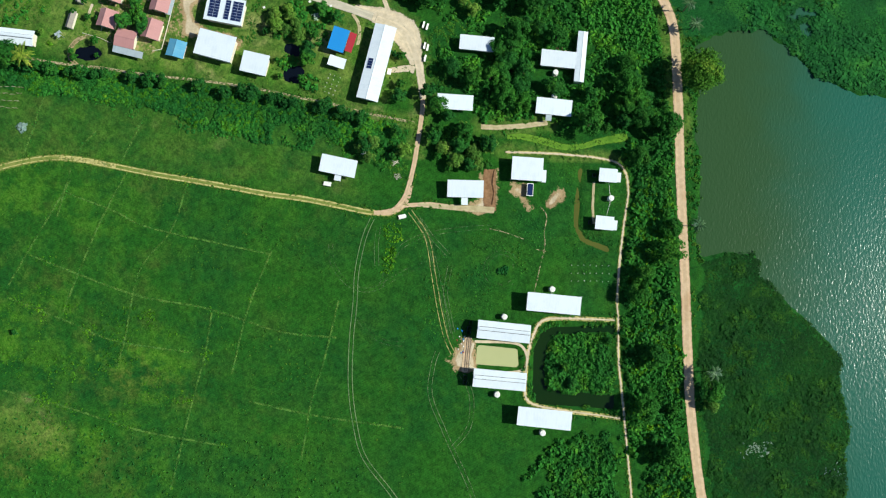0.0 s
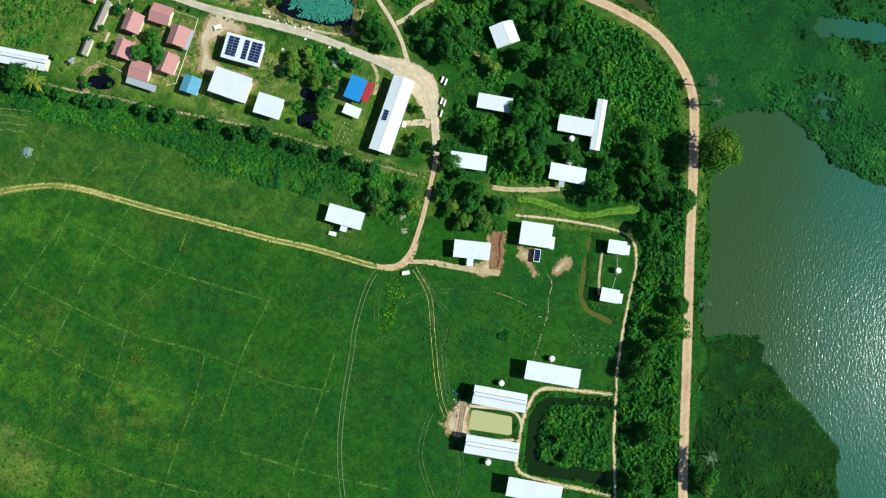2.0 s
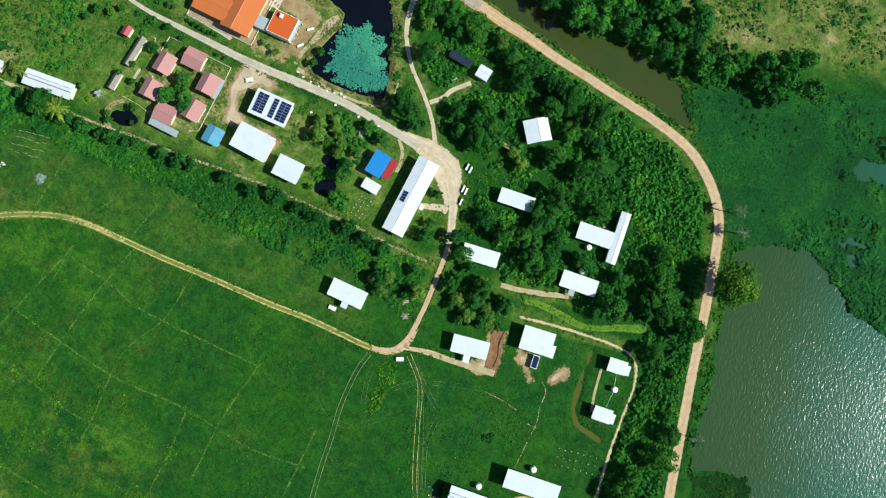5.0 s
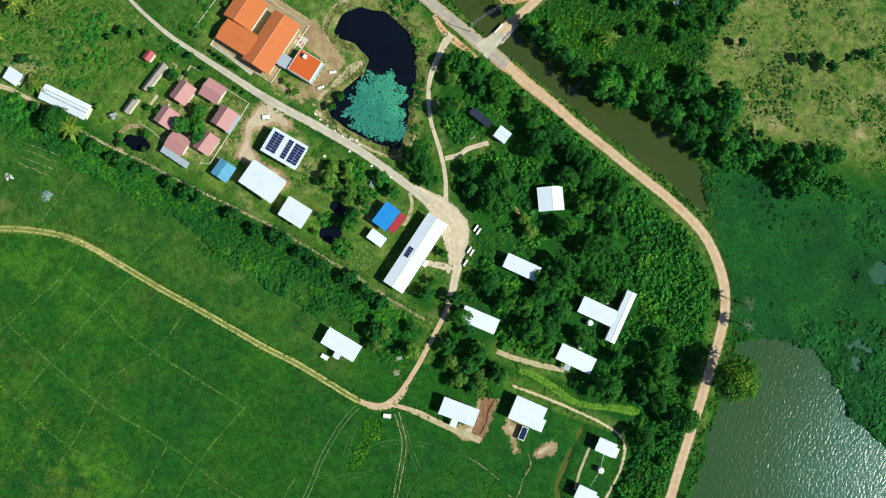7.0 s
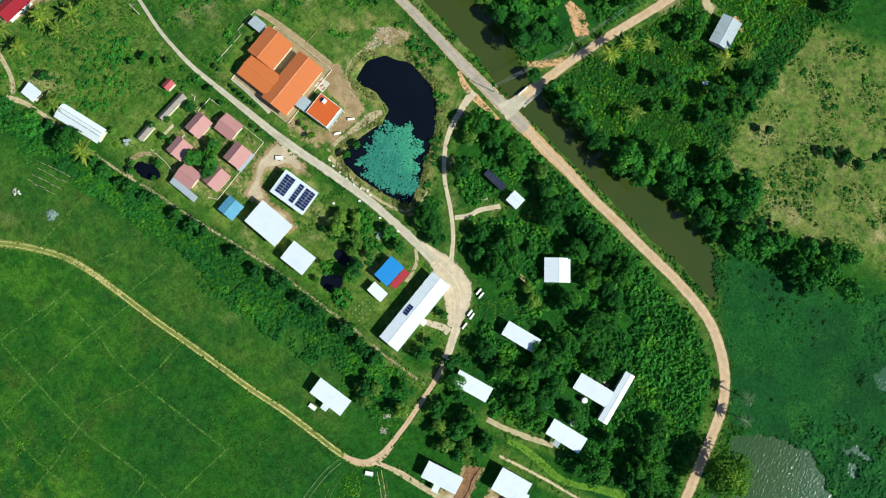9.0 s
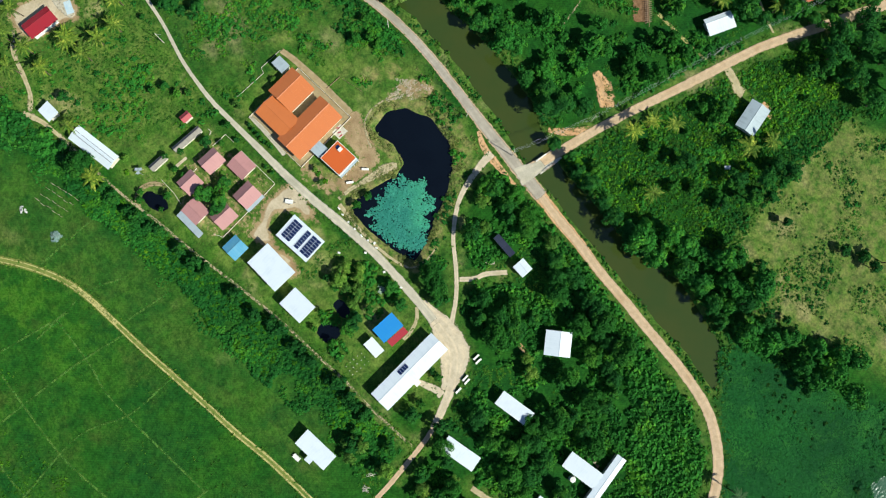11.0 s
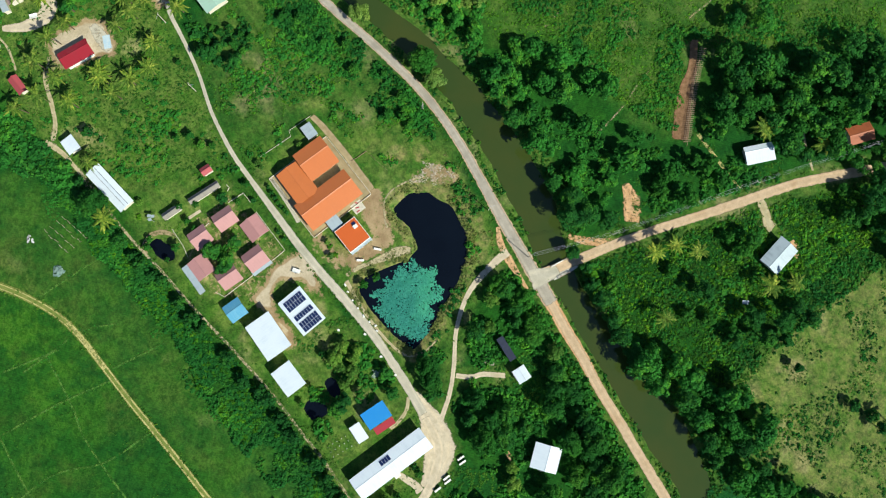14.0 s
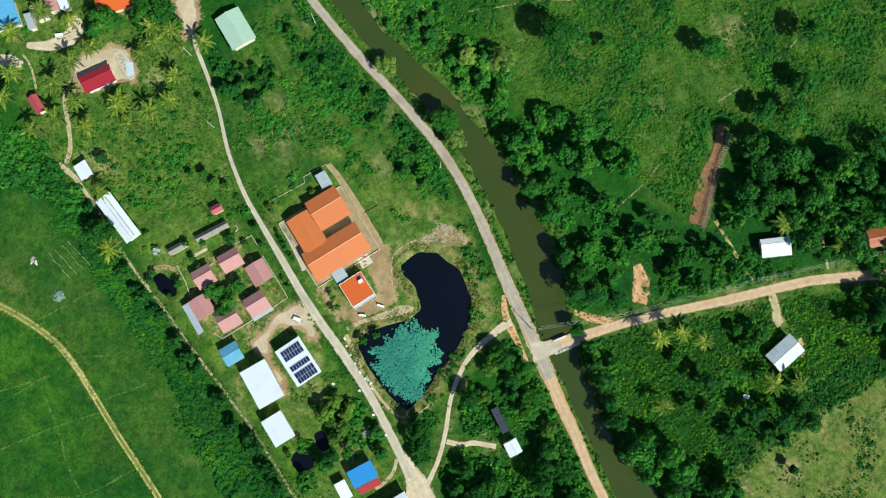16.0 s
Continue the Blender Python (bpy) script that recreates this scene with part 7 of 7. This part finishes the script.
undergrowth("undergrowth", SOUTH_SCRUB, 1.6, 0.8, 1.8, 1.1, M_SHRUB, "thick scrub south of the sheds", clump=-0.12)
undergrowth("undergrowth", ISLAND, 1.5, 0.8, 1.6, 1.1, M_SHRUB, "thick scrub on the pond's island")
undergrowth("undergrowth", GROVE_SOUTH, 1.7, 0.8, 1.7, 1.1, M_SHRUB, "thick scrub south of the grove")
undergrowth("undergrowth", ROAD_NORTHSIDE, 1.7, 0.7, 1.6, 1.0, M_SHRUB, "scrub north of the side road", clump=-0.5)
undergrowth("undergrowth", DITCH_WEEDS, 1.0, 0.3, 0.8, 0.8, M_LIME, "yellow-green weeds along a field ditch", TUFTS)
undergrowth("undergrowth", MINT_SCRUB, 1.7, 0.7, 1.6, 1.0, M_LEAF_DEEP, "dense dark bushes beside the lane", clump=-0.5)
undergrowth("undergrowth", GARDEN, 2.0, 0.6, 1.4, 0.9, M_SHRUB, "garden shrubs", clump=-0.1)
undergrowth("undergrowth", POND_EAST, 1.9, 0.6, 1.4, 0.8, M_SHRUB, "shrubs between the pond and the track", clump=-0.2)
undergrowth("undergrowth", NORTH_HEDGE, 1.35, 0.5, 1.4, 1.0, M_SHRUB, "scrub beside the tarmac road", clump=-0.55)
undergrowth("undergrowth", NORTH_SCRUB, 1.7, 0.4, 1.2, 0.8, M_SHRUB, "scattered bushes on rough grass", clump=0.12)
undergrowth("undergrowth", ORCHARD, 2.6, 0.5, 1.45, 0.9, M_SHRUB, "scattered bushes on grass", clump=0.30)
undergrowth("rough_grass", ORCHARD, 1.3, 0.15, 0.5, 0.6, M_LIME, "bright grass tufts between the bushes", TUFTS, clump=0.15)
undergrowth("rough_grass", NORTH_SCRUB, 1.3, 0.2, 0.6, 0.7, M_LIME, "bright weeds among the bushes", TUFTS, clump=0.05)
undergrowth("rough_grass", OLIVE, 1.7, 0.2, 0.6, 0.7, M_LIME, "bright weeds in the rough pasture", TUFTS, clump=0.0)
undergrowth("undergrowth", RIVER_BANK, 1.6, 0.6, 1.4, 0.9, M_SHRUB, "scrub on the canal bank")
undergrowth("undergrowth", RIVER_BANK, 2.0, 0.5, 1.1, 1.0, M_LEAF_PALE, "pale leafy bushes on the canal bank", clump=0.0)
undergrowth("undergrowth", NORTH_PASTURE, 2.0, 0.4, 1.2, 0.9, M_SHRUB, "bushes in the rough pasture", clump=-0.05)
undergrowth("rough_grass", NORTH_PASTURE, 1.2, 0.3, 0.75, 0.6, M_OLIVE, "rough olive grass by the canal", TUFTS, clump=-0.5)
undergrowth("undergrowth", CANAL_WOOD, 2.0, 0.7, 1.5, 0.9, M_SHRUB, "scrub under the canal wood", clump=-0.3)
undergrowth("marsh_plants", LOBE, 1.9, 0.5, 1.7, 0.4, M_LOBE, "taller clumps of dark marsh plants", wet=0.0, clump=0.1)
undergrowth("field_weeds", [(-160, -30), (-100, -38), (-18, -46), (-18, -64), (-160, -64)], 2.6, 0.25, 0.6, 0.9, M_LEAF_DEEP, "small dark weeds dotted over the field", TUFTS, clump=0.0)
undergrowth("undergrowth", DARK_WOOD, 2.2, 0.8, 1.7, 0.9, M_SHRUB, "scrub under the dark wood", clump=-0.2)
undergrowth("undergrowth", SOUTH_ROAD, 1.5, 0.3, 1.1, 0.9, M_SHRUB, "bright scrub south of the side road", clump=-0.25)
undergrowth("rough_grass", SOUTH_ROAD, 0.9, 0.3, 0.8, 0.7, M_OLIVE, "long olive grass south of the side road", TUFTS, clump=-0.9)
undergrowth("undergrowth", SCRUB_EDGE, 1.5, 0.4, 1.2, 0.9, M_SHRUB, "scrub along the meadow's edge", clump=-0.3)
undergrowth("rough_grass", SCRUB_EDGE, 1.0, 0.3, 0.8, 0.7, M_OLIVE, "long grass along the meadow's edge", TUFTS)
undergrowth("undergrowth", SOUTH_ROAD, 1.5, 0.3, 0.9, 0.9, M_LIME, "lime-green grassy scrub south of the side road", TUFTS, clump=0.0)
undergrowth("undergrowth", BANK_WOOD, 1.9, 0.7, 1.5, 0.9, M_SHRUB, "scrub by the marsh", clump=-0.4)
undergrowth("rough_grass", OLIVE, 0.95, 0.3, 0.75, 0.6, M_OLIVE, "rough olive grass tussocks", TUFTS, clump=-0.45)
undergrowth("undergrowth", OLIVE, 1.35, 0.4, 1.2, 0.9, M_SHRUB, "low bushes in rough grass", clump=0.12)
undergrowth("undergrowth", MEADOW, 2.4, 0.3, 1.1, 0.8, M_SHRUB, "small dark bushes in a dry meadow", clump=0.55)
undergrowth("rough_grass", MEADOW, 1.15, 0.15, 0.5, 0.5, M_OLIVE, "dry grass tussocks", TUFTS, clump=0.15)
undergrowth("marsh_plants", MARSH, 0.85, 0.45, 0.9, 0.16, M_REED, "dense floating marsh plants", TUFTS, wet=0.2)
undergrowth("marsh_plants", MARSH, 3.6, 0.4, 0.9, 0.7, M_LOBE, "dark sedge clumps in the marsh", TUFTS, wet=-0.2, clump=0.1)
undergrowth("marsh_plants", MARSH_EAST, 0.85, 0.45, 0.95, 0.22, M_REED, "dense dark marsh plants by the lake", TUFTS, wet=0.2)
undergrowth("marsh_plants", MARSH_FAR, 0.9, 0.45, 0.95, 0.22, M_REED, "dense floating marsh plants round a pool", TUFTS, wet=0.0)
undergrowth("marsh_plants", [(132, 122), (195, 122), (195, 186), (160, 178), (142, 158)], 2.4, 0.6, 1.8, 0.6, M_LOBE, "taller dark clumps in the marsh", wet=-0.3, clump=0.1)
undergrowth("marsh_plants", [(120.5, 114), (124.7, 122.5), (133.8, 129.5), (141.6, 139), (152, 141), (166, 128), (180, 112), (186, 92), (163, 92), (150, 97.5), (141, 107), (129.5, 116.5)], 2.5, 1.2, 2.4, 0.36, M_REED, "rounded green shrubs crowding the marsh's rim by the lake", wet=-0.1, clump=-0.3)
undergrowth("marsh_plants", [(118, 172), (131, 181), (142.5, 155), (139, 148), (138.5, 136), (133.7, 138.5), (133.5, 152.5), (128.5, 165)], 2.6, 0.9, 2.0, 0.36, M_REED, "rounded clumps at the marsh's far rim", wet=-0.2, clump=-0.1)
undergrowth("marsh_plants", LOBE, 0.8, 0.4, 0.95, 0.25, M_LOBE, "dense dark marsh plants in the lake", TUFTS, wet=0.3)
# tufts and reeds on the banks of the waters
bank_x, bank_y = RNG.uniform(-200, 106, 90000), RNG.uniform(-40, 232, 90000)
lip = look_up(np.max([BODIES[k] for k in ("canal", "fish", "lake")], 0), bank_x, bank_y)
ok = (lip > -4.2) & (lip < -0.1) & (look_up(ROAD_GAP, bank_x, bank_y) > 0.1) & (look_up(HOUSE_GAP, bank_x, bank_y) > 1.0) & (look_up(soil, bank_x, bank_y) < 0.35)
ok &= value_noise(bank_x, bank_y, 4.5, 61) + 0.6 * value_noise(bank_x, bank_y, 1.7, 62) > -0.35
bank_x, bank_y = bank_x[ok], bank_y[ok]
half = len(bank_x) // 2
for a, b, mat, lab in ((0, half, M_SHRUB, "leafy weeds on the banks of canal and ponds"), (half, 2 * half, M_OLIVE, "olive grass tufts on the banks of canal and ponds")):
    tagged(new("bank_weeds", leaf_mesh("bank_weeds", clumps(bank_x[a:b], bank_y[a:b], RNG.uniform(0.25, 0.85, b - a), 0.8, TUFTS), mat)), lab, "weeds", kind="stuff")
rim_at = RNG.uniform((-82, 124), (-30, 182), (9000, 2)).T
rim = look_up(BODIES["lotus"], *rim_at)
rim_at = rim_at[:, (rim > -3.2) & (rim < -0.1) & (look_up(ROAD_GAP, *rim_at) > 0.1) & (value_noise(*rim_at, 3.5, 63) > -0.1)]
tagged(new("bank_weeds", leaf_mesh("bank_weeds", clumps(*rim_at, RNG.uniform(0.2, 0.6, rim_at.shape[1]), 0.7, TUFTS), M_DRYWEED)), "straw-coloured grass on the lotus pond's rim", "weeds", kind="stuff")
undergrowth("undergrowth", POND_NORTH, 2.0, 0.4, 1.3, 0.9, M_SHRUB, "bushes between the lotus pond and the road", clump=0.05)
undergrowth("rough_grass", POND_NORTH, 1.0, 0.2, 0.6, 0.7, M_DRYWEED, "dry straw-coloured weeds beside the pond", TUFTS, clump=-0.25)
undergrowth("undergrowth", MEADOW, 2.2, 0.2, 0.6, 0.8, M_LEAF_DEEP, "dark low bushes dotted over the dry meadow", clump=0.05, thin=0.7)
undergrowth("rough_grass", MEADOW, 1.5, 0.2, 0.5, 0.4, M_DRYWEED, "straw-coloured tussocks in the dry meadow", TUFTS, clump=0.2)
# low grass in the clearings
clear = np.concatenate([np.column_stack([cx + cr * np.sqrt(RNG.random(int(5 * cr * cr))) * np.cos(a), cy + cr * np.sqrt(RNG.random(int(5 * cr * cr))) * np.sin(a)])
                        for cx, cy, cr in CLEARINGS for a in [RNG.uniform(0, 6.283, int(5 * cr * cr))]])
ok = (look_up(ROAD_GAP, *clear.T) > 0.2) & (look_up(HOUSE_GAP, *clear.T) > 0.6) & (look_up(WET, *clear.T) < -0.3) & (line_distance(*clear.T, [(-19.4, 223.4), (-15.9, 222.0), (-12.4, 218.0), (-8.6, 214.4), (-5.0, 213.6)]) > 2.4)
ok &= line_distance(*clear.T, [(-11.5, 247.5), (-17.2, 256.2), (-22.0, 264), (-25, 271.5), (-31.8, 281.5)]) > 4.2
clear = clear[ok & (value_noise(*clear.T, 2.6, 81) > -0.3)]
third = len(clear) // 3
for a, b, mat, lab in ((0, 2 * third, M_OLIVE, "olive grass tufts in small clearings"), (2 * third, 3 * third, M_SHRUB, "leafy weeds in small clearings")):
    pick = clear[RNG.permutation(len(clear))[a:b]]
    tagged(new("rough_grass", leaf_mesh("rough_grass", clumps(pick[:, 0], pick[:, 1], RNG.uniform(0.2, 0.65, len(pick)), 0.6, TUFTS), mat)), lab, "grass", kind="stuff")
# bleached reeds on the marsh and beside the farm path
gx_ = np.concatenate([RNG.normal(123.5, 2.6, 60), RNG.normal(129, 1.4, 24), RNG.normal(152, 2.0, 24), RNG.normal(76.2, 0.6, 12)])
gy_ = np.concatenate([RNG.normal(-44, 1.3, 60), RNG.normal(-46.5, 1.8, 24), RNG.normal(-52, 1.2, 24), RNG.normal(-46.5, 1.6, 12)])
tagged(new("bleached_reeds", leaf_mesh("bleached_reeds", clumps(gx_, gy_, RNG.uniform(0.15, 0.5, len(gx_)), 0.6, TUFTS), M_SILVER)), "bleached grey-green reeds in the marsh", "reeds", kind="stuff")
ring_x, ring_y = RNG.normal(30.6, 1.1, 14), RNG.normal(19.8, 1.1, 14)
tagged(new("bush", leaf_mesh("bush", clumps(ring_x, ring_y, RNG.uniform(0.4, 1.0, 14), 0.9, BUSHES), M_REED)), "low blue-green bush ringed by wheel ruts", "bush")
# tufts along the bunds
bx, by = [], []
for b in BUNDS:
    c = spline(b, 0.7)
    keep = RNG.random(len(c)) < np.clip(0.25 + value_noise(c[:, 0], c[:, 1], 7, 31), 0, 1)
    c = c[keep] + RNG.normal(0, 0.35, (keep.sum(), 2))
    bx.append(c[:, 0])
    by.append(c[:, 1])
bx, by = np.concatenate(bx), np.concatenate(by)
tagged(new("bund_weeds", leaf_mesh("bund_weeds", clumps(bx, by, RNG.uniform(0.12, 0.42, len(bx)), 0.4, TUFTS), M_SHRUB)), "bright weeds growing along the field bunds", "weeds", kind="stuff")
sel = (value_noise(bx, by, 11, 41) > 0.1) & (bx < -60) & (by < 25)
lx, ly = [np.repeat(v[sel], 2) + RNG.normal(0, 0.8, 2 * sel.sum()) for v in (bx, by)]
tagged(new("bund_weeds", leaf_mesh("bund_weeds", clumps(lx, ly, RNG.uniform(0.15, 0.55, len(lx)), 0.5, TUFTS), M_LIME)), "lime-green weeds thick on the field bunds", "weeds", kind="stuff")
FIELD = [(-160, 45), (-70, 44), (-30, 38), (-5, 30), (30, 28), (70, 24), (60, 14), (20, 10), (8, -60), (-160, -60)]
undergrowth("field_weeds", FIELD, 2.2, 0.12, 0.42, 0.7, M_OLIVE, "small weeds dotted over the field", TUFTS, clump=0.25)
undergrowth("rough_grass", VILLAGE, 1.15, 0.15, 0.5, 0.6, M_OLIVE, "rough tufts on the village lawns", TUFTS, clump=0.05)
undergrowth("rough_grass", NORTHWEST, 1.2, 0.15, 0.55, 0.6, M_OLIVE, "rough tufts between the palms", TUFTS, clump=0.0)
undergrowth("undergrowth", NORTHWEST, 3.0, 0.4, 1.0, 0.8, M_SHRUB, "small bushes between the palms", clump=0.1)
undergrowth("rough_grass", NORTH_SCRUB, 1.1, 0.2, 0.6, 0.6, M_OLIVE, "rough tufts among the bushes", TUFTS, clump=-0.1)
undergrowth("rough_grass", FARM, 1.2, 0.12, 0.45, 0.6, M_SHRUB, "rough tufts in the farm's grass", TUFTS, clump=0.05)
for bx_, by_ in ((-82.1, 137.8), (-78.6, 137.0), (-139.9, 102.2)):
    tagged(new("bush", leaf_mesh("bush", clumps(np.array([bx_, bx_ + 0.5]), np.array([by_, by_ - 0.4]), np.array([1.0, 0.8]), 0.9, BUSHES), M_LIME)), "yellow-green garden bush on dry grass", "bush", "yellow bushes")
tagged(new("silver_bush", leaf_mesh("silver_bush", clumps(np.array([-40.6, -39.9]), np.array([114.8, 115.6]), np.array([1.5, 1.3]), 0.8, BUSHES), M_SILVER)), "pale silvery shrub in a garden", "bush")
sx, sy = np.array([-148.0, -147.2, -148.6, -147.6]), np.array([69.6, 70.4, 70.4, 69.0])
tagged(new("silver_bush", leaf_mesh("silver_bush", clumps(sx, sy, np.array([1.6, 1.5, 1.3, 1.4]), 0.5, BUSHES), M_SILVER)), "round silvery-pale bush alone in the field", "bush")
lime = [(-98.7, 1.5), (-83.0, -28.7), (-136.3, 2.8), (-133.6, -29.8), (-127.2, 2.5), (-119.6, -5.5), (-77.2, -12.7), (-96.3, -1.1)]
lx, ly = [np.repeat([p[i] for p in lime], 16) + RNG.normal(0, 1.5, 16 * len(lime)) for i in (0, 1)]
tagged(new("field_weeds", leaf_mesh("field_weeds", clumps(lx, ly, RNG.uniform(0.2, 0.7, len(lx)), 0.6, TUFTS), M_LIME)), "lime-green weed patches at the field's bund corners", "weeds", kind="stuff")
undergrowth("field_weeds", FIELD_YELLOW, 1.6, 0.15, 0.5, 0.6, M_LIME, "yellowish weeds in the field", TUFTS, clump=0.1)
VERGES = [([(31.8, 69.6), (38, 70), (45.6, 68.4), (54.2, 66.2), (62, 67), (67, 68.6), (78.8, 71)], 2.0, 0.4), (ROAD_EAST, 2.5, 1.1), (ROAD_NORTH, 2.6, 0.9), (ROAD_BRIDGE, 2.6, 0.8), (ROAD_VILLAGE, 1.8, 0.5), (PATH_HEDGE, 0.6, 0.5), (PATH_FARM, 0.65, 0.5), (PATH_RIM, 0.7, 0.5), (TRACK_WEST, 1.05, 0.6), (PATH_POND, 1.1, 0.4),
          (PATH_FIELD, 1.1, 0.4), (PATH_GARDEN, 1.1, 0.4), (PATH_HOUSE, 1.6, 0.4), (PATH_YARD, 1.0, 0.4)]
vx, vy = [], []
for r, off, wid in VERGES:
    c = spline(r, 0.55)
    c = c + RNG.normal(0, 0.25, c.shape)
    d = np.gradient(c, axis=0)
    d /= np.linalg.norm(d, axis=1)[:, None]
    for s in (-1, 1):
        o = s * (off + np.abs(RNG.normal(0, wid, len(c))))
        vx.append(c[:, 0] - d[:, 1] * o)
        vy.append(c[:, 1] + d[:, 0] * o)
vx, vy = np.concatenate(vx), np.concatenate(vy)
ok = (value_noise(vx, vy, 3.7, 51) + 0.7 * value_noise(vx, vy, 1.3, 52) > -0.05)
ok &= (look_up(WET, vx, vy) < 0.1) & (look_up(ROAD_GAP, vx, vy) > -0.9) & (look_up(line_distance(GX, GY, plaza), vx, vy) > 5.5)
vx, vy = vx[ok], vy[ok]
tagged(new("verge_grass", leaf_mesh("verge_grass", clumps(vx, vy, RNG.uniform(0.15, 0.6, len(vx)), 0.7, TUFTS), M_OLIVE)), "tufts of long grass on the road verges", "grass", kind="stuff")

# ---- coconut palms ----
def frond_mesh(length, droop, material):
    """One feathery frond along +x: a midrib with paired hanging leaflets."""
    n = 15
    q = []
    for i in range(n):
        f = (i + 0.6) / n
        x, z = length * f, length * (0.34 * f - droop * f * f)
        ll = length * 0.115 * math.sin(math.pi * min(1, 0.12 + f * 0.92)) + 0.12
        for s in (-1, 1):
            root, tip = Vector((x, 0, z)), Vector((x + 0.35 * ll, s * ll, z - 0.35 * ll))
            w = length * 0.036
            q.append([(root.x - w, 0, z), (root.x + w, 0, z), (tip.x + w * 0.5, tip.y, tip.z), (tip.x - w * 0.5, tip.y, tip.z)])
    for i in range(8):
        a, b = i / 8, (i + 1) / 8
        za, zb = length * (0.34 * a - droop * a * a), length * (0.34 * b - droop * b * b)
        q.append([(length * a, -0.05, za + 0.02), (length * b, -0.05, zb + 0.02), (length * b, 0.05, zb + 0.02), (length * a, 0.05, za + 0.02)])
    return leaf_mesh("frond", np.array(q, float), material)


FRONDS = [frond_mesh(4.6, 0.46, M_PALM), frond_mesh(4.3, 0.66, M_PALM), frond_mesh(4.0, 0.22, M_PALM)]
SHORT_FRONDS = [frond_mesh(2.9, 0.50, M_PALM_GREY), frond_mesh(2.6, 0.75, M_PALM_GREY), frond_mesh(2.3, 0.20, M_PALM_GREY)]


def palm(x, y, s=1.0, height=6.0, fronds=FRONDS):
    p = thing("coconut_palm", pose(x, y, 0, 0, 0, random.uniform(0, 360)), "coconut palm with arching yellow-green fronds" if fronds is FRONDS else "tall thin palm with a small grey-green crown", "palm", "coconut palms")
    bend = random.uniform(0.2, 0.9)
    part("trunk", tube(bmesh.new(), [(-bend, 0, -0.1), (-bend * 0.8, 0, height * 0.35), (-bend * 0.3, 0, height * 0.75), (0, 0, height)], [0.22, 0.16, 0.13, 0.12], 7), M_BARK, p)
    k = 14 if fronds is FRONDS else 22
    for i in range(k):
        f = new("frond", fronds[i % 3])
        f.parent = p
        f.matrix_basis = pose(0, 0, height - 0.05, 0, random.uniform(-18, 16), 360 * i / k + random.uniform(-12, 12)) @ Matrix.Scale(s * random.uniform(0.85, 1.1), 4)


PALMS = [(-214.9, 137.8), (-203.3, 136.7), (-203.5, 129.1), (-201.4, 119.6), (-192.2, 120.6), (-192.4, 111.7), (-181.6, 131.9), (-172.6, 136.9), (-190.0, 147.9), (-188.7, 155.1), (-224.7, 133.3), (-225.2, 120.9),
         (-215.2, 110.9), (-209.9, 103.4), (-172.9, 129.4), (-170.2, 143.9), (-174.9, 152.0), (-188.4, 161.4), (-177.9, 166.6), (-193.8, 157.1), (-194.7, 103.5), (-182.8, 117.5)]
PALMS += [(-163.6, 105.9), (5.2, 208.9), (16.5, 219.4), (9.2, 215.8), (43.2, 226.6), (49.2, 232.8), (22.5, 194.1), (7.0, 268.0), (26.9, 277.5), (-145.6, 95.0), (-180.4, 130.1), (99.5, 120.1), (102.3, 112.8), (101.8, 37.0), (106.5, -16.6)]
for x, y in PALMS:
    palm(x, y, random.uniform(0.85, 1.1), random.uniform(6.2, 8.2), SHORT_FRONDS if x > 90 else FRONDS)
